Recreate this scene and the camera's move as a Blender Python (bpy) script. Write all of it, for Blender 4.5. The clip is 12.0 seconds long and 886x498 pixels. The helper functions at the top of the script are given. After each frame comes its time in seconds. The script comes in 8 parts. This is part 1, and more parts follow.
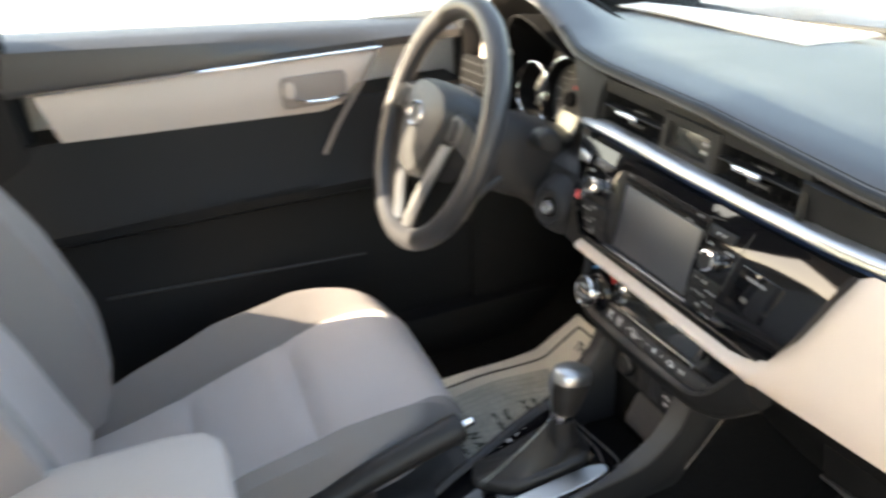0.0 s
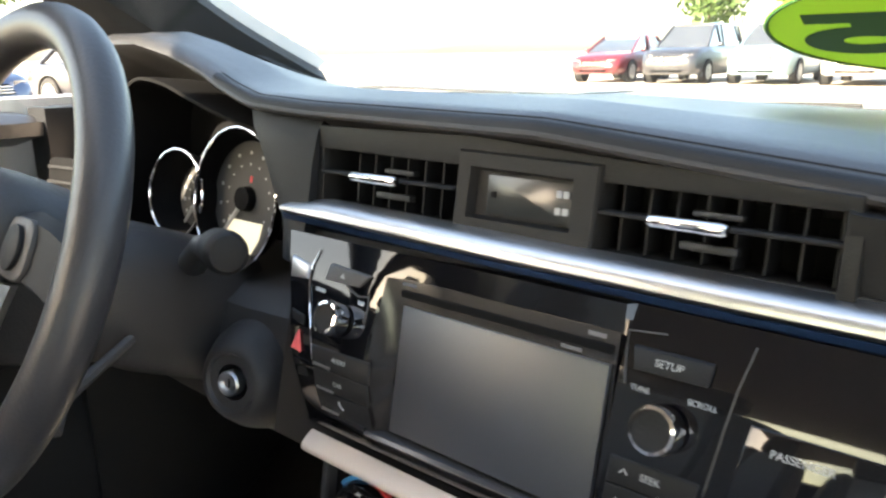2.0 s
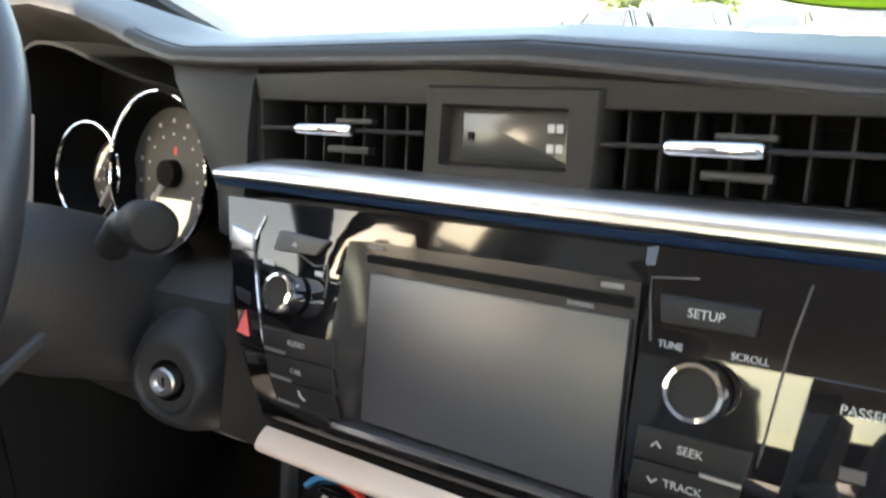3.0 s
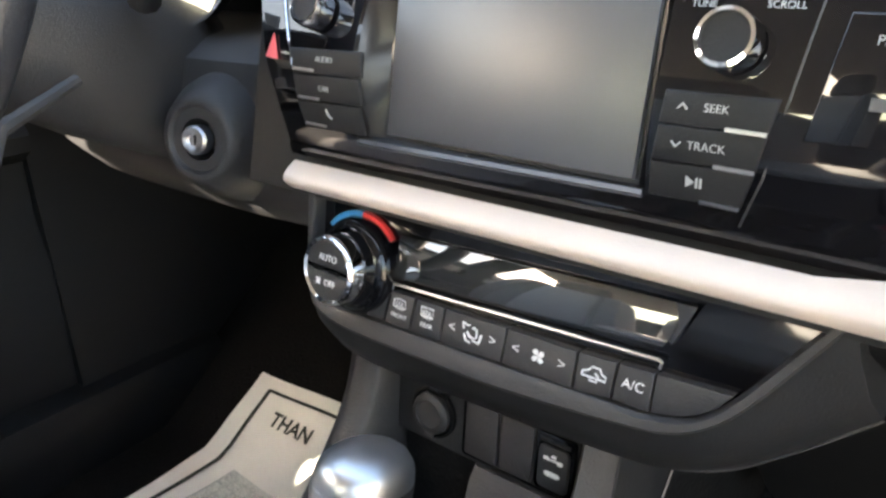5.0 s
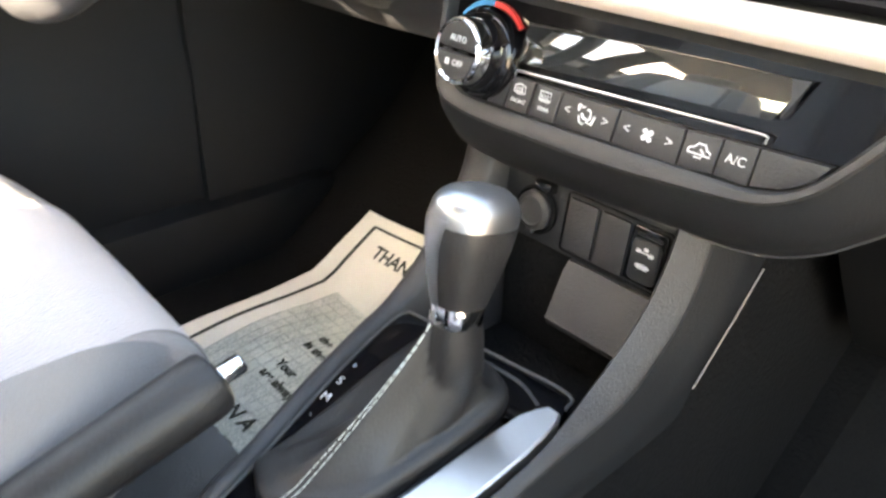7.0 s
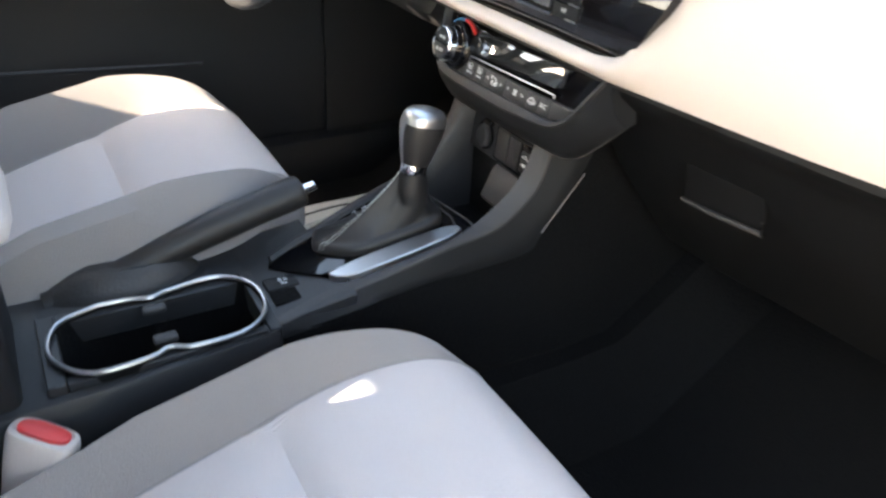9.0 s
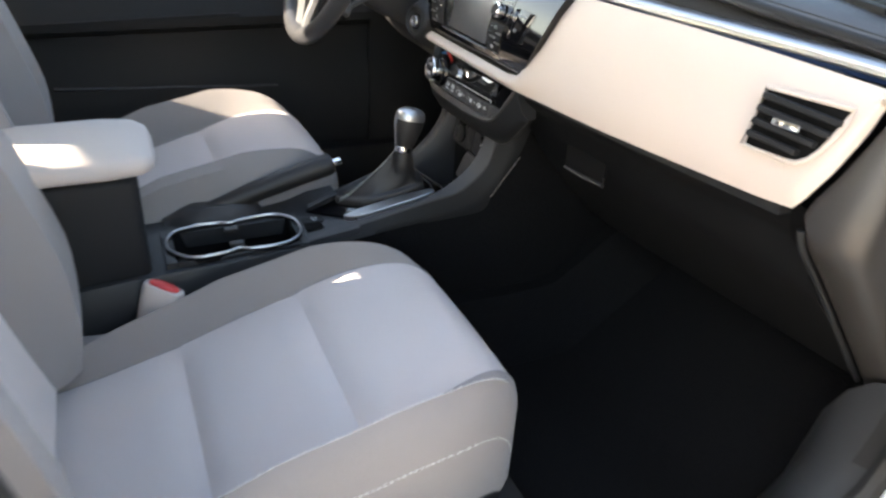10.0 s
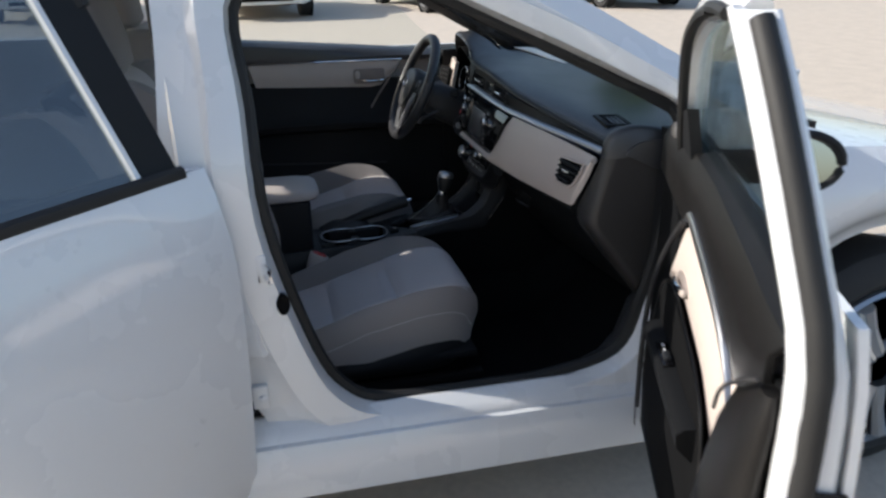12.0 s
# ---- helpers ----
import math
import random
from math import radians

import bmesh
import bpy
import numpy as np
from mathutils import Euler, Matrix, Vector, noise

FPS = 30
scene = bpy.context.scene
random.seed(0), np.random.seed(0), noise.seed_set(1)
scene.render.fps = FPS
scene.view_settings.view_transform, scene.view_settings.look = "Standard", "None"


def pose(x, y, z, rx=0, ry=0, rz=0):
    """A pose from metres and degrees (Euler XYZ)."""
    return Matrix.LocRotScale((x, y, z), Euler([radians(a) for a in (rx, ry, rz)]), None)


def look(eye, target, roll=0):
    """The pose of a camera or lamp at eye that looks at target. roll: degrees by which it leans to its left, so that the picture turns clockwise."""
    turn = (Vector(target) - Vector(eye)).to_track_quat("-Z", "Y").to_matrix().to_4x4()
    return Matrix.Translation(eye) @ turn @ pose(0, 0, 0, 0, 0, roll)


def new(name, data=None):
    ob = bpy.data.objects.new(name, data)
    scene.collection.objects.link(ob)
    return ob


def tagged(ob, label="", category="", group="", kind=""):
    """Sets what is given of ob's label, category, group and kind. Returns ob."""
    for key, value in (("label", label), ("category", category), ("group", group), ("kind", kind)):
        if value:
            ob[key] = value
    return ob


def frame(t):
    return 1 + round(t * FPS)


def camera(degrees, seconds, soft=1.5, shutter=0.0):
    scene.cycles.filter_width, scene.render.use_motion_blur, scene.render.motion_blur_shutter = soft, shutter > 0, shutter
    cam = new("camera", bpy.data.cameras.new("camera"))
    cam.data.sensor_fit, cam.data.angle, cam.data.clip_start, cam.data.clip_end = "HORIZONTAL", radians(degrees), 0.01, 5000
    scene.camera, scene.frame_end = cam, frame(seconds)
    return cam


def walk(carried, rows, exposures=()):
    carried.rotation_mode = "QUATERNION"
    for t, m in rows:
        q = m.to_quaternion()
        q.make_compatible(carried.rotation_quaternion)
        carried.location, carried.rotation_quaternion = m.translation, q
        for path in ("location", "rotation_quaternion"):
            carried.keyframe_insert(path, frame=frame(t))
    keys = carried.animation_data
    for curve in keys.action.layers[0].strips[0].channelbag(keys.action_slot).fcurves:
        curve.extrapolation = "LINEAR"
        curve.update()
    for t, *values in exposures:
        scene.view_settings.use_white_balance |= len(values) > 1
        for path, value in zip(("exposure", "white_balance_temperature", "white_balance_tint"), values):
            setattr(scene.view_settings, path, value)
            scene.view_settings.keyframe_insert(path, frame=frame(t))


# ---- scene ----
cam = camera(60.7, 12.0, soft=2.5, shutter=0.4)
PATH = [
    (0, (0.6285, -0.4843, 1.2133), (-1.0471, 0.1107, 0.2986), -3.74),
    (0.5, (0.4889, -0.4205, 1.1161), (-0.9819, 0.6125, 0.2405), -2.50),
    (1, (0.3674, -0.3629, 1.0264), (-1.0000, 0.9187, 0.3280), 0.43),
    (1.5, (0.2836, -0.3250, 1.0107), (-1.0203, 1.0885, 0.4612), -0.50),
    (2, (0.2310, -0.2993, 1.0040), (-1.0636, 1.1397, 0.5007), -1.04),
    (2.5, (0.1863, -0.2793, 0.9906), (-1.0385, 1.2181, 0.4843), -1.87),
    (3, (0.1764, -0.2715, 0.9703), (-0.9697, 1.2802, 0.4420), -2.59),
    (3.2, (0.1768, -0.2706, 0.9548), (-0.9710, 1.2796, 0.4278), -1.88),
    (4.8, (0.1949, -0.2924, 0.8890), (-0.9766, 1.1405, 0.1309), -1.95),
    (5, (0.1940, -0.2946, 0.8825), (-0.9756, 1.1316, 0.1083), -1.63),
    (5.5, (0.1897, -0.2984, 0.8683), (-0.9633, 1.1061, 0.0305), -0.93),
    (6, (0.1906, -0.3015, 0.8534), (-0.9607, 1.0750, -0.0290), -0.47),
    (6.5, (0.1990, -0.3200, 0.8370), (-0.9834, 0.9942, -0.0988), 0.59),
    (7, (0.2302, -0.3476, 0.8293), (-1.0521, 0.8271, -0.1568), 1.59),
    (7.5, (0.3151, -0.3756, 0.8281), (-1.0501, 0.6861, -0.1757), 3.55),
    (7.7, (0.3525, -0.3949, 0.8421), (-1.0405, 0.6177, -0.1759), 3.76),
    (9.3, (0.7692, -0.4851, 0.9752), (-0.7232, 0.3759, -0.0408), 3.29),
    (9.5, (0.8577, -0.4877, 0.9855), (-0.6672, 0.3460, -0.0037), 3.25),
    (10, (1.0929, -0.5441, 1.0567), (-0.5053, 0.1913, 0.1055), 2.83),
    (10.5, (1.3316, -0.6487, 1.1093), (-0.3218, 0.0908, 0.2599), 0.79),
    (11, (1.6012, -0.6821, 1.2509), (-0.0699, 0.0002, 0.3909), -0.08),
    (11.5, (1.9111, -0.6307, 1.3242), (0.1481, -0.1582, 0.5055), 0.84),
    (12, (2.1966, -0.6420, 1.3409), (0.3962, -0.2144, 0.5830), -0.56),
]
EXPOSURE = [(0.0, 3.15, 8500, 10), (0.5, 3.28, 8100, 10), (1.0, 3.1, 8100, 10), (2.0, 2.96, 7900, 10), (3.0, 3.22, 8000, 10), (5.0, 3.78, 7700, 10), (6.5, 4.38, 8100, 10), (7.5, 4.7, 8700, 10), (9.5, 3.3, 7800, 10), (10.0, 3.1, 7800, 10), (10.5, 2.75, 7800, 10), (11.0, 2.2, 7600, 10), (11.5, 1.45, 7200, 10), (12.0, 0.5, 6400, 10)]
walk(cam, [(t, look(eye, target, roll)) for t, eye, target, roll in PATH], EXPOSURE)

# ---- world and sun ----
SUN_DIR = Vector((-0.23, -0.85, 0.47)).normalized()     # towards the sun: behind the car, on the driver's side
world = bpy.data.worlds.new("sky")
scene.world = world
world.use_nodes = True
wn = world.node_tree
sky = wn.nodes.new("ShaderNodeTexSky")
sky.sky_type = "NISHITA"
sky.sun_disc = False
sky.sun_elevation = math.asin(SUN_DIR.z)
sky.sun_rotation = math.atan2(SUN_DIR.x, SUN_DIR.y)
sky.dust_density = 2.0
wn.links.new(sky.outputs[0], wn.nodes["Background"].inputs[0])
wn.nodes["Background"].inputs[1].default_value = 0.15
sun = new("sun", bpy.data.lights.new("sun", "SUN"))
sun.data.energy, sun.data.angle, sun.data.color = 4.5, radians(0.6), (1.0, 0.95, 0.87)
sun.matrix_world = look(SUN_DIR * 20, (0, 0, 0))

# ---- materials ----


def material(name, color, rough=0.5, metal=0.0, grain=0.0, scale=60.0, bump=0.0, bump_scale=400.0, coat=0.0, spec=0.5,
             wear=0.0, sheen=0.0, stretch=(1, 1, 1)):
    m = bpy.data.materials.new(name)
    m.use_nodes = True
    nt = m.node_tree
    b = nt.nodes["Principled BSDF"]
    b.inputs["Base Color"].default_value = (*color, 1)
    b.inputs["Roughness"].default_value = rough
    b.inputs["Metallic"].default_value = metal
    b.inputs["Coat Weight"].default_value = coat
    b.inputs["Coat Roughness"].default_value = 0.04
    b.inputs["Specular IOR Level"].default_value = spec
    b.inputs["Sheen Weight"].default_value = sheen
    co = nt.nodes.new("ShaderNodeTexCoord")
    mp = nt.nodes.new("ShaderNodeMapping")
    mp.inputs["Scale"].default_value = stretch
    nt.links.new(co.outputs["Object"], mp.inputs[0])
    if grain or wear:
        fine = nt.nodes.new("ShaderNodeTexNoise")
        fine.inputs["Scale"].default_value = scale
        fine.inputs["Detail"].default_value = 6
        nt.links.new(mp.outputs[0], fine.inputs["Vector"])
        broad = nt.nodes.new("ShaderNodeTexNoise")
        broad.inputs["Scale"].default_value = 5.0
        broad.inputs["Detail"].default_value = 4
        nt.links.new(mp.outputs[0], broad.inputs["Vector"])
        add = nt.nodes.new("ShaderNodeMath")
        add.operation = "MULTIPLY_ADD"
        add.inputs[1].default_value = grain
        nt.links.new(fine.outputs["Fac"], add.inputs[0])
        mul = nt.nodes.new("ShaderNodeMath")
        mul.operation = "MULTIPLY_ADD"
        mul.inputs[1].default_value = wear
        mul.inputs[2].default_value = 1.0 - 0.5 * (grain + wear)
        nt.links.new(broad.outputs["Fac"], mul.inputs[0])
        nt.links.new(mul.outputs[0], add.inputs[2])
        mix = nt.nodes.new("ShaderNodeVectorMath")
        mix.operation = "SCALE"
        mix.inputs[0].default_value = color
        nt.links.new(add.outputs[0], mix.inputs["Scale"])
        nt.links.new(mix.outputs[0], b.inputs["Base Color"])
        rr = nt.nodes.new("ShaderNodeMath")
        rr.operation = "MULTIPLY_ADD"
        rr.inputs[1].default_value = 0.18
        rr.inputs[2].default_value = rough - 0.09
        nt.links.new(broad.outputs["Fac"], rr.inputs[0])
        nt.links.new(rr.outputs[0], b.inputs["Roughness"])
    if bump:
        bn = nt.nodes.new("ShaderNodeTexNoise")
        bn.inputs["Scale"].default_value = bump_scale
        bn.inputs["Detail"].default_value = 3
        nt.links.new(mp.outputs[0], bn.inputs["Vector"])
        bp = nt.nodes.new("ShaderNodeBump")
        bp.inputs["Strength"].default_value = bump
        bp.inputs["Distance"].default_value = 0.002
        nt.links.new(bn.outputs["Fac"], bp.inputs["Height"])
        nt.links.new(bp.outputs[0], b.inputs["Normal"])
    return m


def fabric(name, color, ribs=0.0, rib_scale=130.0):
    """Woven seat cloth: fine weave and, for the centre panels, ribs across the seat."""
    m = material(name, color, 0.9, grain=0.22, scale=900, wear=0.12, sheen=0.25, spec=0.2)
    nt = m.node_tree
    b = nt.nodes["Principled BSDF"]
    co = nt.nodes.new("ShaderNodeTexCoord")
    weave = nt.nodes.new("ShaderNodeTexNoise")
    weave.inputs["Scale"].default_value = 700
    nt.links.new(co.outputs["Object"], weave.inputs["Vector"])
    height = weave.outputs["Fac"]
    if ribs:
        wave = nt.nodes.new("ShaderNodeTexWave")
        wave.bands_direction = "X"
        wave.inputs["Scale"].default_value = rib_scale
        wave.inputs["Distortion"].default_value = 1.6
        wave.inputs["Detail Scale"].default_value = 2.0
        nt.links.new(co.outputs["Object"], wave.inputs["Vector"])
        both = nt.nodes.new("ShaderNodeMath")
        both.operation = "MULTIPLY_ADD"
        both.inputs[1].default_value = ribs
        nt.links.new(wave.outputs["Fac"], both.inputs[0])
        nt.links.new(height, both.inputs[2])
        height = both.outputs[0]
    bp = nt.nodes.new("ShaderNodeBump")
    bp.inputs["Strength"].default_value = 0.6
    bp.inputs["Distance"].default_value = 0.002
    nt.links.new(height, bp.inputs["Height"])
    nt.links.new(bp.outputs[0], b.inputs["Normal"])
    return m


def glass(name, tint, alpha, rough=0.02):
    m = bpy.data.materials.new(name)
    m.use_nodes = True
    nt = m.node_tree
    b = nt.nodes["Principled BSDF"]
    nt.nodes.remove(b)
    out = nt.nodes["Material Output"]
    tr = nt.nodes.new("ShaderNodeBsdfTransparent")
    tr.inputs[0].default_value = (*tint, 1)
    gl = nt.nodes.new("ShaderNodeBsdfGlossy")
    gl.inputs["Roughness"].default_value = rough
    lw = nt.nodes.new("ShaderNodeLayerWeight")
    lw.inputs["Blend"].default_value = 0.5
    po = nt.nodes.new("ShaderNodeMath")
    po.operation = "POWER"
    po.inputs[1].default_value = 4.0
    nt.links.new(lw.outputs["Facing"], po.inputs[0])
    fr = nt.nodes.new("ShaderNodeMath")
    fr.operation = "MULTIPLY_ADD"
    fr.inputs[1].default_value = 0.85
    fr.inputs[2].default_value = alpha
    nt.links.new(po.outputs[0], fr.inputs[0])
    mx = nt.nodes.new("ShaderNodeMixShader")
    nt.links.new(fr.outputs[0], mx.inputs[0])
    nt.links.new(tr.outputs[0], mx.inputs[1])
    nt.links.new(gl.outputs[0], mx.inputs[2])
    nt.links.new(mx.outputs[0], out.inputs[0])
    return m


DASH = material("dash_plastic", (0.027, 0.028, 0.031), 0.37, grain=0.3, scale=700, bump=0.25, bump_scale=900, wear=0.25, spec=0.9)
DARK = material("dark_plastic", (0.0112, 0.0117, 0.0130), 0.58, grain=0.3, scale=600, bump=0.2, bump_scale=800, wear=0.3, spec=0.25)
CONSOLE = material("console_plastic", (0.0165, 0.0175, 0.0195), 0.45, grain=0.35, scale=500, bump=0.3, bump_scale=700, wear=0.3)
GREY = material("grey_plastic", (0.06, 0.057, 0.056), 0.5, grain=0.3, scale=600, bump=0.3, bump_scale=800, wear=0.2)
FRAME = material("frame_plastic", (0.031, 0.0295, 0.0305), 0.46, grain=0.35, scale=600, bump=0.35, bump_scale=800, wear=0.25)
DOORTRIM = material("door_trim_plastic", (0.0095, 0.0088, 0.0086), 0.38, grain=0.3, scale=600, bump=0.2, bump_scale=800, wear=0.3, spec=0.32)
COLUMN = material("column_plastic", (0.034, 0.033, 0.0345), 0.48, grain=0.3, scale=600, bump=0.25, bump_scale=800, wear=0.3)
CAPTRIM = material("end_cap_plastic", (0.034, 0.032, 0.031), 0.34, grain=0.25, scale=600, bump=0.15, bump_scale=800, wear=0.2)
VENTTRIM = material("vent_trim_plastic", (0.0062, 0.0064, 0.0070), 0.55, grain=0.3, scale=600, bump=0.2, bump_scale=800, wear=0.3, spec=0.35)
RIM = material("satin_rim_plastic", (0.027, 0.026, 0.027), 0.5, grain=0.3, scale=600, bump=0.25, bump_scale=800, wear=0.25)
# black plastic low in the cabin, with footwell shade put into its colour
LOWSHADE = material("shaded_lower_plastic", (0.0038, 0.0041, 0.0048), 0.66, grain=0.3, scale=500, bump=0.2, bump_scale=700, wear=0.3, spec=0.18)
BLACK = material("vent_black", (0.0045, 0.0045, 0.0048), 0.8, spec=0.1)
PIANO = material("piano_black", (0.004, 0.004, 0.005), 0.06, wear=0.2, grain=0.1)
BEIGE = material("beige_trim", (0.56, 0.48, 0.425), 0.5, grain=0.06, scale=700, bump=0.12, bump_scale=900, wear=0.06)
# shaded copy of the beige: recess shade is put into the colour
BEIGEDARK = material("shaded_beige_trim", (0.25, 0.21, 0.19), 0.5, grain=0.06, scale=700, wear=0.08)
SILVER = material("satin_silver", (0.50, 0.505, 0.515), 0.36, metal=1.0, grain=0.08, scale=300, wear=0.1)
CHROME = material("chrome", (0.85, 0.85, 0.86), 0.06, metal=1.0)
# dark blue that stands in for sky reflected along the silver strip
SKYREFLECT = material("painted_sky_reflection", (0.012, 0.030, 0.075), 0.34)
INSERT = fabric("seat_insert_cloth", (0.60, 0.545, 0.53), 0.9, 85.0)
BOLSTER = fabric("seat_bolster_cloth", (0.262, 0.238, 0.232))
SIDECLOTH = material("seat_side_vinyl", (0.50, 0.445, 0.415), 0.6, grain=0.15, scale=500, bump=0.2, bump_scale=500, wear=0.15)
THREAD = material("thread", (0.78, 0.76, 0.73), 0.8)
LEATHER = material("black_leather", (0.032, 0.032, 0.035), 0.38, grain=0.2, scale=500, bump=0.14, bump_scale=420, wear=0.15)
GREYLEATHER = material("grey_leather", (0.026, 0.024, 0.024), 0.5, grain=0.3, scale=300, bump=0.4, bump_scale=300, wear=0.3)
BOOT = material("boot_leather", (0.0165, 0.0148, 0.0146), 0.50, grain=0.35, scale=500, bump=0.22, bump_scale=500, wear=0.4)
COVER = material("airbag_cover_plastic", (0.030, 0.030, 0.031), 0.5, grain=0.3, scale=300, bump=0.3, bump_scale=500, wear=0.25)
SCUFF = material("scuff_plastic", (0.032, 0.032, 0.033), 0.38, grain=0.35, scale=400, bump=0.25, bump_scale=600, wear=0.4)
# black carpet, darkened further: footwell and recess shade is in the colour
CARPETSHADE = material("carpet", (0.0055, 0.0055, 0.0058), 0.95, grain=0.7, scale=300, bump=0.9, bump_scale=250, wear=0.4, spec=0.1)
PAPER = material("paper", (0.84, 0.82, 0.75), 0.8, grain=0.06, scale=200, wear=0.08)
INK = material("print_ink", (0.035, 0.04, 0.035), 0.8)
INKGREY = material("print_grey", (0.46, 0.48, 0.45), 0.85, grain=0.7, scale=500)


def speckle(name, light, dark, scale):
    """Paper with a fine speckled print, denser in broad patches."""
    m = bpy.data.materials.new(name)
    m.use_nodes = True
    nt = m.node_tree
    p = nt.nodes["Principled BSDF"]
    p.inputs["Roughness"].default_value = 0.85
    co = nt.nodes.new("ShaderNodeTexCoord")
    fine = nt.nodes.new("ShaderNodeTexNoise")
    fine.inputs["Scale"].default_value = scale
    fine.inputs["Detail"].default_value = 2
    broad = nt.nodes.new("ShaderNodeTexNoise")
    broad.inputs["Scale"].default_value = 14.0
    broad.inputs["Detail"].default_value = 3
    for n in (fine, broad):
        nt.links.new(co.outputs["Object"], n.inputs["Vector"])
    mul = nt.nodes.new("ShaderNodeMath")
    mul.operation = "MULTIPLY_ADD"
    mul.inputs[1].default_value = 0.55
    nt.links.new(broad.outputs["Fac"], mul.inputs[0])
    nt.links.new(fine.outputs["Fac"], mul.inputs[2])
    ramp = nt.nodes.new("ShaderNodeValToRGB")
    ramp.color_ramp.elements[0].position = 0.72
    ramp.color_ramp.elements[0].color = (*light, 1)
    ramp.color_ramp.elements[1].position = 1.0
    ramp.color_ramp.elements[1].color = (*dark, 1)
    nt.links.new(mul.outputs[0], ramp.inputs[0])
    nt.links.new(ramp.outputs[0], p.inputs["Base Color"])
    return m


SPECKLE = speckle("speckled_print", (0.74, 0.74, 0.68), (0.36, 0.39, 0.35), 520.0)
PAINT = material("white_car_paint", (0.74, 0.75, 0.76), 0.28, coat=1.0, wear=0.03, grain=0.02)
RUBBER = material("rubber", (0.012, 0.012, 0.012), 0.65, grain=0.3, scale=200, bump=0.2)
TYRE = material("tyre_rubber", (0.02, 0.02, 0.02), 0.75, grain=0.3, scale=100, bump=0.4, bump_scale=150)
RED = material("red_plastic", (0.62, 0.04, 0.04), 0.4, wear=0.1)
ORANGE = material("pink_red", (0.75, 0.12, 0.12), 0.5)
BLUE = material("blue_arc", (0.02, 0.25, 0.55), 0.4)
WHITE = material("white_print", (0.72, 0.72, 0.72), 0.6)
DIMWHITE = material("dim_print", (0.35, 0.36, 0.36), 0.6)
INKDIM = material("faint_print", (0.12, 0.12, 0.125), 0.6)
BEZEL = material("bezel_plastic", (0.014, 0.0125, 0.0125), 0.22, grain=0.2, scale=400, wear=0.2)
GLOSSGREY = material("gloss_grey_plastic", (0.045, 0.047, 0.052), 0.12, wear=0.15)
SCREEN = material("screen_glass", (0.030, 0.034, 0.042), 0.41, spec=0.6, coat=0.7)
SCREEN.node_tree.nodes["Principled BSDF"].inputs["Coat Roughness"].default_value = 0.40
SCREEN.node_tree.nodes["Principled BSDF"].inputs["Coat IOR"].default_value = 1.62
HVACLCD = material("climate_display_glass", (0.020, 0.022, 0.024), 0.05, coat=1.0, spec=0.6)
HVACLCD.node_tree.nodes["Principled BSDF"].inputs["Coat IOR"].default_value = 1.65
LCD = material("lcd_glass", (0.024, 0.026, 0.026), 0.22, coat=0.15)
GAUGE = material("gauge_face", (0.075, 0.075, 0.073), 0.75, wear=0.2, spec=0.2)
ODO = material("lcd_amber", (0.55, 0.52, 0.36), 0.4)
ODO.node_tree.nodes["Principled BSDF"].inputs["Emission Color"].default_value = (1.0, 0.97, 0.80, 1)
ODO.node_tree.nodes["Principled BSDF"].inputs["Emission Strength"].default_value = 0.12
HEADLINER = material("headliner", (0.32, 0.30, 0.28), 0.9, grain=0.15, scale=400, bump=0.3)
ALLOY = material("alloy", (0.55, 0.56, 0.57), 0.3, metal=0.9, wear=0.15)
LIME = material("lime_sticker", (0.45, 0.80, 0.06), 0.5)
lime_nodes = LIME.node_tree                      # thin sheet: daylight comes through from behind
lime_back = lime_nodes.nodes.new("ShaderNodeBsdfTranslucent")
lime_back.inputs[0].default_value = (0.72, 0.88, 0.26, 1)
lime_mix = lime_nodes.nodes.new("ShaderNodeMixShader")
lime_mix.inputs[0].default_value = 0.32
lime_nodes.links.new(lime_nodes.nodes["Principled BSDF"].outputs[0], lime_mix.inputs[1])
lime_nodes.links.new(lime_back.outputs[0], lime_mix.inputs[2])
lime_nodes.links.new(lime_mix.outputs[0], lime_nodes.nodes["Material Output"].inputs[0])
LIMEDARK = material("dark_green_ink", (0.03, 0.10, 0.03), 0.5)
GLASS = glass("clear_glass", (0.95, 0.97, 0.965), 0.025)
TINT = glass("tinted_glass", (0.42, 0.47, 0.50), 0.13)
DOORGLASS = glass("door_glass", (0.78, 0.86, 0.85), 0.12)
MIRROR = material("mirror_glass", (0.55, 0.58, 0.60), 0.02, metal=1.0)

# ---- mesh helpers ----


def thing(name, loc, label, category, group="", kind=""):
    e = new(name)
    e.location = loc
    e.empty_display_size = 0.05
    return tagged(e, label, category, group, kind)


def part(name, bm, mat, parent=None, label="", sharp=38, flat=False):
    me = bpy.data.meshes.new(name)
    bmesh.ops.recalc_face_normals(bm, faces=bm.faces)
    bm.to_mesh(me)
    bm.free()
    if not flat:
        me.shade_smooth()
        me.set_sharp_from_angle(angle=radians(sharp))
    for m in (mat if isinstance(mat, (list, tuple)) else [mat]):
        me.materials.append(m)
    ob = new(name, me)
    if parent is not None:
        ob.parent = parent
        if parent.type == "EMPTY":
            ob.matrix_parent_inverse = Matrix.Translation(parent.location).inverted()
    if label:
        ob["label"] = label
    return ob


def structure(name, bm, mat, label, category, sharp=38):
    return tagged(part(name, bm, mat, sharp=sharp), label, category, kind="structure")


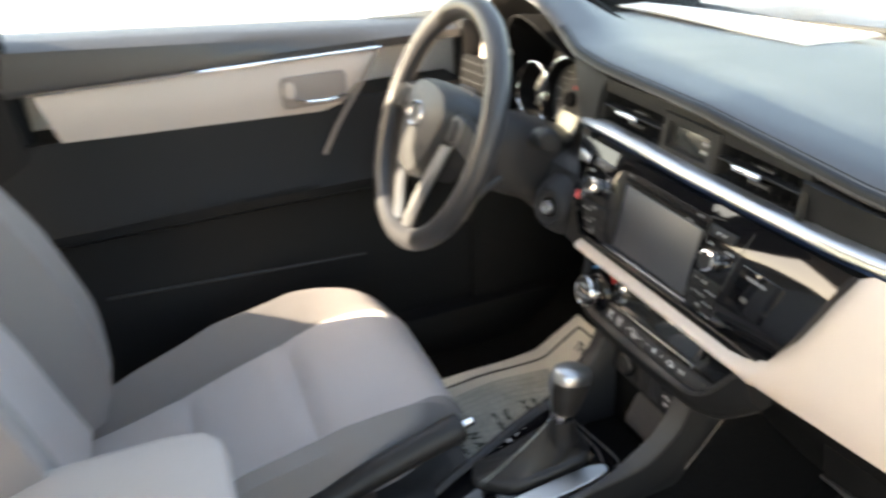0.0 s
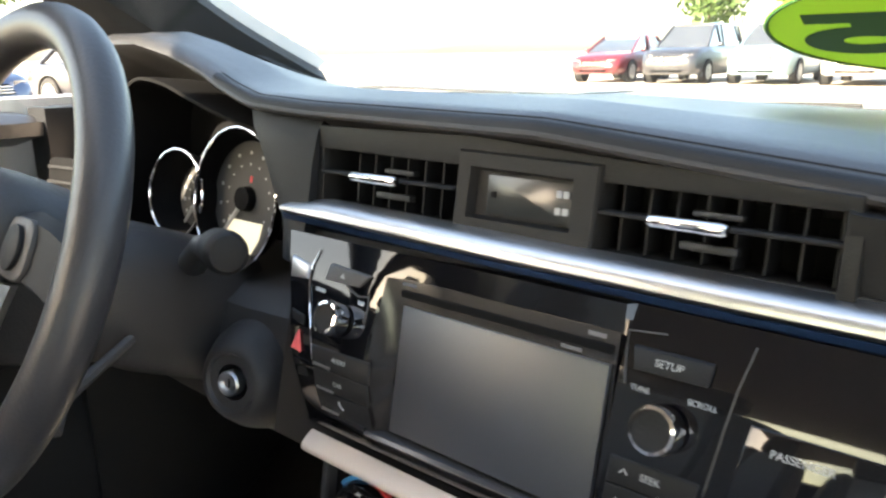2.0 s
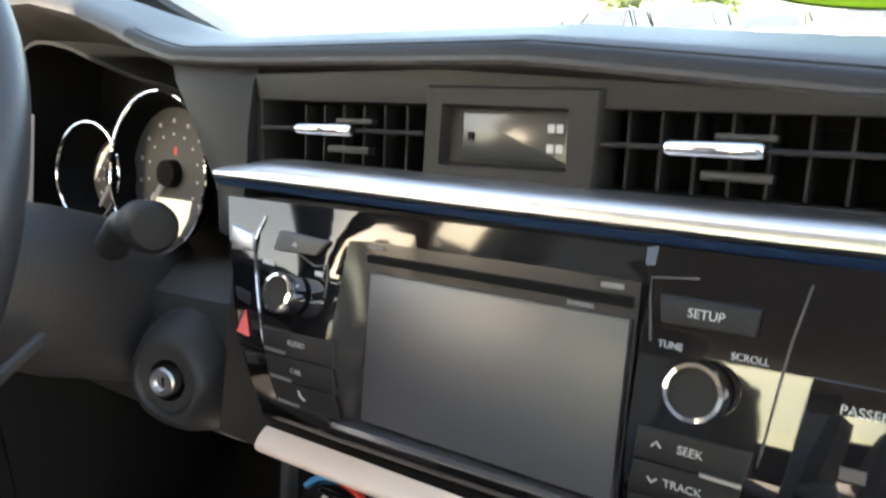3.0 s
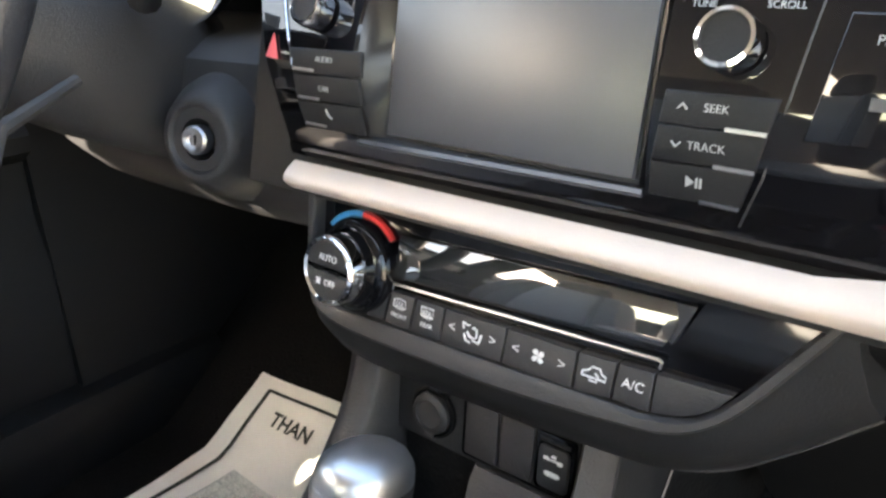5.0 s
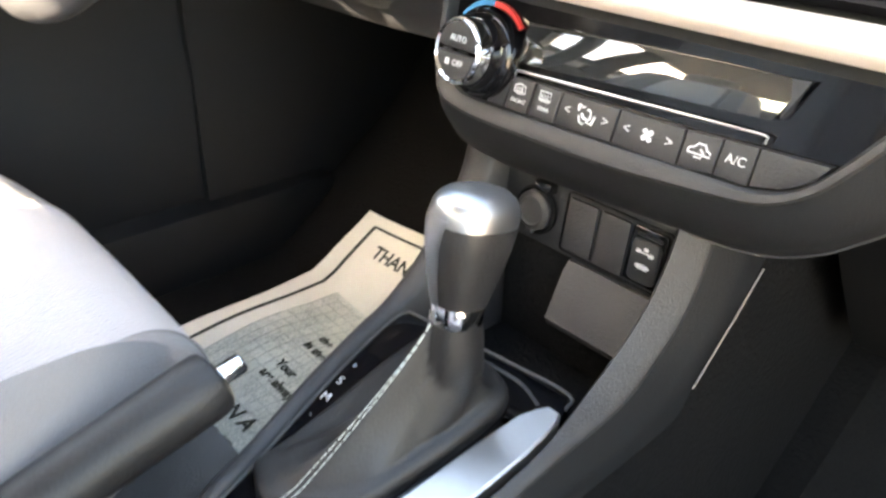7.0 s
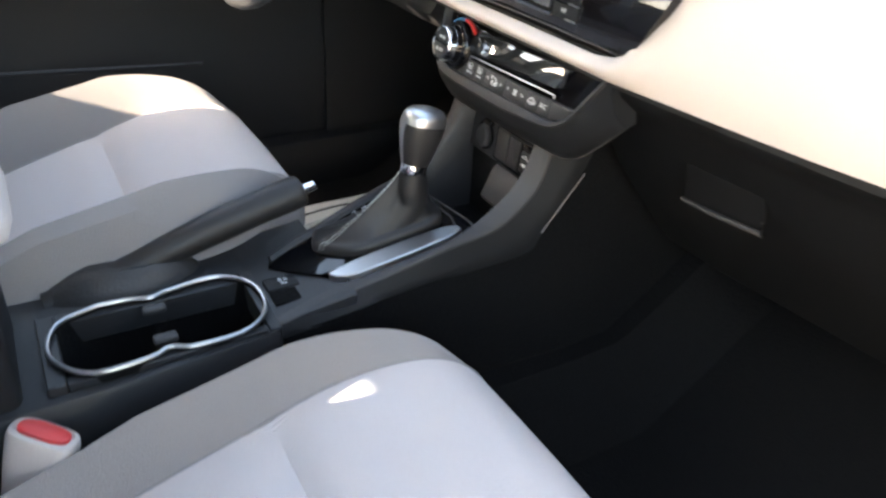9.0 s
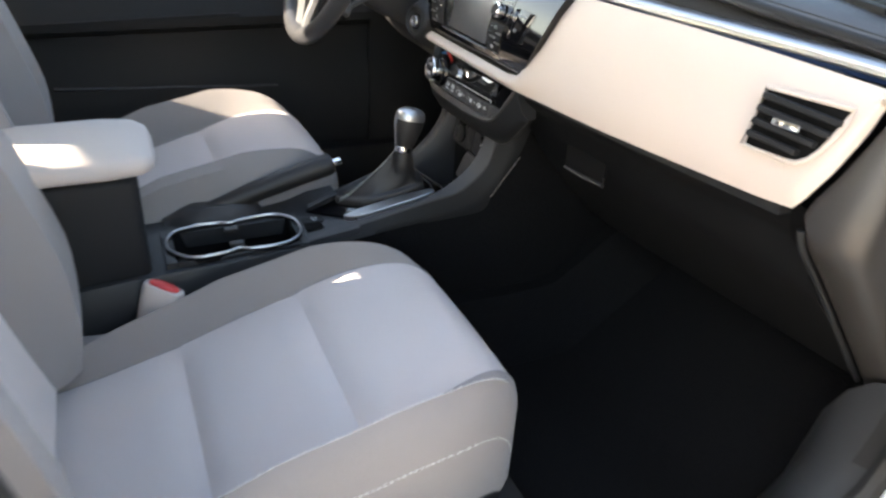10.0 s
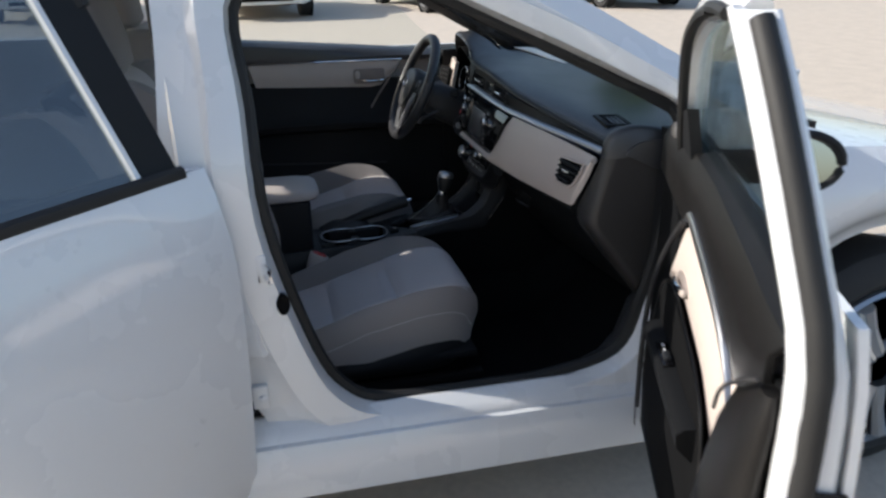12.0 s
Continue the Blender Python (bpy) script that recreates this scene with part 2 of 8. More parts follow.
def spline(pts, n):
    """n points on a smooth curve through pts."""
    p = np.array([pts[0], *pts, pts[-1]], float)
    p[0], p[-1] = 2 * p[1] - p[2], 2 * p[-2] - p[-3]
    out = []
    for u in np.linspace(0, len(pts) - 1 - 1e-9, n):
        i, f = int(u), u - int(u)
        a, b, c, d = p[i:i + 4]
        out.append(0.5 * (2 * b + (c - a) * f + (2 * a - 5 * b + 4 * c - d) * f * f + (3 * b - a - 3 * c + d) * f ** 3))
    return [tuple(o) for o in out]


def loft(rings, closed=True, caps=True, bm=None):
    bm = bm or bmesh.new()
    vs = [[bm.verts.new(p) for p in r] for r in rings]
    n = len(rings[0])
    for a, b in zip(vs, vs[1:]):
        for i in range(n if closed else n - 1):
            j = (i + 1) % n
            try:
                bm.faces.new((a[i], a[j], b[j], b[i]))
            except ValueError:
                pass
    if caps and closed:
        bm.faces.new(vs[0])
        bm.faces.new(vs[-1])
    return bm


def box(x0, x1, y0, y1, z0, z1, bevel=0.004, seg=2, m=None, bm=None):
    bm = bm or bmesh.new()
    r = bmesh.ops.create_cube(bm, size=1.0)
    bmesh.ops.scale(bm, vec=(x1 - x0, y1 - y0, z1 - z0), verts=r["verts"])
    bmesh.ops.translate(bm, vec=((x0 + x1) / 2, (y0 + y1) / 2, (z0 + z1) / 2), verts=r["verts"])
    vs = r["verts"]
    if bevel:
        es = list({e for v in vs for e in v.link_edges})
        rr = bmesh.ops.bevel(bm, geom=es, offset=bevel, segments=seg, affect="EDGES", profile=0.5)
        vs = list({v for f in rr["faces"] for v in f.verts} | {v for v in vs if v.is_valid})
    if m is not None:
        bmesh.ops.transform(bm, matrix=m, verts=vs)
    return bm


def plate(poly, m, h, bevel=0.001, base=0.0, seg=2, bm=None):
    """A plate over the outline poly (local x, y), from base to base + h along local z, edges of its face rounded."""
    bm = bm or bmesh.new()
    lo = [bm.verts.new((x, y, base)) for x, y in poly]
    hi = [bm.verts.new((x, y, base + h)) for x, y in poly]
    n = len(poly)
    top = bm.faces.new(hi)
    bm.faces.new(lo[::-1])
    for i in range(n):
        bm.faces.new((lo[i], lo[(i + 1) % n], hi[(i + 1) % n], hi[i]))
    vs = lo + hi
    if bevel:
        rr = bmesh.ops.bevel(bm, geom=list(top.edges), offset=bevel, segments=seg, affect="EDGES", profile=0.5)
        vs = list({v for f in rr["faces"] for v in f.verts} | {v for v in vs if v.is_valid})
    bmesh.ops.transform(bm, matrix=m, verts=vs)
    return bm


def rounded(x0, x1, y0, y1, r=0.003, n=4):
    out = []
    for cx, cy, a in ((x1 - r, y1 - r, 0), (x0 + r, y1 - r, 90), (x0 + r, y0 + r, 180), (x1 - r, y0 + r, 270)):
        for k in range(n + 1):
            t = radians(a + 90 * k / n)
            out.append((cx + r * math.cos(t), cy + r * math.sin(t)))
    return out


def circle(cx, cy, r, n=32, ry=None):
    return [(cx + r * math.cos(2 * math.pi * k / n), cy + (ry or r) * math.sin(2 * math.pi * k / n)) for k in range(n)]


def tube(pts, r, n=8, closed=False, bm=None, caps=True, rz=None):
    """A round bar along pts; r may be a list of radii."""
    pts = [Vector(p) for p in pts]
    rs = r if isinstance(r, (list, tuple)) else [r] * len(pts)
    rings = []
    up = Vector((0.03, 0.05, 1)).normalized()
    for i, p in enumerate(pts):
        a = pts[(i - 1) % len(pts)] if closed or i else p
        b = pts[(i + 1) % len(pts)] if closed or i < len(pts) - 1 else p
        d = (b - a).normalized()
        s = d.cross(up)
        if s.length < 0.05:
            s = d.cross(Vector((1, 0, 0)))
        s.normalize()
        t = s.cross(d)
        rings.append([tuple(p + s * rs[i] * math.cos(2 * math.pi * k / n) + t * (rz or rs[i]) * math.sin(2 * math.pi * k / n)) for k in range(n)])
    if closed:
        rings.append(rings[0])
    bm = loft(rings, True, caps and not closed, bm)
    if closed:
        bmesh.ops.remove_doubles(bm, verts=bm.verts, dist=1e-6)
    return bm


def turned(profile, m, n=32, bm=None):
    """A turned body: profile of (radius, height) about local z."""
    rings = [[tuple(m @ Vector((max(r, 1e-5) * math.cos(2 * math.pi * k / n), max(r, 1e-5) * math.sin(2 * math.pi * k / n), h))) for k in range(n)] for r, h in profile]
    return loft(rings, True, True, bm)


def hoop(profile, m, n=40):
    """A turned band, open in the middle: the profile closes on itself."""
    t = np.linspace(0, 2 * math.pi, n, endpoint=False)
    return loft([[tuple(m @ Vector((r * math.cos(a), r * math.sin(a), h))) for a in t] for r, h in [*profile, profile[0]]], True, False)


def ring(m, r, w, n=40, k=8, h=None):
    """A round ring of radius r and thickness w in the local xy plane."""
    pts = [m @ Vector((r * math.cos(2 * math.pi * i / n), r * math.sin(2 * math.pi * i / n), 0)) for i in range(n)]
    return tube(pts, w, k, closed=True)


def sheet(pts_grid, thick, normal_up=True, bm=None):
    """A curved sheet through a grid of points, with thickness along its normals."""
    bm = bm or bmesh.new()
    rows, cols = len(pts_grid), len(pts_grid[0])
    g = np.array(pts_grid, float)
    du = np.gradient(g, axis=1)
    dv = np.gradient(g, axis=0)
    nn = np.cross(du, dv)
    nn /= np.linalg.norm(nn, axis=2, keepdims=True) + 1e-12
    g2 = g - nn * thick
    a = [[bm.verts.new(p) for p in r] for r in g]
    b = [[bm.verts.new(p) for p in r] for r in g2]
    for i in range(rows - 1):
        for j in range(cols - 1):
            bm.faces.new((a[i][j], a[i][j + 1], a[i + 1][j + 1], a[i + 1][j]))
            bm.faces.new((b[i][j], b[i + 1][j], b[i + 1][j + 1], b[i][j + 1]))
    edge = [(i, 0) for i in range(rows)] + [(rows - 1, j) for j in range(1, cols)] + [(i, cols - 1) for i in range(rows - 2, -1, -1)] + [(0, j) for j in range(cols - 2, 0, -1)]
    for (i, j), (k, l) in zip(edge, edge[1:] + edge[:1]):
        bm.faces.new((a[i][j], b[i][j], b[k][l], a[k][l]))
    return bm


def writing(name, text, m, size, mat, parent, align="CENTER", bold=0.0, shear=0.0):
    c = bpy.data.curves.new(name, "FONT")
    c.body, c.size, c.align_x, c.align_y, c.extrude, c.offset, c.shear = text, size, align, "CENTER", 0.00015, bold, shear
    t = bpy.data.objects.new(name, c)
    me = bpy.data.meshes.new_from_object(t)
    bpy.data.objects.remove(t)
    me.transform(m)
    me.materials.append(mat)
    ob = new(name, me)
    if parent is not None:
        ob.parent = parent
        if parent.type == "EMPTY":
            ob.matrix_parent_inverse = Matrix.Translation(parent.location).inverted()
    return ob


def frame_of(origin, normal, up=(0, 0, 1)):
    """A local frame on a face: x to the right as seen from outside, y up, z outward."""
    z = Vector(normal).normalized()
    x = Vector(up).cross(z).normalized()
    y = z.cross(x)
    return Matrix.Translation(origin) @ Matrix((x, y, z)).transposed().to_4x4()


def lerp(x, table):
    return float(np.interp(x, [a for a, _ in table], [b for _, b in table]))


# ---- the car's shell ----
def car_shell():
    car = thing("car_body", (0, 0, 0), "white compact sedan with its front passenger door opened wide", "car")
    # floor pan and firewall, black carpet
    prof = [(-1.7, 0.30), (-1.0, 0.29), (-0.5, 0.268), (-0.1, 0.258), (0.10, 0.260), (0.15, 0.275), (0.26, 0.355), (0.42, 0.48), (0.52, 0.66), (0.54, 0.9)]
    xs = [-0.78, -0.70, -0.5, -0.2, -0.13, 0.0, 0.11, 0.18, 0.5, 0.70]
    part("floor_carpet", sheet([[(x, y, z + (0.10 if -0.14 < x < 0.12 and z < 0.4 else 0)) for x in xs] for y, z in spline(prof, 26)], 0.02), CARPETSHADE, car, "black floor carpet")
    for side in (1, -1):
        part("kick_panel", loft([[(side * 0.685, y, 0.25), (side * 0.69, y, 0.95), (side * 0.74, y, 0.95), (side * 0.74, y, 0.25)] for y in (0.05 if side < 0 else 0.22, 0.35, 0.58)]), DARK, car, "black kick panel")
    part("driver_sill", box(-0.80, -0.66, -0.95, 0.25, 0.20, 0.36, 0.02), DARK, car)
    # outer side panel with the front door opening cut through
    opening = spline([(-0.55, 1.30), (-0.68, 1.24), (-0.675, 1.05), (-0.662, 0.807), (-0.589, 0.533), (-0.526, 0.418), (-0.43, 0.367), (-0.2, 0.362), (-0.031, 0.367), (0.137, 0.415), (0.19, 0.55),
                      (0.225, 0.70), (0.243, 0.85), (0.252, 0.955), (0.222, 1.008), (0.114, 1.061), (-0.010, 1.121), (-0.124, 1.172), (-0.30, 1.252), (-0.45, 1.305), (-0.55, 1.30)], 90)[:-1]

    def tum(z):
        return 0.79 - 0.34 * max(0.0, z - 0.93) - 0.05 * max(0, 0.5 - z)
    cy, cz = -0.22, 0.80
    rings = []
    for grow, dx in ((0.0, -0.09), (0.0, -0.05), (0.012, -0.004), (0.035, 0.0), (0.075, 0.0), (0.10, -0.02), (0.17, -0.03)):
        r = []
        for y, z in opening:
            d = Vector((y - cy, z - cz)).normalized()
            g = min(grow, 0.052) if y > -0.42 and z > 0.97 else grow
            r.append((tum(z) + dx, y + d.x * g, z + d.y * g))
        rings.append(r + [r[0]])
    part("opening_trim", loft(rings[:2], False, False), RUBBER, car, "black trim inside the door opening")
    part("door_opening_frame", loft(rings[1:], False, False), PAINT, car, "white painted door opening frame")
    seal = []
    for y, z in opening:
        d = Vector((y - cy, z - cz)).normalized()
        seal.append((tum(z) - 0.055, y - d.x * 0.006, z - d.y * 0.006))
    part("door_seal", tube(seal, 0.014, 8, closed=True), RUBBER, car, "black rubber door seal")
    # sill
    sill = [[(0.75, y, 0.375), (0.783, y, 0.357), (0.797, y, 0.342), (0.800, y, 0.335), (0.811, y, 0.332), (0.820, y, 0.31), (0.83, y, 0.27), (0.825, y, 0.205), (0.79, y, 0.175), (0.70, y, 0.17), (0.70, y, 0.36)] for y in np.linspace(-0.80, 0.35, 8)]
    part("sill", loft(sill), PAINT, car, "white painted door sill")
    part("sill_scuff_plate", loft([[(0.622, y, 0.27 + e), (0.642, y, 0.315 + e), (0.668, y, 0.345 + e), (0.70, y, 0.362 + e), (0.735, y, 0.366 + e), (0.735, y, 0.27), (0.60, y, 0.25)] for y, e in ((-0.55, 0.0), (-0.3, 0.0), (-0.05, 0.0), (0.05, 0.012), (0.12, 0.04), (0.17, 0.10), (0.20, 0.19))]), SCUFF, car, "black plastic scuff plate")
    # lower B pillar trim, latch striker and bump stop
    st = part("striker", tube([(0.785, -0.672, 0.752), (0.823, -0.660, 0.752), (0.823, -0.660, 0.728), (0.785, -0.672, 0.728)], 0.0045, 8), CHROME, car, "steel latch striker")
    part("striker_plate", box(0.780, 0.790, -0.686, -0.664, 0.712, 0.772, 0.003), PAINT, st)
    part("pillar_plug", turned([(0.0, 0.002), (0.015, 0.003), (0.020, 0.006), (0.023, 0.004), (0.023, -0.006)], Matrix.Translation((0.7865, -0.640, 0.662)) @ pose(0, 0, 0, 0, 88, 10) @ Matrix.Diagonal((1.0, 0.58, 1, 1)), 24), BLACK, car, "black oval rubber plug")
    hp = part("hinge_plate", box(0.760, 0.778, -0.722, -0.688, 0.415, 0.470, 0.004), PAINT, car, "white painted lower hinge plate")
    part("hinge_bolt", turned([(0.009, 0.0), (0.009, 0.006), (0.006, 0.008), (0, 0.008)], Matrix.Translation((0.777, -0.700, 0.442)) @ pose(0, 0, 0, 0, 90, 0), 6), PAINT, hp)
    # A pillar, outer white band and inner black trim, up to the roof
    ap = [(0.42, 0.945), (0.275, 1.008), (0.17, 1.062), (0.0, 1.155), (-0.19, 1.255), (-0.40, 1.345), (-0.60, 1.40), (-1.0, 1.43)]
    for side in (1, -1):
        outer, inner = [], []
        for y, z in spline(ap, 24):
            x = tum(z) - 0.005
            outer.append([(side * (x + a), y + b, z + c) for a, b, c in ((0, -0.01, -0.012), (0.012, 0.02, 0.012), (-0.03, 0.055, 0.05), (-0.075, 0.06, 0.05), (-0.06, 0.01, 0.0))])
            inner.append([(side * (x + a), y + b, z + c) for a, b, c in ((-0.035, -0.03, -0.035), (-0.02, -0.005, -0.005), (-0.075, 0.05, 0.035), (-0.105, 0.035, 0.02), (-0.09, -0.01, -0.02))])
        part("windscreen_pillar", loft(outer), PAINT, car, "white painted windscreen pillar")
        part("pillar_trim", loft(inner), DARK, car, "black pillar trim")
    # roof, headliner, windscreen
    roof = [[(x, y, 1.455 - 0.05 * (x / 0.62) ** 2 - 0.045 * max(0, (y + 0.75) / 0.4) ** 2) for x in np.linspace(-0.60, 0.60, 9)] for y in np.linspace(-1.9, -0.38, 10)]
    part("roof", sheet(roof, 0.02), PAINT, car)
    part("headliner", sheet([[(x, y, z - 0.035) for x, y, z in r] for r in roof], 0.015), HEADLINER, car, "light cloth headliner")
    ws = []
    for k in np.linspace(0, 1, 10):
        row = []
        for u in np.linspace(-1, 1, 15):
            half = 0.70 + (0.56 - 0.70) * k
            y = (0.60 - 0.30 * u * u) * (1 - k) + (-0.34 - 0.09 * u * u) * k
            z = 0.935 + (1.395 - 0.935) * (k + 0.12 * k * (1 - k)) - 0.02 * u * u * k
            row.append((half * u, y, z))
        ws.append(row)
    g = part("windscreen", sheet(ws, 0.005), GLASS, car, "clear curved windscreen")
    g.visible_shadow = False
    for x0, x1 in ((-0.62, 0.02), (-0.02, 0.58)):
        pts = []
        for k in np.linspace(0, 1, 12):
            x = x0 + (x1 - x0) * k
            u = x / 0.69
            kk = 0.005 + 0.012 * k
            pts.append((x, (0.60 - 0.30 * u * u) * (1 - kk) + (-0.34 - 0.09 * u * u) * kk + 0.02, 0.930 + 0.46 * (kk + 0.12 * kk)))
        wp = part("wiper", tube(pts, 0.006, 6), RUBBER, car, "black windscreen wiper")
        part("wiper_arm", tube([(pts[0][0], pts[0][1] + 0.03, pts[0][2] - 0.01), (pts[6][0], pts[6][1] + 0.012, pts[6][2] - 0.004)], 0.006, 6), DARK, wp)
    part("cowl", sheet([[(0.70 * u, 0.60 - 0.30 * u * u + e, 0.934 - 0.012 * k) for u in np.linspace(-1, 1, 15)] for k, e in ((0, 0.0), (1, 0.05), (2, 0.10))], 0.008), DARK, car, "black windscreen cowl")
    # bonnet, wings and bulkhead
    bon = [[(x, y, 0.915 - 0.20 * ((y - 0.35) / 1.35) ** 1.3 - 0.05 * (abs(x) / 0.78) ** 3 - (0.03 if y < 0.6 and abs(x) < 0.6 else 0)) for x in np.linspace(-0.80, 0.80, 13)] for y in np.linspace(0.42, 1.70, 12)]
    part("bonnet", sheet(bon, 0.02), PAINT, car, "white painted bonnet")
    for side in (1, -1):
        wing = []
        for y in np.linspace(0.24, 1.70, 24):
            zb = 0.335 + math.sqrt(arch_r) if (arch_r := 0.36 ** 2 - (y - 0.83) ** 2) > 0 else 0.20
            zt = 0.905 - 0.12 * max(0, (y - 0.4) / 1.3) ** 1.6
            wing.append([(side * (0.78 + 0.07 * math.sin(math.pi * min(1, k * 1.1)) - 0.03 * max(0, (y - 1.1) / 0.6) ** 2), y, zt + (zb - zt) * k) for k in np.linspace(0, 1, 9)])
        part("front_wing", sheet(wing, 0.012), PAINT, car, "white painted front wing")
        hub = Matrix.Translation((side * 0.76, 0.83, 0.315)) @ pose(0, 0, 0, 0, 90 * side, 0)
        wheel = part("wheel", turned([(0.0, 0.03), (0.2, 0.03), (0.205, 0.06), (0.22, 0.065), (0.225, 0.0), (0.22, -0.1), (0, -0.1)], hub, 40), DARK, car)
        part("tyre", turned([(0.215, 0.05), (0.25, 0.072), (0.29, 0.06), (0.312, 0.035), (0.315, -0.05), (0.30, -0.12), (0.22, -0.11)], hub, 48), TYRE, wheel)
        for k in range(5):
            a = 2 * math.pi * k / 5
            for w in (-0.22, 0.22):
                p0 = hub @ Vector((0.05 * math.cos(a + w), 0.05 * math.sin(a + w), 0.055))
                p1 = hub @ Vector((0.205 * math.cos(a + w * 0.8), 0.205 * math.sin(a + w * 0.8), 0.07))
                part("spoke", tube([p0, (p0 + p1) / 2, p1], [0.026, 0.018, 0.022], 8), ALLOY, wheel, "silver alloy spoke")
        part("rim", turned([(0.205, 0.05), (0.218, 0.078), (0.226, 0.07), (0.222, 0.02)], hub, 48), ALLOY, wheel)
    part("bulkhead", box(-0.70, 0.70, 0.56, 0.60, 0.30, 0.92, 0.01), DARK, car)
    # rear part of the side, driver's side panels and tail close the shell
    for side in (1, -1):
        low = []
        for y in np.linspace(-2.6, -0.715, 16):
            low.append([(side * (xx - 0.04 * max(0, (-1.6 - y)) ** 1.5), y, z) for xx, z in ((0.79, 0.955), (0.815, 0.90), (0.845, 0.80), (0.85, 0.66), (0.845, 0.5), (0.835, 0.36), (0.83, 0.27), (0.80, 0.20))])
        if side == 1:
            rear_low = low
        else:
            part("driver_side_panel", sheet([[(-0.772, r[0][1], 1.030), (-0.780, r[0][1], 0.995)] + r for r in low], 0.02), PAINT, car)
    # body behind the opened rear door: quarter panel, edge of the opening and its seal
    part("rear_side_panel", sheet([[(p[0], p[1] - 0.25 * max(0, 0.9 - p[2]) * (-1 if r is rear_low[0] else 0), p[2]) for p in r] for r in rear_low if r[0][1] < -1.70], 0.02), PAINT, car)
    edge = spline([(-0.80, 0.36), (-1.10, 0.37), (-1.24, 0.43), (-1.36, 0.60), (-1.52, 0.78), (-1.68, 0.92), (-1.72, 1.02), (-1.56, 1.20), (-1.30, 1.34), (-0.95, 1.375)], 40)
    part("rear_opening_frame", loft([[(tum(z) - 0.09, y, z), (tum(z) - 0.03, y - 0.004, z), (tum(z) - 0.004, y - 0.014, z - 0.006), (tum(z) - 0.004, y - 0.05, z - 0.02), (tum(z) - 0.06, y - 0.09, z - 0.03), (tum(z) - 0.10, y - 0.06, z - 0.02)] for y, z in edge]), PAINT, car, "white painted rear door opening")
    part("rear_opening_seal", tube([(tum(z) - 0.075, y + 0.012, z + 0.006) for y, z in edge], 0.016, 8), RUBBER, car)
    part("rear_sill", loft([[(0.79, y, 0.352), (0.815, y, 0.31), (0.83, y, 0.27), (0.825, y, 0.205), (0.79, y, 0.175), (0.70, y, 0.17), (0.70, y, 0.36)] for y in np.linspace(-1.30, -0.80, 4)]), PAINT, car)
    # upper B pillar
    for side in (1, -1):
        ring_b = ((-0.005, 0), (0.002, 0.03), (-0.02, 0.055), (-0.085, 0.05), (-0.10, -0.022), (-0.04, -0.026), (-0.008, -0.026), (-0.003, -0.020)) if side > 0 else ((-0.005, 0), (0.002, 0.03), (-0.02, 0.055), (-0.085, 0.05), (-0.10, -0.09), (-0.05, -0.10))
        rear_y = lambda z: lerp(z, [(0.55, -0.797), (0.96, -0.801), (1.25, -0.817), (1.40, -0.825)])
        bp = [[(side * (tum(z) + a), rear_y(z) + 0.02 + b if side > 0 and b < -0.01 else y0 + b, z) for a, b in ring_b] for z, y0 in ((0.55, -0.72), (0.75, -0.755), (0.96, -0.775), (1.12, -0.785), (1.30, -0.795), (1.40, -0.80))]
        if side > 0:
            for x, r in ((-0.022, 0.007), (-0.050, 0.010)):
                part("pillar_seal", tube([(tum(z) + x, rear_y(z) - 0.009, z) for z in np.linspace(0.6, 1.38, 9)], r, 8), RUBBER, car, "black pillar seal")
        part("centre_pillar", loft(bp), PAINT if side > 0 else DARK, car, "white painted centre pillar" if side > 0 else "")
        part("centre_pillar_trim", loft([[(side * (tum(z) - 0.05 + a), -0.765 + b, z) for a, b in ((0, 0.045), (0.0, 0.066), (-0.028, 0.045), (-0.034, -0.055), (0, -0.05))] for z in (0.36, 0.6, 0.8, 1.0, 1.2, 1.38)]), DARK, car)
    part("rear_bulkhead", box(-0.70, 0.70, -1.75, -1.70, 0.25, 1.0, 0.02), DARK, car)
    part("rear_shelf", box(-0.65, 0.65, -2.0, -1.6, 0.95, 0.98, 0.01), DARK, car)
    rw = [[(0.6 * u, -1.85 - 0.35 * (1 - k), 0.98 + 0.42 * k) for u in np.linspace(-1, 1, 7)] for k in np.linspace(0, 1, 4)]
    g = part("rear_window", sheet(rw, 0.005), DOORGLASS, car)
    g.visible_shadow = False
    # rear bench, dark cloth
    rb = part("rear_bench", box(-0.62, 0.62, -1.65, -1.15, 0.30, 0.52, 0.05, 3), BOLSTER, car, "grey cloth rear bench")
    part("rear_backrest", box(-0.62, 0.62, -1.72, -1.58, 0.50, 1.02, 0.05, 3), BOLSTER, rb)
    return car


car_body = car_shell()


# ---- dashboard ----
LIP = [(-0.70, 0.11, 0.935), (-0.64, 0.088, 0.990), (-0.58, 0.076, 1.018), (-0.50, 0.074, 1.017), (-0.44, 0.076, 1.005), (-0.385, 0.074, 0.989), (-0.34, 0.066, 0.976), (-0.28, 0.050, 0.966), (-0.2, 0.040, 0.963), (0.0, 0.035, 0.960), (0.2, 0.045, 0.938), (0.4, 0.075, 0.920), (0.65, 0.118, 0.899), (0.70, 0.14, 0.893)]
STRIP_Z = [(-0.21, 0.9005), (0.0, 0.8980), (0.12, 0.8958), (0.3, 0.8945), (0.5, 0.8915), (0.6, 0.8890), (0.66, 0.8862)]
PAD_TOP = [(-0.7, 0.95), (-0.64, 1.002), (-0.58, 1.031), (-0.50, 1.029), (-0.44, 1.016), (-0.38, 1.000), (-0.33, 0.987), (-0.28, 0.980), (-0.14, 0.978), (0.0, 0.976), (0.19, 0.960), (0.4, 0.944), (0.55, 0.934), (0.7, 0.922)]


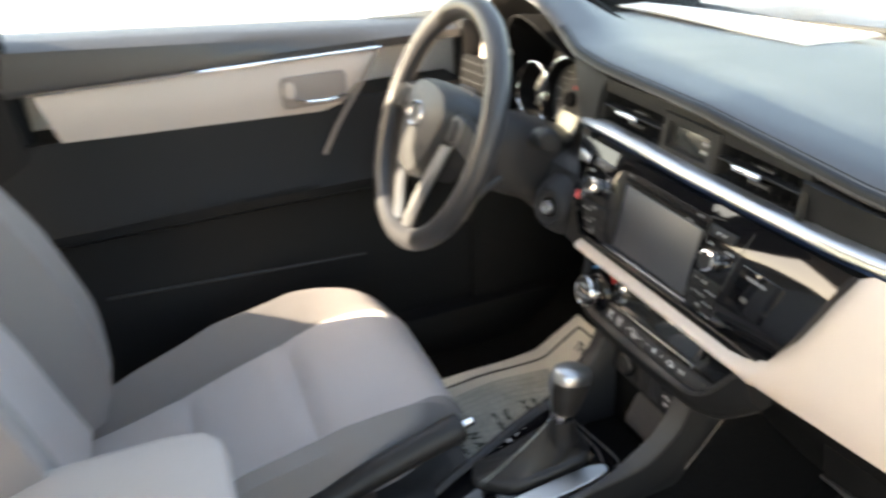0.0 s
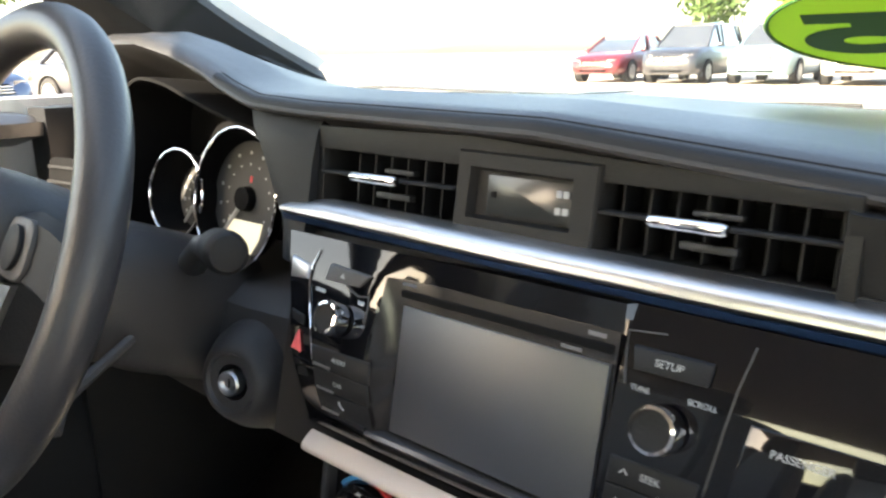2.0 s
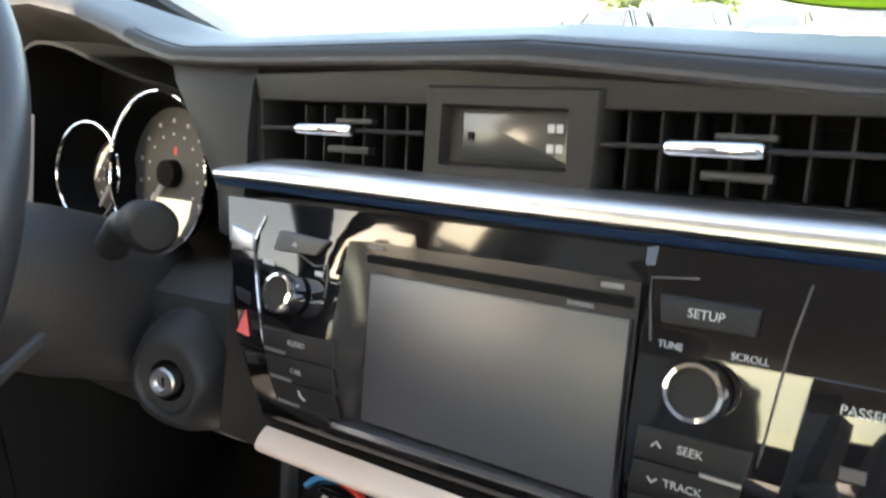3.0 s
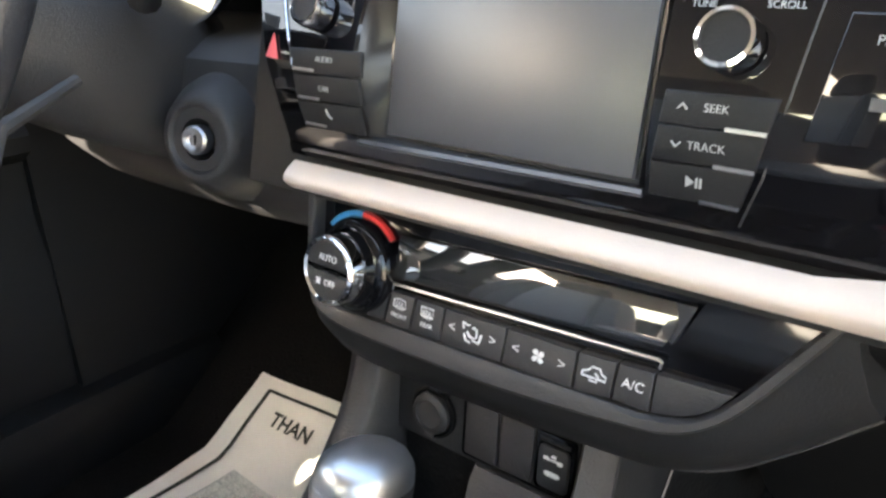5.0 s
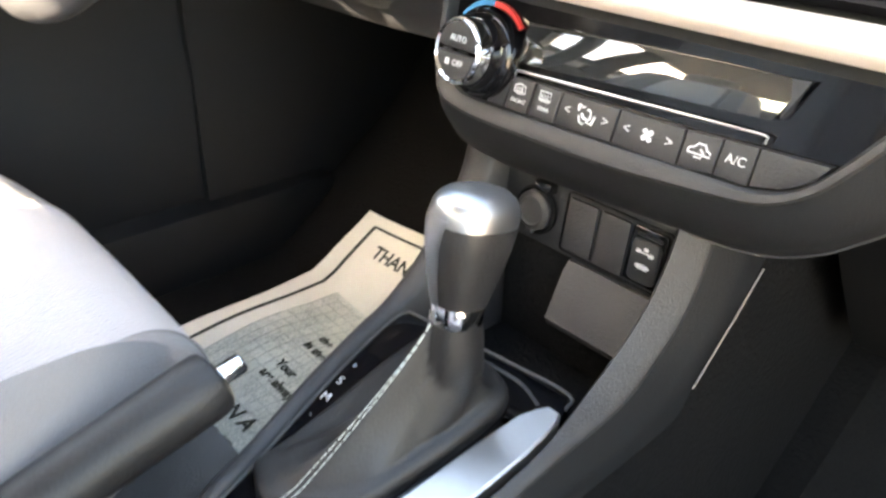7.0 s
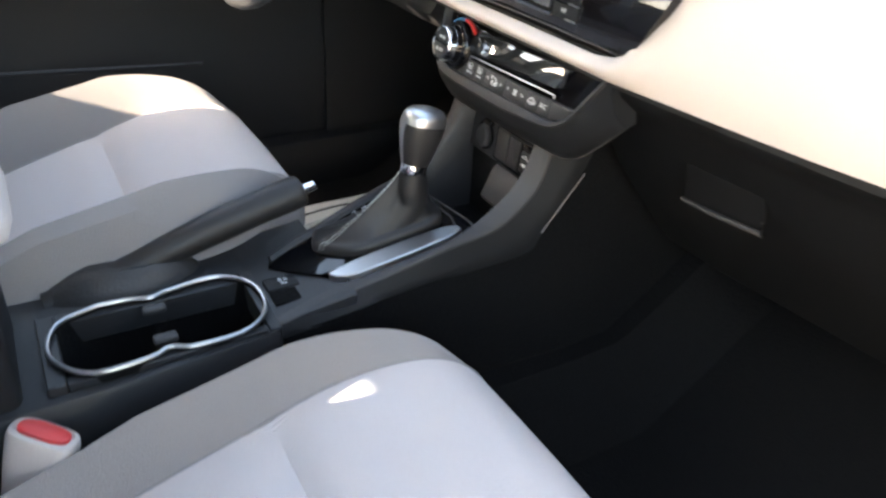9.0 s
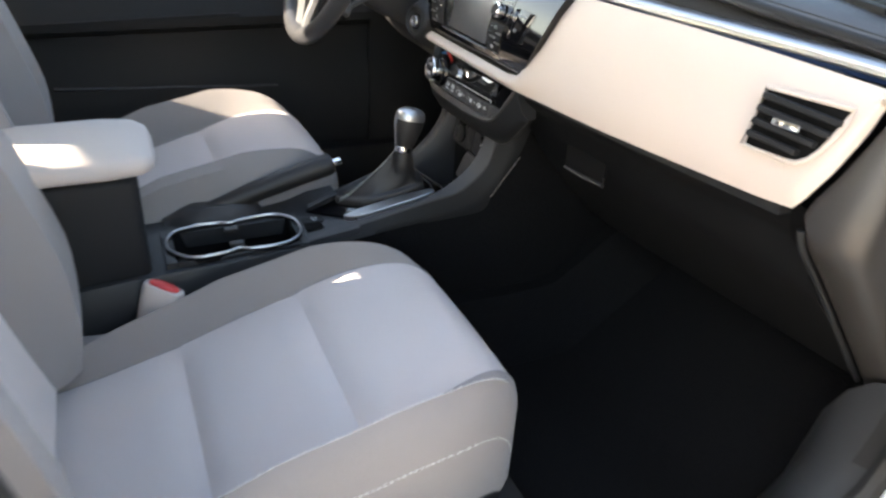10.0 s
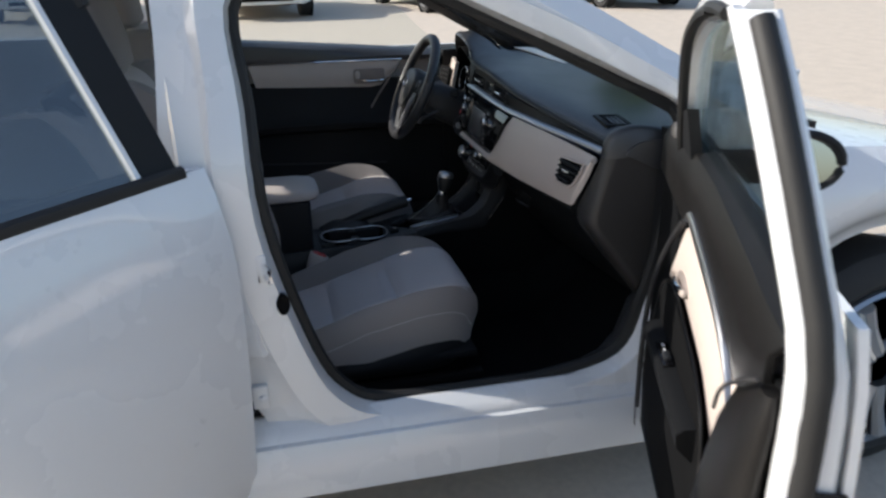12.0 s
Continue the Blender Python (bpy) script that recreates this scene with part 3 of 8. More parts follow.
def lip(x):
    return lerp(x, [(a, b) for a, b, _ in LIP]), lerp(x, [(a, c) for a, _, c in LIP])


def strip_y(x):
    return lerp(x, [(-0.21, 0.022), (0.0, 0.018), (0.2, 0.024), (0.4, 0.051), (0.66, 0.105)])


def panel_y(x, z):
    return -0.018 + 0.165 * max(0.0, x - 0.17) + (z - 0.80) * 0.25 + 0.010 * max(0.0, min(1.0, (0.36 - x) / 0.18))


HV = frame_of((0, -0.0165, 0.70), (0, -1, 0.20))          # face of the climate panel


WING_L = [(0.76, -0.018), (0.775, -0.0225), (0.79, -0.0258), (0.815, -0.0262), (0.83, -0.0225), (0.848, -0.0135), (0.86, -0.0085), (0.872, -0.003), (0.882, 0.002), (0.90, 0.011)]
WING_R = [(0.76, -0.0165), (0.775, -0.0185), (0.79, -0.021), (0.81, -0.0212), (0.82, -0.0192), (0.83, -0.0160), (0.84, -0.0124), (0.85, -0.0090), (0.86, -0.0056), (0.87, -0.0010), (0.882, 0.0058), (0.90, 0.017)]


def wing_y(x, z):
    """Depth of the bulging key wings beside the screen."""
    k = max(0.0, min(1.0, (x + 0.08) / 0.15))
    return sum(lerp(z + e, WING_L) * (1 - k) + lerp(z + e, WING_R) * k for e in (-0.008, -0.004, 0.0, 0.004, 0.008)) / 5


def wing_patch(poly, h0, h1, bevel=0.0008):
    """A key or plate over the outline poly (x, z), from h0 to h1 out of the wing's face."""
    bm = bmesh.new()
    lo = [bm.verts.new((x, wing_y(x, z) - h0, z)) for x, z in poly]
    hi = [bm.verts.new((x, wing_y(x, z) - h1, z)) for x, z in poly]
    n = len(poly)
    top = bm.faces.new(hi)
    bm.faces.new(lo[::-1])
    for i in range(n):
        bm.faces.new((lo[i], lo[(i + 1) % n], hi[(i + 1) % n], hi[i]))
    if bevel:
        bmesh.ops.bevel(bm, geom=list(top.edges), offset=bevel, segments=2, affect="EDGES", profile=0.5)
    return bm


def wing_frame(x, z, h=0.0):
    """A local frame on the wing's face."""
    slope = (wing_y(x, z + 0.006) - wing_y(x, z - 0.006)) / 0.012
    return frame_of((x, wing_y(x, z) - h, z), (0, -1, slope))


def dashboard():
    d = thing("dashboard", (0, 0.15, 0.25), "black soft-touch dashboard with beige passenger panel and silver strip", "dashboard")
    # upper pad: rolls from the windscreen over a hump to the lip above the vents; a cowl rises over the gauges
    rings = []
    for x in np.linspace(-0.70, 0.70, 71):
        yl, zl = lip(x)
        top = lerp(x, PAD_TOP)
        rear = lerp(x, [(-0.7, 0.94), (-0.5, 0.965), (-0.14, 0.968), (0.19, 0.955), (0.55, 0.934), (0.7, 0.92)])
        back = 0.60 - 0.30 * (x / 0.7) ** 2 - 0.02
        pts = [(yl + 0.006, zl - 0.006), (yl - 0.004, zl), (yl + 0.0, zl + 0.006), (yl + 0.012, zl + 0.35 * (top - zl) + 0.006), (yl + 0.03, top - 0.004), (yl + 0.055, top), (yl + 0.10, 0.6 * top + 0.4 * rear), (yl + 0.17, rear),
               (0.5 * (yl + 0.16) + 0.5 * back, rear - 0.006), (back, 0.930), (back, 0.90), (yl + 0.10, zl - 0.05), (yl + 0.035, zl - 0.02)]
        rings.append([(x, y, z) for y, z in pts])
    part("upper_pad", loft(rings), DASH, d, "black grained upper pad")
    part("pad_edge", tube([(x, lip(x)[0] - 0.003, lip(x)[1] + 0.001) for x in np.linspace(-0.40, 0.50, 60)], 0.0028, 8), RIM, d, "rounded lip of the pad")
    # dark groove above the lip and a fine seam along the pad's roll
    groove, seam = [], []
    for x in np.linspace(-0.36, 0.645, 60):
        yl, zl = lip(x)
        top = lerp(x, PAD_TOP)
        groove.append([(x, yl - 0.0048, zl + 0.0022), (x, yl - 0.0032, zl + 0.0062), (x, yl - 0.0002, zl + 0.0085), (x, yl + 0.004, zl + 0.0085), (x, yl + 0.002, zl + 0.0022)])
        seam.append((x, yl + 0.0066, zl + 0.006 + 0.192 * (top - zl)))
    part("lip_groove", loft(groove), VENTTRIM, d, "dark groove along the pad")
    part("pad_seam", tube(seam, 0.0007, 6), DARK, d, "fine seam along the pad")
    # band that holds the vents, set back under the lip
    band = []
    for x in np.linspace(0.155, 0.67, 18):
        yl, zl = lip(x)
        zs = lerp(x, STRIP_Z) + 0.004
        f = min(1.0, (x - 0.155) / 0.3)
        band.append([(x, yl - 0.015 + 0.021 * f, zl - 0.004), (x, strip_y(x) + 0.010 + 0.006 * f, zs), (x, yl + 0.07, zs), (x, yl + 0.07, zl - 0.004)])
    part("vent_band", loft(band), VENTTRIM, d)
    # recess above and round the gauges
    part("cluster_recess", sheet([[(x, 0.165 + 0.02 * (k - 0.5), 0.80 + (lerp(x, [(-0.68, 0.19), (-0.58, 0.215), (-0.45, 0.205), (-0.38, 0.185), (-0.3, 0.165), (-0.18, 0.16)])) * k) for x in np.linspace(-0.68, -0.18, 12)] for k in np.linspace(0, 1, 4)], 0.01), BLACK, d)
    cheek = []
    for z in np.linspace(0.862, 0.972, 12):
        xl = lerp(z, [(0.862, -0.214), (0.885, -0.219), (0.894, -0.225), (0.906, -0.237), (0.927, -0.250), (0.949, -0.276), (0.972, -0.310)])
        yf = lerp(z, [(0.862, 0.012), (0.90, 0.022), (0.93, 0.028), (0.955, 0.036), (0.972, 0.052)])
        q = lerp(z, [(0.93, 0.0), (0.972, 0.006)])
        cheek.append([(-0.184, yf + 0.10, z), (-0.184, yf, z)] + [(xl + (-0.184 - xl) * k, yf + q * (1 - k) + 0.008 * (1 - k) ** 3, z) for k in (0.8, 0.6, 0.4, 0.2, 0.08)] + [(xl, yf + 0.013 + q, z), (xl + 0.004, yf + 0.022 + q, z), (xl + 0.008, 0.15, z)])
    part("cluster_cheek", loft(cheek), DARK, d, "black cheek beside the gauges")
    # silver strip; a dark blue under-line paints the sky's reflection in its lower edge
    strip, line = [], []
    for x in np.linspace(-0.205, 0.655, 44):
        y, z = strip_y(x), lerp(x, STRIP_Z)
        q = min(1.0, 0.25 + (x + 0.205) / 0.06)
        strip.append([(x, y - 0.0065, z - 0.0035), (x, y - 0.0085, z - 0.001), (x, y - 0.0080, z + 0.0025 * q), (x, y - 0.005, z + 0.0060 * q), (x, y + 0.001, z + 0.0078 * q), (x, y + 0.009, z + 0.0088 * q), (x, y + 0.012, z + 0.006 * q), (x, y + 0.012, z - 0.0035)])
        line.append([(x, y - 0.0045, z - 0.0085), (x, y - 0.0065, z - 0.0040), (x, y + 0.01, z - 0.0040), (x, y + 0.01, z - 0.0085)])
    s = part("silver_strip", loft(strip), SILVER, d, "brushed silver trim strip")
    part("strip_sky_reflection", loft(line), SKYREFLECT, s, "sky reflection painted as a dark blue under-line")
    # beige panel in front of the passenger, running on under the audio unit as a thin bar
    cols = []
    for x in list(np.linspace(-0.143, 0.165, 14)) + list(np.linspace(0.18, 0.60, 26)) + [0.612, 0.620, 0.626, 0.631, 0.636, 0.641, 0.646, 0.651, 0.655, 0.659]:
        lo = lerp(x, [(-0.143, 0.7462), (0.17, 0.7470), (0.30, 0.748), (0.45, 0.750), (0.59, 0.753), (0.620, 0.7555), (0.626, 0.764), (0.641, 0.797), (0.650, 0.824), (0.655, 0.843), (0.659, 0.866)])
        hi = lerp(x, [(-0.143, 0.7622), (0.155, 0.7635), (0.172, 0.770), (0.186, 0.782), (0.195, 0.80), (0.208, 0.835), (0.236, 0.889), (0.41, 0.889), (0.52, 0.886), (0.659, 0.880)])
        col = []
        for k in np.linspace(0, 1, 9):
            z = lo + (hi - lo) * k
            bulge = 0.008 * math.sin(math.pi * k) if x < 0.18 else 0.012 * math.sin(math.pi * k) ** 0.5
            col.append((x, panel_y(x, z) - bulge, z))
        cols.append(col)
    part("beige_panel", sheet(cols, -0.012), BEIGE, d, "matt beige passenger-side panel")
    part("panel_backing", loft([[(x, panel_y(x, 0.74) + 0.014, 0.738), (x, panel_y(x, 0.88) + 0.016, 0.885), (x, 0.2, 0.885), (x, 0.2, 0.738)] for x in np.linspace(-0.20, 0.60, 12)]), DARK, d)
    # lower dash with the glove box
    low = []
    for x in np.linspace(0.10, 0.612, 14):
        yo = 0.165 * max(0, x - 0.17)
        low.append([(x, 0.030 + yo, 0.745), (x, 0.008 + yo, 0.741), (x, 0.002 + yo, 0.735), (x, 0.004 + yo, 0.727), (x, 0.016 + yo, 0.716), (x, 0.036 + yo * 0.8, 0.70), (x, 0.050 + yo * 0.6, 0.67), (x, 0.074 + yo * 0.7, 0.63), (x, 0.106 + yo * 0.75, 0.59), (x, 0.158 + yo * 0.75, 0.53), (x, 0.190 + yo * 0.7, 0.497), (x, 0.40, 0.52), (x, 0.40, 0.745)])
        low[-1] = [(0.10 + (px - 0.10) * (lerp(pz, [(0.50, 0.627), (0.70, 0.624), (0.742, 0.613)]) - 0.10) / 0.512, py, pz) for px, py, pz in low[-1]]
    lo = part("glove_box", loft(low), LOWSHADE, d, "black glove box lid")
    hf = frame_of((0.258, 0.0555, 0.6635), (0.10, -1, 0.28))
    rec = [(-0.050, 0.020), (0.036, 0.021), (0.050, -0.017), (-0.034, -0.021)]
    hd = part("glove_box_handle", plate(rec, hf, 0.006, 0.002, base=-0.004), BLACK, lo, "black recessed lid handle")
    part("handle_lip", tube([hf @ Vector((-0.036, -0.0215, 0.001)), hf @ Vector((0.0, -0.0205, 0.004)), hf @ Vector((0.050, -0.018, 0.002)), hf @ Vector((0.046, -0.008, 0.001))], [0.002, 0.0030, 0.0030, 0.0015], 8), RIM, hd)
    part("handle_edge", tube([hf @ Vector((-0.048, 0.021, 0.002)), hf @ Vector((0.036, 0.022, 0.002))], 0.0009, 6), RIM, hd)
    # end cap towards the door, with a dark groove between it and the glove box
    cap, groove, rim = [], [], []
    for z in np.linspace(0.497, 0.885, 44):
        xi = lerp(z, [(0.50, 0.641), (0.70, 0.640), (0.735, 0.633), (0.750, 0.626), (0.764, 0.629), (0.797, 0.644), (0.852, 0.661), (0.885, 0.666)])
        yf = sum(lerp(z + e, [(0.48, 0.248), (0.506, 0.225), (0.59, 0.160), (0.675, 0.093), (0.715, 0.060), (0.737, 0.053), (0.764, 0.056), (0.80, 0.066), (0.885, 0.090)]) for e in (-0.012, 0, 0.012)) / 3
        cap.append([(xi, yf + 0.05, z), (xi, yf + 0.005, z), (xi + 0.0015, yf + 0.0015, z), (xi + 0.005, yf, z), (0.5 * xi + 0.345, yf + 0.004, z), (0.686, yf + 0.014, z), (0.692, yf + 0.03, z), (0.694, 0.36, z), (xi, 0.36, z)])
        if z < 0.752:
            groove.append([(0.600, yf + 0.016, z), (0.646, yf + 0.016, z), (0.646, yf + 0.05, z), (0.600, yf + 0.05, z)])
            rim.append((0.626, yf + 0.0045, z))
    part("dash_end_cap", loft(cap), CAPTRIM, d, "black end cap beside the door", sharp=75)
    part("cap_groove", loft(groove), BLACK, d)
    part("glove_box_edge", tube(rim[:-2], 0.0042, 8), CONSOLE, lo, "rounded edge of the lid")
    # top outlet near the side window
    om = Matrix.Translation((0.541, 0.173, 0.9335)) @ pose(0, 0, 0, -2, 4, -3)
    v = part("defrost_outlet", box(-0.046, 0.046, -0.034, -0.022, -0.01, 0.0035, 0.002, m=om), DARK, d, "black outlet frame for the side window")
    part("outlet_frame", box(-0.046, 0.046, 0.022, 0.034, -0.01, 0.0035, 0.002, m=om), DARK, v)
    for x0 in (-0.046, 0.034):
        part("outlet_frame", box(x0, x0 + 0.012, -0.0225, 0.0225, -0.01, 0.0033, 0.002, m=om), DARK, v)
    part("outlet_mouth", box(-0.0345, 0.0345, -0.0225, 0.0225, -0.012, 0.0008, 0, m=om), BLACK, v)
    for k in range(3):
        part("slat", box(-0.034, 0.034, -0.0125 + k * 0.012, -0.0112 + k * 0.012, 0.0008, 0.0026, 0, m=om), VENTTRIM, v)
    # rounded hood over the end of the pad
    hood = []
    for x, e in ((0.655, 0.010), (0.660, 0.004), (0.667, 0.001), (0.676, 0.0), (0.688, 0.002), (0.695, 0.008)):
        hood.append([(x, 0.088 + e, 0.884)] + [(x, y + e * (1 if y < 0.2 else -1), z - e) for y, z in ((0.089, 0.900), (0.093, 0.921), (0.104, 0.937), (0.121, 0.947), (0.145, 0.9535), (0.172, 0.9545), (0.205, 0.950), (0.235, 0.943), (0.262, 0.931), (0.290, 0.912))] + [(x, 0.30 - e, 0.884)])
    part("pad_end_hood", loft(hood), DASH, d, "rounded black end of the pad", sharp=70)
    # driver's side: lower panel, column surround, end panel in beige with outlet
    low = []
    for x in np.linspace(-0.69, -0.165, 12):
        low.append([(x, 0.11, 0.79), (x, 0.10, 0.76), (x, 0.10, 0.715), (x, 0.12, 0.692), (x, 0.16, 0.675), (x, 0.24, 0.635), (x, 0.34, 0.58), (x, 0.42, 0.58), (x, 0.42, 0.79)])
    part("knee_panel", loft(low), CONSOLE, d, "black knee panel")
    part("driver_end_panel", sheet([[(x, 0.045 + 0.16 * (-x - 0.53) + (z - 0.85) * 0.2, z) for x in np.linspace(-0.67, -0.53, 6)] for z in np.linspace(0.79, 0.925, 6)], 0.012), BEIGE, d, "beige panel with outlet")
    ov = frame_of((-0.60, 0.040, 0.865), (0.15, -1, 0.2))
    e = part("end_outlet", plate(rounded(-0.045, 0.045, -0.035, 0.035, 0.008), ov, 0.010, 0.002), BLACK, d)
    for k in range(4):
        part("slat", box(-0.04, 0.04, -0.025 + k * 0.016, -0.022 + k * 0.016, 0.008, 0.014, 0, m=ov), DARK, e)
    return d


def centre_vents(d):
    m = frame_of((0, 0.030, 0.93), (0, -1, 0.15))
    part("vent_housing", box(-0.20, 0.165, 0.075, 0.12, 0.895, 0.943, 0.002), BLACK, d)
    # frame round the two outlets and the clock
    bm = bmesh.new()
    plate([(0.1535, -0.030), (0.161, -0.030), (0.161, 0.008), (0.1535, 0.010)], m, 0.041, 0.001, base=-0.04, bm=bm)
    plate([(-0.184, 0.0125), (0.158, 0.0085), (0.158, 0.016), (-0.05, 0.028), (-0.184, 0.028)], m, 0.042, 0.001, base=-0.045, bm=bm)
    plate([(-0.2, -0.034), (0.17, -0.034), (0.17, -0.0245), (-0.2, -0.0235)], m, 0.036, 0.001, base=-0.04, bm=bm)
    plate([(-0.186, -0.030), (-0.1765, -0.026), (-0.1790, 0.014), (-0.186, 0.016)], m, 0.036, 0.001, base=-0.04, bm=bm)
    part("vent_frame", bm, VENTTRIM, d)
    for x0, x1, t0, t1, mid, vanes in ((-0.178, -0.056, -0.1398, -0.0972, -0.0035, [-0.1505 + 0.0151 * k for k in range(7)]), (0.039, 0.1535, 0.0699, 0.1088, -0.0050, [0.0475 + 0.0146 * k for k in range(8)])):
        v = part("air_outlet", box(x0, x1, -0.026, 0.013, -0.045, -0.042, 0, m=m), BLACK, d, "black air outlet with upright vanes")
        for x in vanes:
            part("vane", box(x - 0.0008, x + 0.0008, -0.024, 0.0105, -0.032, -0.012, 0.0003, 1, m=m), DARK, v)
        part("louvre", box(x0, x1, mid - 0.0012, mid + 0.0012, -0.020, -0.001, 0.0008, 1, m=m), DARK, v)
        cx, w = (t0 + t1) / 2, t1 - t0
        bar = [[tuple(m @ Vector((x, mid + 0.0034 * q * math.sin(a), 0.0045 + 0.0040 * q * math.cos(a)))) for a in np.linspace(0, 2 * math.pi, 14, endpoint=False)] for x, q in ((t0, 0.3), (t0 + 0.0008, 0.8), (t0 + 0.003, 1.0), (cx, 1.0), (t1 - 0.003, 1.0), (t1 - 0.0008, 0.8), (t1, 0.3))]
        t = part("outlet_tab", loft(bar), CHROME, v, "chrome louvre tab")
        part("tab_base", plate(rounded(cx - 0.2 * w, cx + 0.52 * w, mid - 0.0125, mid - 0.0085, 0.001), m, 0.006, 0.001, base=-0.012), CONSOLE, t)
        part("tab_back", plate(rounded(cx - 0.1 * w, cx + 0.52 * w, mid + 0.0035, mid + 0.0065, 0.001), m, 0.006, 0.001, base=-0.014), CONSOLE, t)
    # clock in a raised surround with a sunk, bevelled window
    rows = []
    for poly, h in ((((-0.057, -0.0285), (0.0400, -0.0285), (0.0410, 0.0195), (-0.0565, 0.0215)), -0.022), (((-0.0560, -0.0260), (0.0388, -0.0255), (0.0400, 0.0187), (-0.0545, 0.0204)), -0.002),
                    (((-0.0535, -0.0245), (0.0370, -0.0240), (0.0380, 0.0175), (-0.0525, 0.0190)), 0.0005), (((-0.0455, -0.0182), (0.0246, -0.0180), (0.0243, 0.0098), (-0.0442, 0.0112)), 0.0), (((-0.0435, -0.0165), (0.0240, -0.0163), (0.0236, 0.0086), (-0.0425, 0.0095)), -0.006)):
        rows.append([tuple(m @ Vector((x, y, h))) for x, y in poly])
    ck = part("clock", loft(rows), VENTTRIM, d, "small digital clock in a black surround")
    part("clock_glass", plate(rounded(-0.0335, 0.0228, -0.0148, 0.0075, 0.001), m, 0.002, 0.0004, base=-0.0055), LCD, ck, "grey green clock window")
    for x, y in ((0.0148, 0.0010), (0.0192, 0.0010), (0.0147, -0.0080), (0.0193, -0.0080)):
        part("indicator", plate(rounded(x - 0.0017, x + 0.0017, y - 0.0019, y + 0.0019, 0.0004, 1), m, 0.0007, 0, base=-0.0035), DIMWHITE, ck)
    part("indicator", plate(rounded(-0.0300, -0.0268, -0.0055, -0.0017, 0.0004, 1), m, 0.0007, 0, base=-0.0035), BLACK, ck)


def audio_unit(d):
    u = thing("audio_unit", (0, 0.05, 0.76), "piano black audio unit with grey touch screen and knobs", "car radio")
    # fascia: bulging key wings either side of the sunk screen
    left = [(0.7655, -0.1465), (0.775, -0.139), (0.785, -0.139), (0.803, -0.1425), (0.82, -0.149), (0.845, -0.160), (0.868, -0.172), (0.8890, -0.182)]
    right = [(0.7655, 0.165), (0.7690, 0.176), (0.7740, 0.185), (0.7810, 0.1915), (0.793, 0.2000), (0.816, 0.2138), (0.850, 0.2259), (0.874, 0.2329), (0.8890, 0.237)]

    def face(x, z):
        rx = lerp(x, [(-0.0835, 0.0), (-0.0690, 1.0), (0.0710, 1.0), (0.0745, 0.0)])
        r = rx * lerp(z, [(0.7830, 0.0), (0.7855, 1.0)])
        return wing_y(x, z) * (1 - r) + (-0.0095 + (z - 0.82) * 0.23) * r
    grid = []
    for z in [0.7655, 0.7672, 0.7695, 0.7725, 0.776, 0.7795, 0.7822, 0.7830, 0.7855, 0.788, 0.793, 0.80, 0.807, 0.815, 0.822, 0.83, 0.839, 0.848, 0.854, 0.860, 0.867, 0.875, 0.882, 0.8890]:
        a, b = lerp(z, left), lerp(z, right)
        xs = list(np.linspace(a, -0.0835, 7)) + [-0.0690, -0.04, 0.0, 0.04, 0.0710, 0.0745] + list(np.linspace(0.085, b, 12))
        grid.append([(x, face(x, z) + 0.004 * max(0.0, (0.7725 - z) / 0.007), z) for x in xs])
    part("fascia", sheet(grid, 0.012), PIANO, u, "glossy black fascia", sharp=30)
    part("corner_trim", wing_patch([(-0.170, 0.8747), (-0.1506, 0.8715), (-0.1487, 0.8636), (-0.166, 0.8626)], 0.0, 0.0022, 0.0006), SILVER, u, "satin silver corner trim")
    # screen in its sunk bezel
    scr = part("screen_bezel", sheet([[(x, face(x, z) - 0.0012, z) for x in (-0.0815, -0.0692, -0.04, 0.0, 0.04, 0.0708)] for z in (0.7862, 0.80, 0.82, 0.84, 0.858, 0.868, 0.8755)], 0.001), BEZEL, u, "dark satin screen bezel")
    sf = frame_of((0.0005, -0.0085, 0.8237), (0, -1, 0.24))
    part("touch_screen", plate([(-0.0675, 0.0375), (0.0680, 0.0375), (0.0685, -0.0370), (-0.0655, -0.0370)], sf, 0.0035, 0.0004, base=0.0005), SCREEN, scr, "blank grey touch screen")
    slot = [[(x, face(0, z) - e, z) for z, e in ((0.8695, 0.0014), (0.8690, 0.0022), (0.8655, 0.0022), (0.8650, 0.0014))] for x in (-0.076, -0.03, 0.03, 0.0685)]
    part("disc_slot", loft(slot), BLACK, scr)
    for x0, x1, z0, z1 in ((-0.072, -0.060, 0.8722, 0.8738), (0.054, 0.064, 0.8718, 0.8738), (0.040, 0.052, 0.8626, 0.8642)):
        part("slot_word", loft([[(x, face(0, z) - 0.0016, z), (x, face(0, z) - 0.002, z), (x, face(0, z1) - 0.002, z1), (x, face(0, z1) - 0.0016, z1)] for x, z in ((x0, z0), (x1, z0))]), INKDIM, scr)
    lip_rows = [[(x, wing_y(x, 0.783) + e, z) for e, z in ((0.004, 0.7812), (-0.0012, 0.7815), (-0.0022, 0.7832), (-0.0008, 0.7848), (0.010, 0.7858), (0.012, 0.7812))] for x in np.linspace(-0.0815, 0.0735, 9)]
    part("screen_lip", loft(lip_rows), GLOSSGREY, scr, "glossy grey ledge under the screen")
    # keys of the wing towards the driver
    part("eject_key", wing_patch([(-0.1305, 0.8755), (-0.0935, 0.8738), (-0.1005, 0.8668), (-0.1315, 0.8662)], 0.0, 0.0032), GREY, u)
    part("eject_mark", wing_patch([(-0.1180, 0.8698), (-0.1140, 0.8696), (-0.1160, 0.8722)], 0.003, 0.0037, 0), DIMWHITE, u)
    knob(u, wing_frame(-0.1115, 0.8455, 0.001), 0.0103)
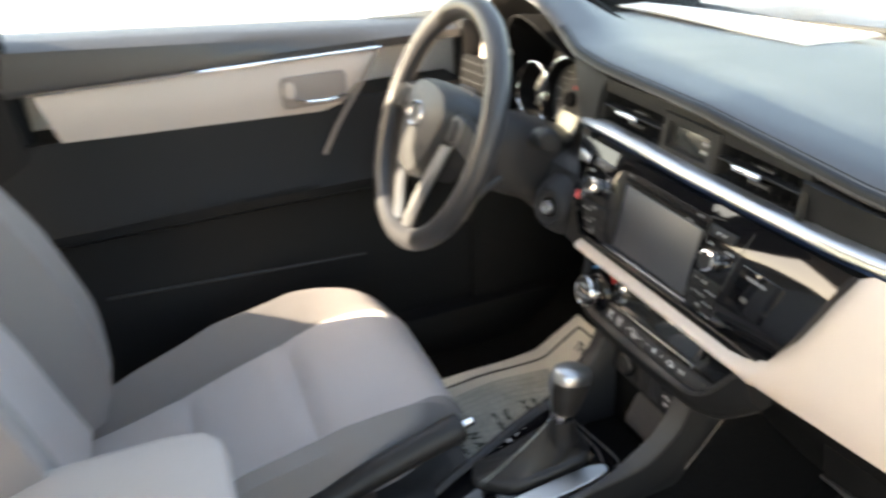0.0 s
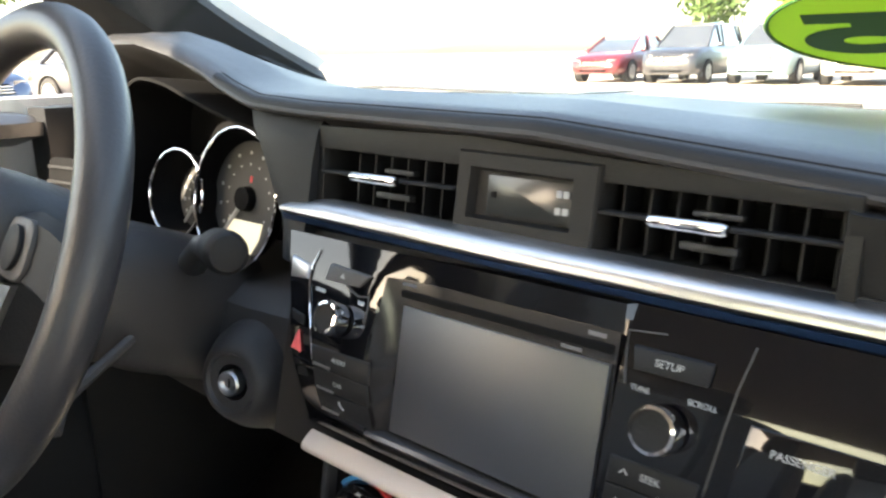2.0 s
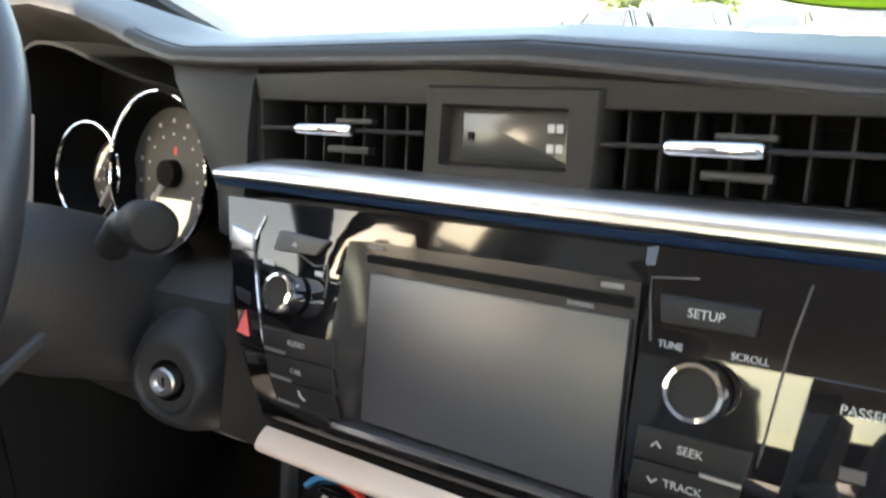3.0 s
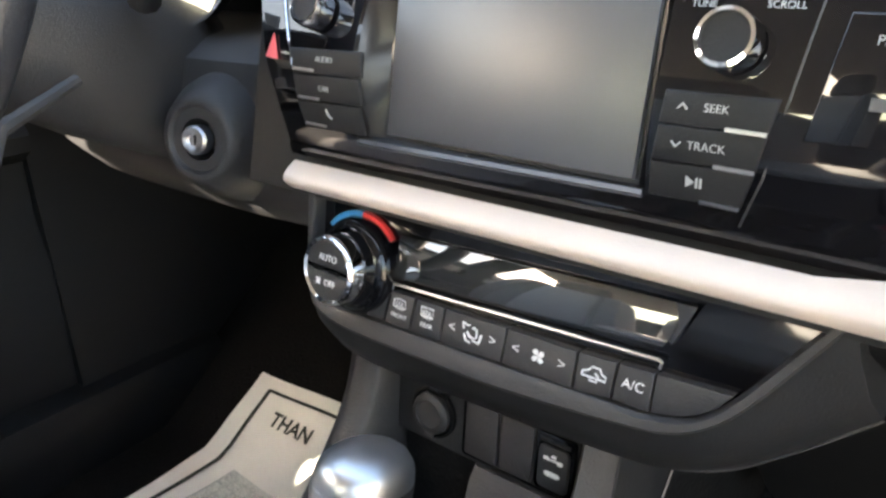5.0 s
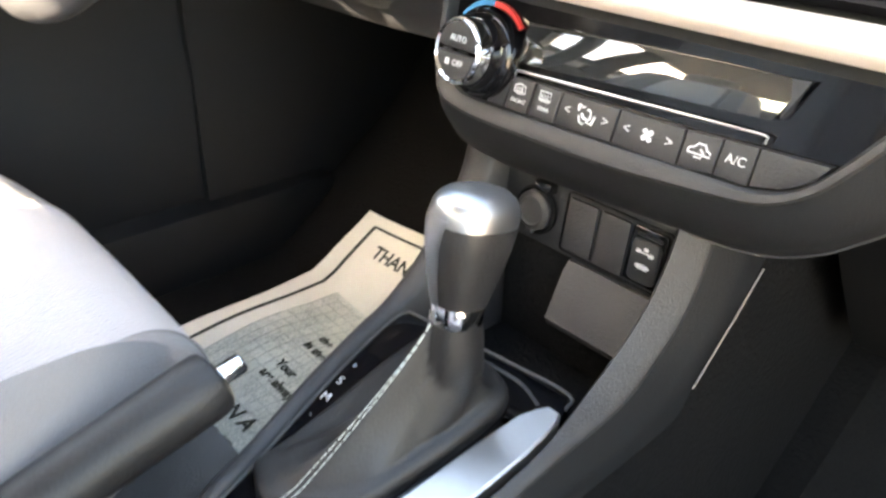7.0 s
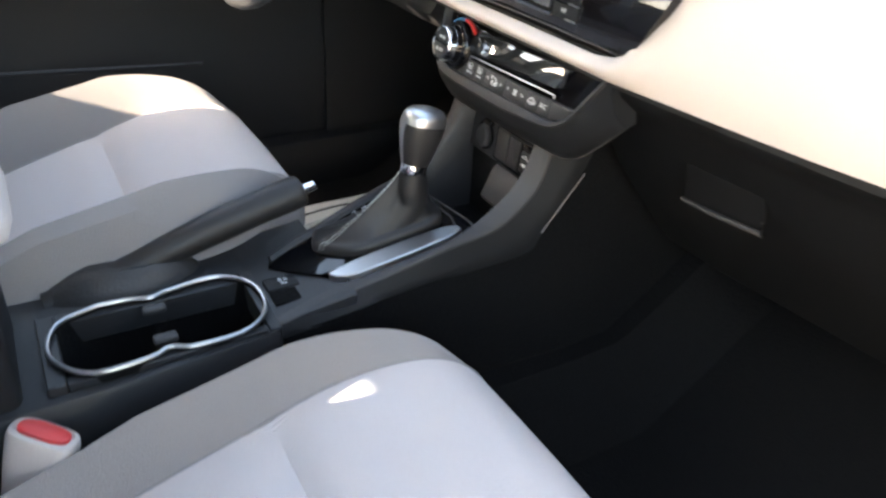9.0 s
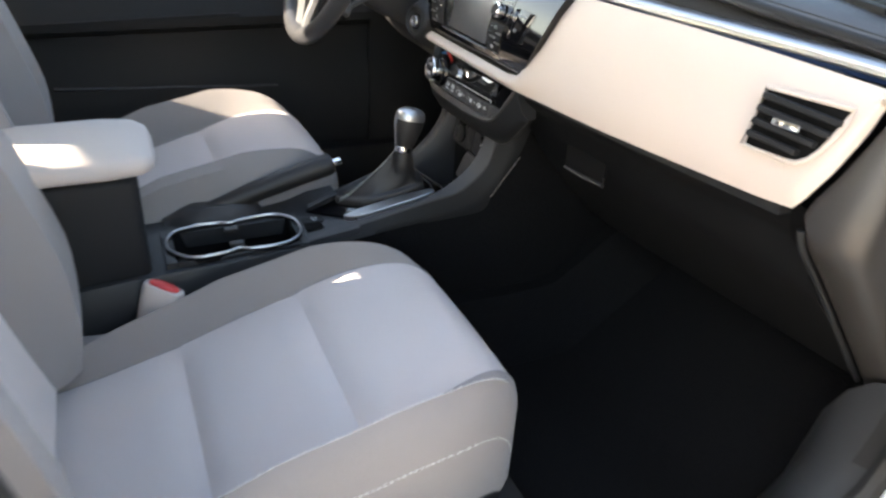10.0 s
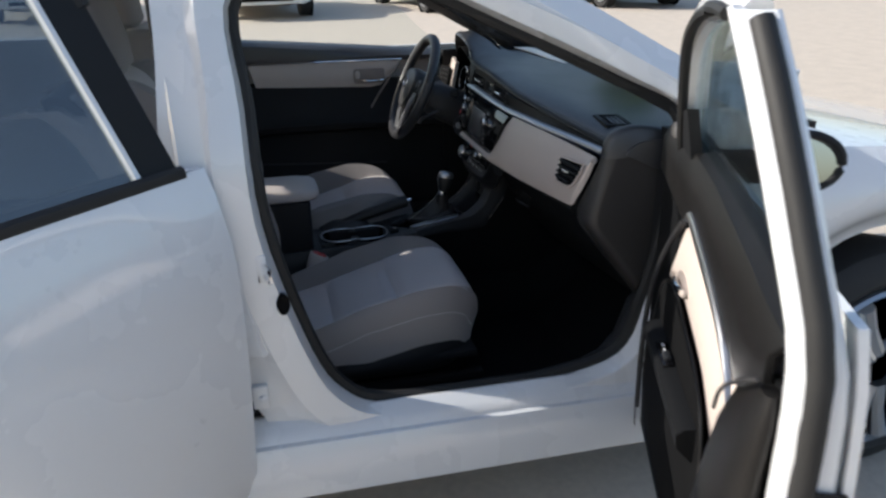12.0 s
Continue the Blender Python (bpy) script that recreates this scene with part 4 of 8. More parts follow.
    part("knob_word", wing_patch([(-0.1400, 0.8600), (-0.1310, 0.8596), (-0.1310, 0.8576), (-0.1400, 0.8580)], 0.0, 0.0004, 0), DIMWHITE, u)
    part("knob_word", wing_patch([(-0.1000, 0.8590), (-0.0945, 0.8588), (-0.0945, 0.8566), (-0.1000, 0.8568)], 0.0, 0.0004, 0), DIMWHITE, u)
    for za, zb, xl, word in ((0.8276, 0.8152, (-0.1300, -0.1262), "AUDIO"), (0.8146, 0.8012, (-0.1260, -0.1242), "CAR"), (0.8006, 0.7862, (-0.1240, -0.1205), "")):
        k = part("key", wing_patch([(xl[0], za), (-0.0770, za + 0.0010), (-0.0752, zb + 0.0010), (xl[1], zb)], 0.0, 0.0014), DARK, u)
        zc = {"AUDIO": 0.8175, "CAR": 0.8029, "": 0.7888}[word]
        xb = {"AUDIO": -0.1250, "CAR": -0.1218, "": -0.1188}[word]
        part("key_bar", wing_patch([(xb, zc + 0.0008), (xb + 0.0155, zc + 0.0006), (xb + 0.0155, zc - 0.0006), (xb, zc - 0.0004)], 0.001, 0.0022, 0), SILVER, k)
        if word:
            writing("key_word", word, wing_frame(-0.1022, zc + 0.0058, 0.0016), 0.0040, DIMWHITE, k)
        else:
            f = wing_frame(-0.0998, 0.7955, 0.0016)
            part("phone_mark", tube([f @ Vector((-0.0016, 0.0028, 0)), f @ Vector((-0.0012, 0.0005, 0)), f @ Vector((0.0004, -0.0012, 0)), f @ Vector((0.0022, -0.0018, 0))], 0.0006, 6), DIMWHITE, k)
    part("field_edge", tube([(x, wing_y(x, z) - 0.0008, z) for x, z in ((-0.1453, 0.8813), (-0.1485, 0.872), (-0.1475, 0.862), (-0.140, 0.846), (-0.1325, 0.832), (-0.127, 0.819))], 0.0006, 6), CHROME, u)
    part("key_edge", tube([(x, wing_y(x, z) - 0.0008, z) for x, z in ((-0.1129, 0.8654), (-0.1005, 0.8612), (-0.0918, 0.8625), (-0.0900, 0.856), (-0.0895, 0.8475))], 0.0006, 6), GREY, u)
    # keys of the other wing
    part("key_edge", tube([(x, wing_y(x, z) - 0.0006, z) for x, z in ((0.0927, 0.8797), (0.0745, 0.8780), (0.0757, 0.870), (0.0785, 0.8562))], 0.0005, 6), GREY, u)
    k = part("setup_key", wing_patch([(0.0795, 0.8730), (0.1168, 0.8732), (0.1162, 0.8642), (0.0820, 0.8636)], 0.0, 0.0030), DARK, u)
    writing("key_word", "SETUP", wing_frame(0.0982, 0.8687, 0.0033), 0.0049, DIMWHITE, k)
    knob(u, wing_frame(0.1005, 0.8425, 0.001), 0.0108)
    writing("knob_word", "TUNE", wing_frame(0.0862, 0.8555, 0.0003), 0.0037, DIMWHITE, u)
    writing("knob_word", "SCROLL", wing_frame(0.1152, 0.8560, 0.0003), 0.0037, DIMWHITE, u)
    for za, zb, xl, xr, word, mark in ((0.8252, 0.8130, (0.0788, 0.0780), (0.1208, 0.1188), "SEEK", 1), (0.8124, 0.7988, (0.0780, 0.0766), (0.1187, 0.1164), "TRACK", -1), (0.7982, 0.7838, (0.0766, 0.0762), (0.1163, 0.1124), "", 0)):
        k = part("key", wing_patch([(xl[0], za), (xr[0], za + 0.0004), (xr[1], zb + 0.0004), (xl[1], zb)], 0.0, 0.0014), DARK, u)
        part("key_bar", wing_patch([(xr[1] - 0.0150, zb + 0.0014), (xr[1] - 0.0003, zb + 0.0012), (xr[1] - 0.0003, zb - 0.0002), (xr[1] - 0.0150, zb)], 0.001, 0.0022, 0), SILVER, k)
        zc = zb + 0.0072
        if word:
            writing("key_word", word, wing_frame(0.0995 if word == "SEEK" else 0.0978, zc, 0.0016), 0.0045, DIMWHITE, k)
            f = wing_frame(0.0868 if word == "SEEK" else 0.0862, zc, 0.0017)
            part("arrow_mark", tube([f @ Vector((-0.0018, -0.001 * mark, 0)), f @ Vector((0, 0.001 * mark, 0)), f @ Vector((0.0018, -0.001 * mark, 0))], 0.0004, 6), DIMWHITE, k)
        else:
            part("play_mark", wing_patch([(0.0915, 0.7898), (0.0947, 0.7920), (0.0915, 0.7942)], 0.001, 0.0019, 0), DIMWHITE, k)
            for dx in (0.0952, 0.0968):
                part("pause_mark", wing_patch([(dx, 0.7900), (dx + 0.0008, 0.7900), (dx + 0.0008, 0.7940), (dx, 0.7940)], 0.001, 0.0019, 0), DIMWHITE, k)
    # airbag lamp field
    f = part("airbag_lamp_panel", wing_patch([(0.1362, 0.8546), (0.1900, 0.8546), (0.1790, 0.8135), (0.1302, 0.8128)], -0.001, 0.0010, 0.0006), PIANO, u)
    writing("lamp_word", "PASSENGER", wing_frame(0.1578, 0.8464, 0.0013), 0.0047, DIMWHITE, f)
    part("airbag_mark", wing_patch([(0.1480, 0.8250), (0.1560, 0.8250), (0.1560, 0.8290), (0.1480, 0.8290)], 0.0008, 0.0014, 0), GREY, f, "unlit grey airbag lamp")
    part("key_seam", tube([(x, wing_y(x, z) - 0.0002, z) for x, z in ((0.1314, 0.8826), (0.1280, 0.8647), (0.1258, 0.848), (0.1232, 0.825), (0.1190, 0.797), (0.1125, 0.777))], 0.0005, 6), RIM, u)
    return u


def knob(parent, m, r):
    k = part("knob", turned([(r * 0.9, 0), (r * 0.95, 0.010), (r * 0.86, 0.012), (r * 0.80, 0.011), (0, 0.0105)], m, 28), DARK, parent)
    part("knob_ring", hoop([(r * 1.02, 0.001), (r * 1.04, 0.009), (r * 0.98, 0.0125), (r * 0.84, 0.0128), (r * 0.82, 0.0105)], m, 28), CHROME, k, "chrome knob ring")
    return k


def hazard_switch(d):
    h = thing("hazard_switch", (-0.16, 0.0, 0.80), "black hazard light key with a red triangle", "switch")
    part("key", wing_patch([(-0.1575, 0.8440), (-0.1440, 0.8420), (-0.1318, 0.8062), (-0.1415, 0.8050)], -0.010, 0.0012), DARK, h)
    part("triangle", wing_patch([(-0.1478, 0.8222), (-0.1382, 0.8212), (-0.1438, 0.8338)], 0.0010, 0.0020, 0), ORANGE, h, "red triangle mark")


def climate_panel():
    c = thing("climate_panel", (0, 0.0, 0.65), "black climate control panel with dial, display and keys", "climate control")
    # matched points of the housing: inner and outer edge of its satin band on the face, and its lower edge behind
    inner = [(-0.1375, 0.040), (-0.1365, 0.010), (-0.1320, -0.012), (-0.118, -0.0232), (-0.0933, -0.0250), (-0.05, -0.0243), (0.005, -0.0230), (0.060, -0.0211), (0.0850, -0.0198), (0.1048, -0.0138), (0.1196, 0.0012), (0.1368, 0.0262), (0.1500, 0.0450)]
    outer = [(-0.1435, 0.040), (-0.1420, 0.008), (-0.1405, -0.015), (-0.1330, -0.0300), (-0.1050, -0.0365), (-0.050, -0.0368), (0.005, -0.0358), (0.065, -0.0302), (0.0950, -0.0250), (0.1135, -0.0140), (0.1272, 0.0015), (0.1430, 0.0250), (0.1560, 0.0450)]
    low = [(-0.143, 0.735), (-0.1415, 0.69), (-0.140, 0.655), (-0.133, 0.632), (-0.105, 0.624), (-0.05, 0.626), (0.02, 0.629), (0.07, 0.632), (0.094, 0.637), (0.116, 0.648), (0.134, 0.663), (0.152, 0.680), (0.170, 0.698)]
    band, under, line = [], [], []
    for (xi, yi), (xo, yo), (xl, zl) in zip(spline(inner, 56), spline(outer, 56), spline(low, 56)):
        a, b = HV @ Vector((xi, yi, -0.0015)), HV @ Vector((xo, yo, -0.0010))
        m1, m2 = HV @ Vector((0.75 * xi + 0.25 * xo, 0.75 * yi + 0.25 * yo, 0.0006)), HV @ Vector((0.2 * xi + 0.8 * xo, 0.2 * yi + 0.8 * yo, 0.0012))
        back = HV @ Vector((xi, yi, -0.02))
        b2 = HV @ Vector((xo, yo, -0.02))
        band.append([tuple(p) for p in (back, a, m1, m2, b, b2)])
        lo = Vector((xl, 0.009, zl))
        q1, q2 = b.lerp(lo, 0.25) + Vector((0, -0.0035, -0.003)), b.lerp(lo, 0.65) + Vector((0, -0.0045, -0.004))
        under.append([tuple(p) for p in (b - Vector((0, -0.0012, 0)), q1, q2, lo, lo + Vector((0, 0.012, 0.004)), b + Vector((0, 0.03, 0.004)))])
        line.append(lo + Vector((0, -0.0004, -0.0002)))
    part("fascia_rim", loft(band), RIM, c, "grey satin rim")
    lowp = part("fascia_lower", loft(under), DARK, c, "black lower housing", sharp=60)
    part("lower_edge", tube(line[26:], 0.0007, 6), GREY, lowp, "fine lower edge")
    face = [p for p in spline(inner, 48)] + [(0.150, 0.052), (-0.1375, 0.052)]
    part("fascia", plate(face, HV, 0.016, 0, base=-0.0245), PIANO, c, "glossy black fascia")
    # sunk display with a slanted end, and the bright line under it
    disp = HV @ Matrix.Translation((0, 0.030, -0.0060)) @ pose(0, 0, 0, -11.5, 0, 0) @ Matrix.Translation((0, -0.030, 0))
    part("display", plate([(-0.0725, 0.0285), (0.0945, 0.0335), (0.0850, 0.0125), (-0.0715, 0.0045)], disp, 0.0012, 0.0003), HVACLCD, c, "dark climate display")
    part("display_end", loft([[tuple(HV @ Vector(p)) for p in r] for r in (((0.0850, 0.0330, -0.0058), (0.0868, 0.0140, -0.0052), (0.0868, 0.0140, -0.010)), ((0.0965, 0.0340, -0.0030), (0.0880, 0.0145, -0.0030), (0.0885, 0.0145, -0.010)))]), GLOSSGREY, c, "slanted end of the display")
    part("display_line", tube([HV @ Vector(p) for p in ((-0.0750, -0.0035, -0.0042), (-0.0738, -0.0002, -0.0042), (-0.0700, 0.0000, -0.0042), (0.0835, 0.0058, -0.0042), (0.0850, 0.0052, -0.0042), (0.0846, 0.0020, -0.0042))], 0.0009, 6), SILVER, c)
    # keys
    tops = [(-0.0860, -0.0052), (-0.0745, -0.0040), (-0.0556, -0.0036), (-0.0354, -0.0036), (0.0048, -0.0030), (0.0450, -0.0026), (0.0656, -0.0014), (0.0840, -0.0004)]
    bots = [(-0.0930, -0.0235), (-0.0782, -0.0238), (-0.0588, -0.0235), (-0.0375, -0.0232), (0.0032, -0.0222), (0.0446, -0.0216), (0.0647, -0.0197), (0.0836, -0.0194)]
    for k in range(8):
        g = 0.0006
        if k == 7:
            poly = [(0.0840 + g, -0.0004), (0.1180, 0.0012), (0.1120, -0.0070), (0.1045, -0.0125), (0.0977, -0.0158), (0.0836 + g, -0.0190)]
        else:
            poly = [(tops[k][0] + g, tops[k][1]), (tops[k + 1][0] - g, tops[k + 1][1]), (bots[k + 1][0] - g, bots[k + 1][1]), (bots[k][0] + g, bots[k][1])]
        key = part("key", plate(poly[::-1], HV, 0.008, 0.0006, base=-0.0105), FRAME, c)
        cx, cy = sum(p[0] for p in poly) / len(poly), sum(p[1] for p in poly) / len(poly) + 0.0008

        def mk(name, pts, r=0.0004):
            part(name, tube([HV @ Vector((cx + x, cy + y, -0.0022)) for x, y in pts], r, 5), WHITE, key)

        def wd(text, x, y, size):
            writing("key_word", text, HV @ Matrix.Translation((cx + x, cy + y, -0.0023)), size, WHITE, key)
        if k in (1, 2):
            if k == 1:
                mk("heater_mark", ((-0.0045, 0.0012), (-0.004, 0.0052), (0.0, 0.0062), (0.004, 0.0052), (0.0045, 0.0012), (0.0, 0.0006), (-0.0045, 0.0012)))
            else:
                mk("heater_mark", ((-0.004, 0.0008), (-0.004, 0.0060), (0.004, 0.0060), (0.004, 0.0008), (-0.004, 0.0008)))
            for j in (-1, 0, 1):
                mk("heater_mark", [(j * 0.002 + q * 0.0006, 0.0008 + w) for q, w in ((0, -0.0012), (1, 0.0005), (-1, 0.002), (0, 0.0036))], 0.00035)
            wd("FRONT" if k == 1 else "REAR", 0, -0.0042, 0.0036)
        elif k in (3, 4):
            wd("<", -0.0132, 0, 0.0080)
            wd(">", 0.0132, 0, 0.0080)
            if k == 4:
                for j in range(4):
                    a = radians(45 + 90 * j)
                    part("fan_mark", plate([(cx + u * math.cos(a) - v * math.sin(a), cy + u * math.sin(a) + v * math.cos(a)) for u, v in ((0.0002, 0), (0.0016, -0.0016), (0.0036, -0.0014), (0.0040, 0.0008), (0.0022, 0.0012))], HV, 0.0005, 0, base=-0.0026), WHITE, key)
            else:
                mk("mode_mark", ((-0.0060, 0.0052), (-0.0052, 0.0016)), 0.0006)
                mk("mode_mark", ((-0.0050, 0.0050), (-0.0030, 0.0040), (-0.0012, 0.0046)), 0.0005)
                mk("mode_mark", ((-0.0048, -0.0010), (-0.0035, -0.0045), (-0.0005, -0.0052)), 0.0006)
                mk("mode_mark", ((-0.0030, 0.0005), (-0.0012, -0.0018), (0.0012, -0.0018)), 0.0008)
                mk("mode_mark", ((0.0030, 0.0032), (0.0034, -0.0010), (0.0010, -0.0034), (0.0048, -0.0040), (0.0062, 0.0010)), 0.0008)
                mk("mode_mark", ((0.0012, 0.0040), (0.0014, 0.0030)), 0.0010)
        elif k == 5:
            mk("recirculation_mark", ((-0.0062, -0.0018), (-0.0058, 0.0004), (-0.003, 0.0014), (-0.001, 0.0036), (0.0028, 0.0036), (0.004, 0.0012), (0.0062, 0.0004), (0.0062, -0.0018), (-0.0062, -0.0018)), 0.0005)
            mk("recirculation_mark", ((-0.0022, -0.0034), (0.0018, -0.0034), (0.0026, -0.0006), (0.0004, 0.0008)), 0.0005)
        elif k == 6:
            wd("A/C", 0, 0, 0.0066)
    # temperature dial
    m = HV @ Matrix.Translation((-0.1018, 0.0045, -0.002)) @ pose(0, 0, 0, 0, -3, 0) @ Matrix.Diagonal((0.90, 0.90, 1.0, 1))
    base = part("dial_base", turned([(0.0315, -0.004), (0.0310, 0.003), (0.029, 0.006), (0.0255, 0.0075), (0.0240, 0.013), (0.0, 0.013)], m, 44), PIANO, c)
    for a0, a1, mat in ((40, 88, RED), (88, 140, BLUE)):
        arc = []
        for a in np.linspace(a0, a1, 14):
            ca, sa = math.cos(radians(a)), math.sin(radians(a))
            arc.append([tuple(HV @ Vector((-0.1040 + r * ca, 0.0030 + r * sa, h))) for r, h in ((0.0295, -0.009), (0.0295, -0.0055), (0.0300, -0.0050), (0.0325, -0.0050), (0.0330, -0.0055), (0.0330, -0.009))])
        part("dial_arc", loft(arc), mat, base, "red warm mark" if mat is RED else "blue cool mark")
    dial = part("dial", hoop([(0.0228, 0.006), (0.0228, 0.0205), (0.0222, 0.0228), (0.0208, 0.0240), (0.0194, 0.0228), (0.0188, 0.006)], m, 48), CHROME, c, "chrome temperature dial")
    for sg in (1, -1):
        pts = [(0.0192 * math.cos(radians(a)), sg * 0.0192 * math.sin(radians(a)) * 0.96 + sg * 0.0006) for a in np.linspace(3, 177, 20)]
        part("dial_key", plate(pts if sg > 0 else pts[::-1], m, 0.003, 0.0008, base=0.0200), CONSOLE, dial)
    writing("key_word", "AUTO", m @ Matrix.Translation((0.0006, 0.0078, 0.0232)), 0.0060, WHITE, dial)
    writing("key_word", "OFF", m @ Matrix.Translation((0.0035, -0.0082, 0.0232)), 0.0060, WHITE, dial)
    for j in range(4):
        a = radians(45 + 90 * j)
        part("fan_mark", plate([(-0.0072 + u * math.cos(a) - v * math.sin(a), -0.0082 + u * math.sin(a) + v * math.cos(a)) for u, v in ((0.0001, 0), (0.0010, -0.0010), (0.0024, -0.0009), (0.0026, 0.0006), (0.0014, 0.0008))], m, 0.0003, 0, base=0.0230), WHITE, dial)
    for sg in (-1, 1):
        part("dial_bar", plate([(sg * 0.0025, -0.0008), (sg * 0.0125, -0.0008), (sg * 0.0125, 0.0008), (sg * 0.0025, 0.0008)][::sg], m, 0.0010, 0, base=0.0226), CHROME, dial)


def gauges():
    g = thing("instrument_cluster", (-0.4, 0.12, 0.80), "instrument cluster with two deep dials in chrome rings", "instrument cluster")
    # hooded bowl round the dials
    arch = [(-0.548, 0.79), (-0.548, 0.86), (-0.545, 0.92), (-0.530, 0.965), (-0.500, 0.985), (-0.45, 0.982), (-0.40, 0.968), (-0.35, 0.955), (-0.30, 0.945), (-0.262, 0.925), (-0.245, 0.88), (-0.24, 0.79)]
    bowl = []
    for y, q in ((0.066, 1.0), (0.085, 0.99), (0.115, 0.97), (0.140, 0.93), (0.148, 0.86), (0.150, 0.70), (0.151, 0.3)):
        bowl.append([(-0.41 + (x + 0.41) * q, y, 0.86 + (z - 0.86) * q) for x, z in spline(arch, 40)])
    part("cluster_bowl", sheet(bowl, 0.003), BLACK, g, "matt black bowl behind the dials")
    for fc, fr, rc, rr, needle in (((-0.358, 0.090, 0.877), (0.051, 0.053), (-0.347, 0.067, 0.882), (0.058, 0.063), -2.3), ((-0.447, 0.096, 0.868), (0.038, 0.035), (-0.447, 0.067, 0.876), (0.045, 0.043), -2.2)):
        m = frame_of(fc, (0.05, -1, 0.2))
        mr = frame_of(rc, (0.05, -1, 0.2))
        around = np.linspace(0, 2 * math.pi, 48, endpoint=False)
        f = part("dial_face", plate([(fr[0] * math.cos(t), fr[1] * math.sin(t)) for t in around], m, 0.002, 0, base=-0.002), GAUGE, g, "grey dial face")
        cone = []
        for k in (0.0, 0.25, 0.5, 0.75, 1.0):
            a, b = (fr[0] + (rr[0] - fr[0]) * k ** 0.6, fr[1] + (rr[1] - fr[1]) * k ** 0.6)
            cone.append([tuple((m @ Vector((a * math.cos(t), b * math.sin(t), -0.001))).lerp(mr @ Vector((a * math.cos(t), b * math.sin(t), 0.0)), k)) for t in around])
        part("dial_cup", loft(cone, True, False), BLACK, g)
        part("dial_ring", tube([mr @ Vector((rr[0] * math.cos(t), rr[1] * math.sin(t), 0.0)) for t in around], 0.0012, 8, closed=True), CHROME, g, "chrome dial ring")
        hubp = part("needle_hub", turned([(fr[0] * 0.23, 0.0), (fr[0] * 0.21, 0.008), (0, 0.009)], m, 20), BLACK, g)
        tip = Vector((fr[0] * 0.98 * math.cos(needle), fr[1] * 0.98 * math.sin(needle), 0.004))
        part("needle", tube([m @ Vector((0, 0, 0.004)), m @ tip], [0.0024, 0.0012], 6), DIMWHITE, hubp)
        for k in range(11):
            a = radians(215 - 250 * k / 10)
            for q, e in ((0.80, 0.0016), (0.60, 0.0010)):
                p = m @ Matrix.Translation((fr[0] * q * math.cos(a), fr[1] * q * math.sin(a), 0.0002))
                part("dial_mark", plate(rounded(-e, e, -e, e, 0.0004, 1), p, 0.0004, 0), DIMWHITE, f)
        if fr[0] > 0.05:
            part("odometer_window", plate([(-0.026, -0.020), (0.024, -0.021), (0.020, -0.036), (0.010, -0.050), (-0.027, -0.050)], m, 0.0012, 0, base=0.0), ODO, g, "pale lit odometer window")
            part("warning_lamp", plate(rounded(0.001, 0.004, 0.015, 0.0215, 0.001, 1), m, 0.0006, 0, base=0.0), RED, f, "red lamp")
    return g


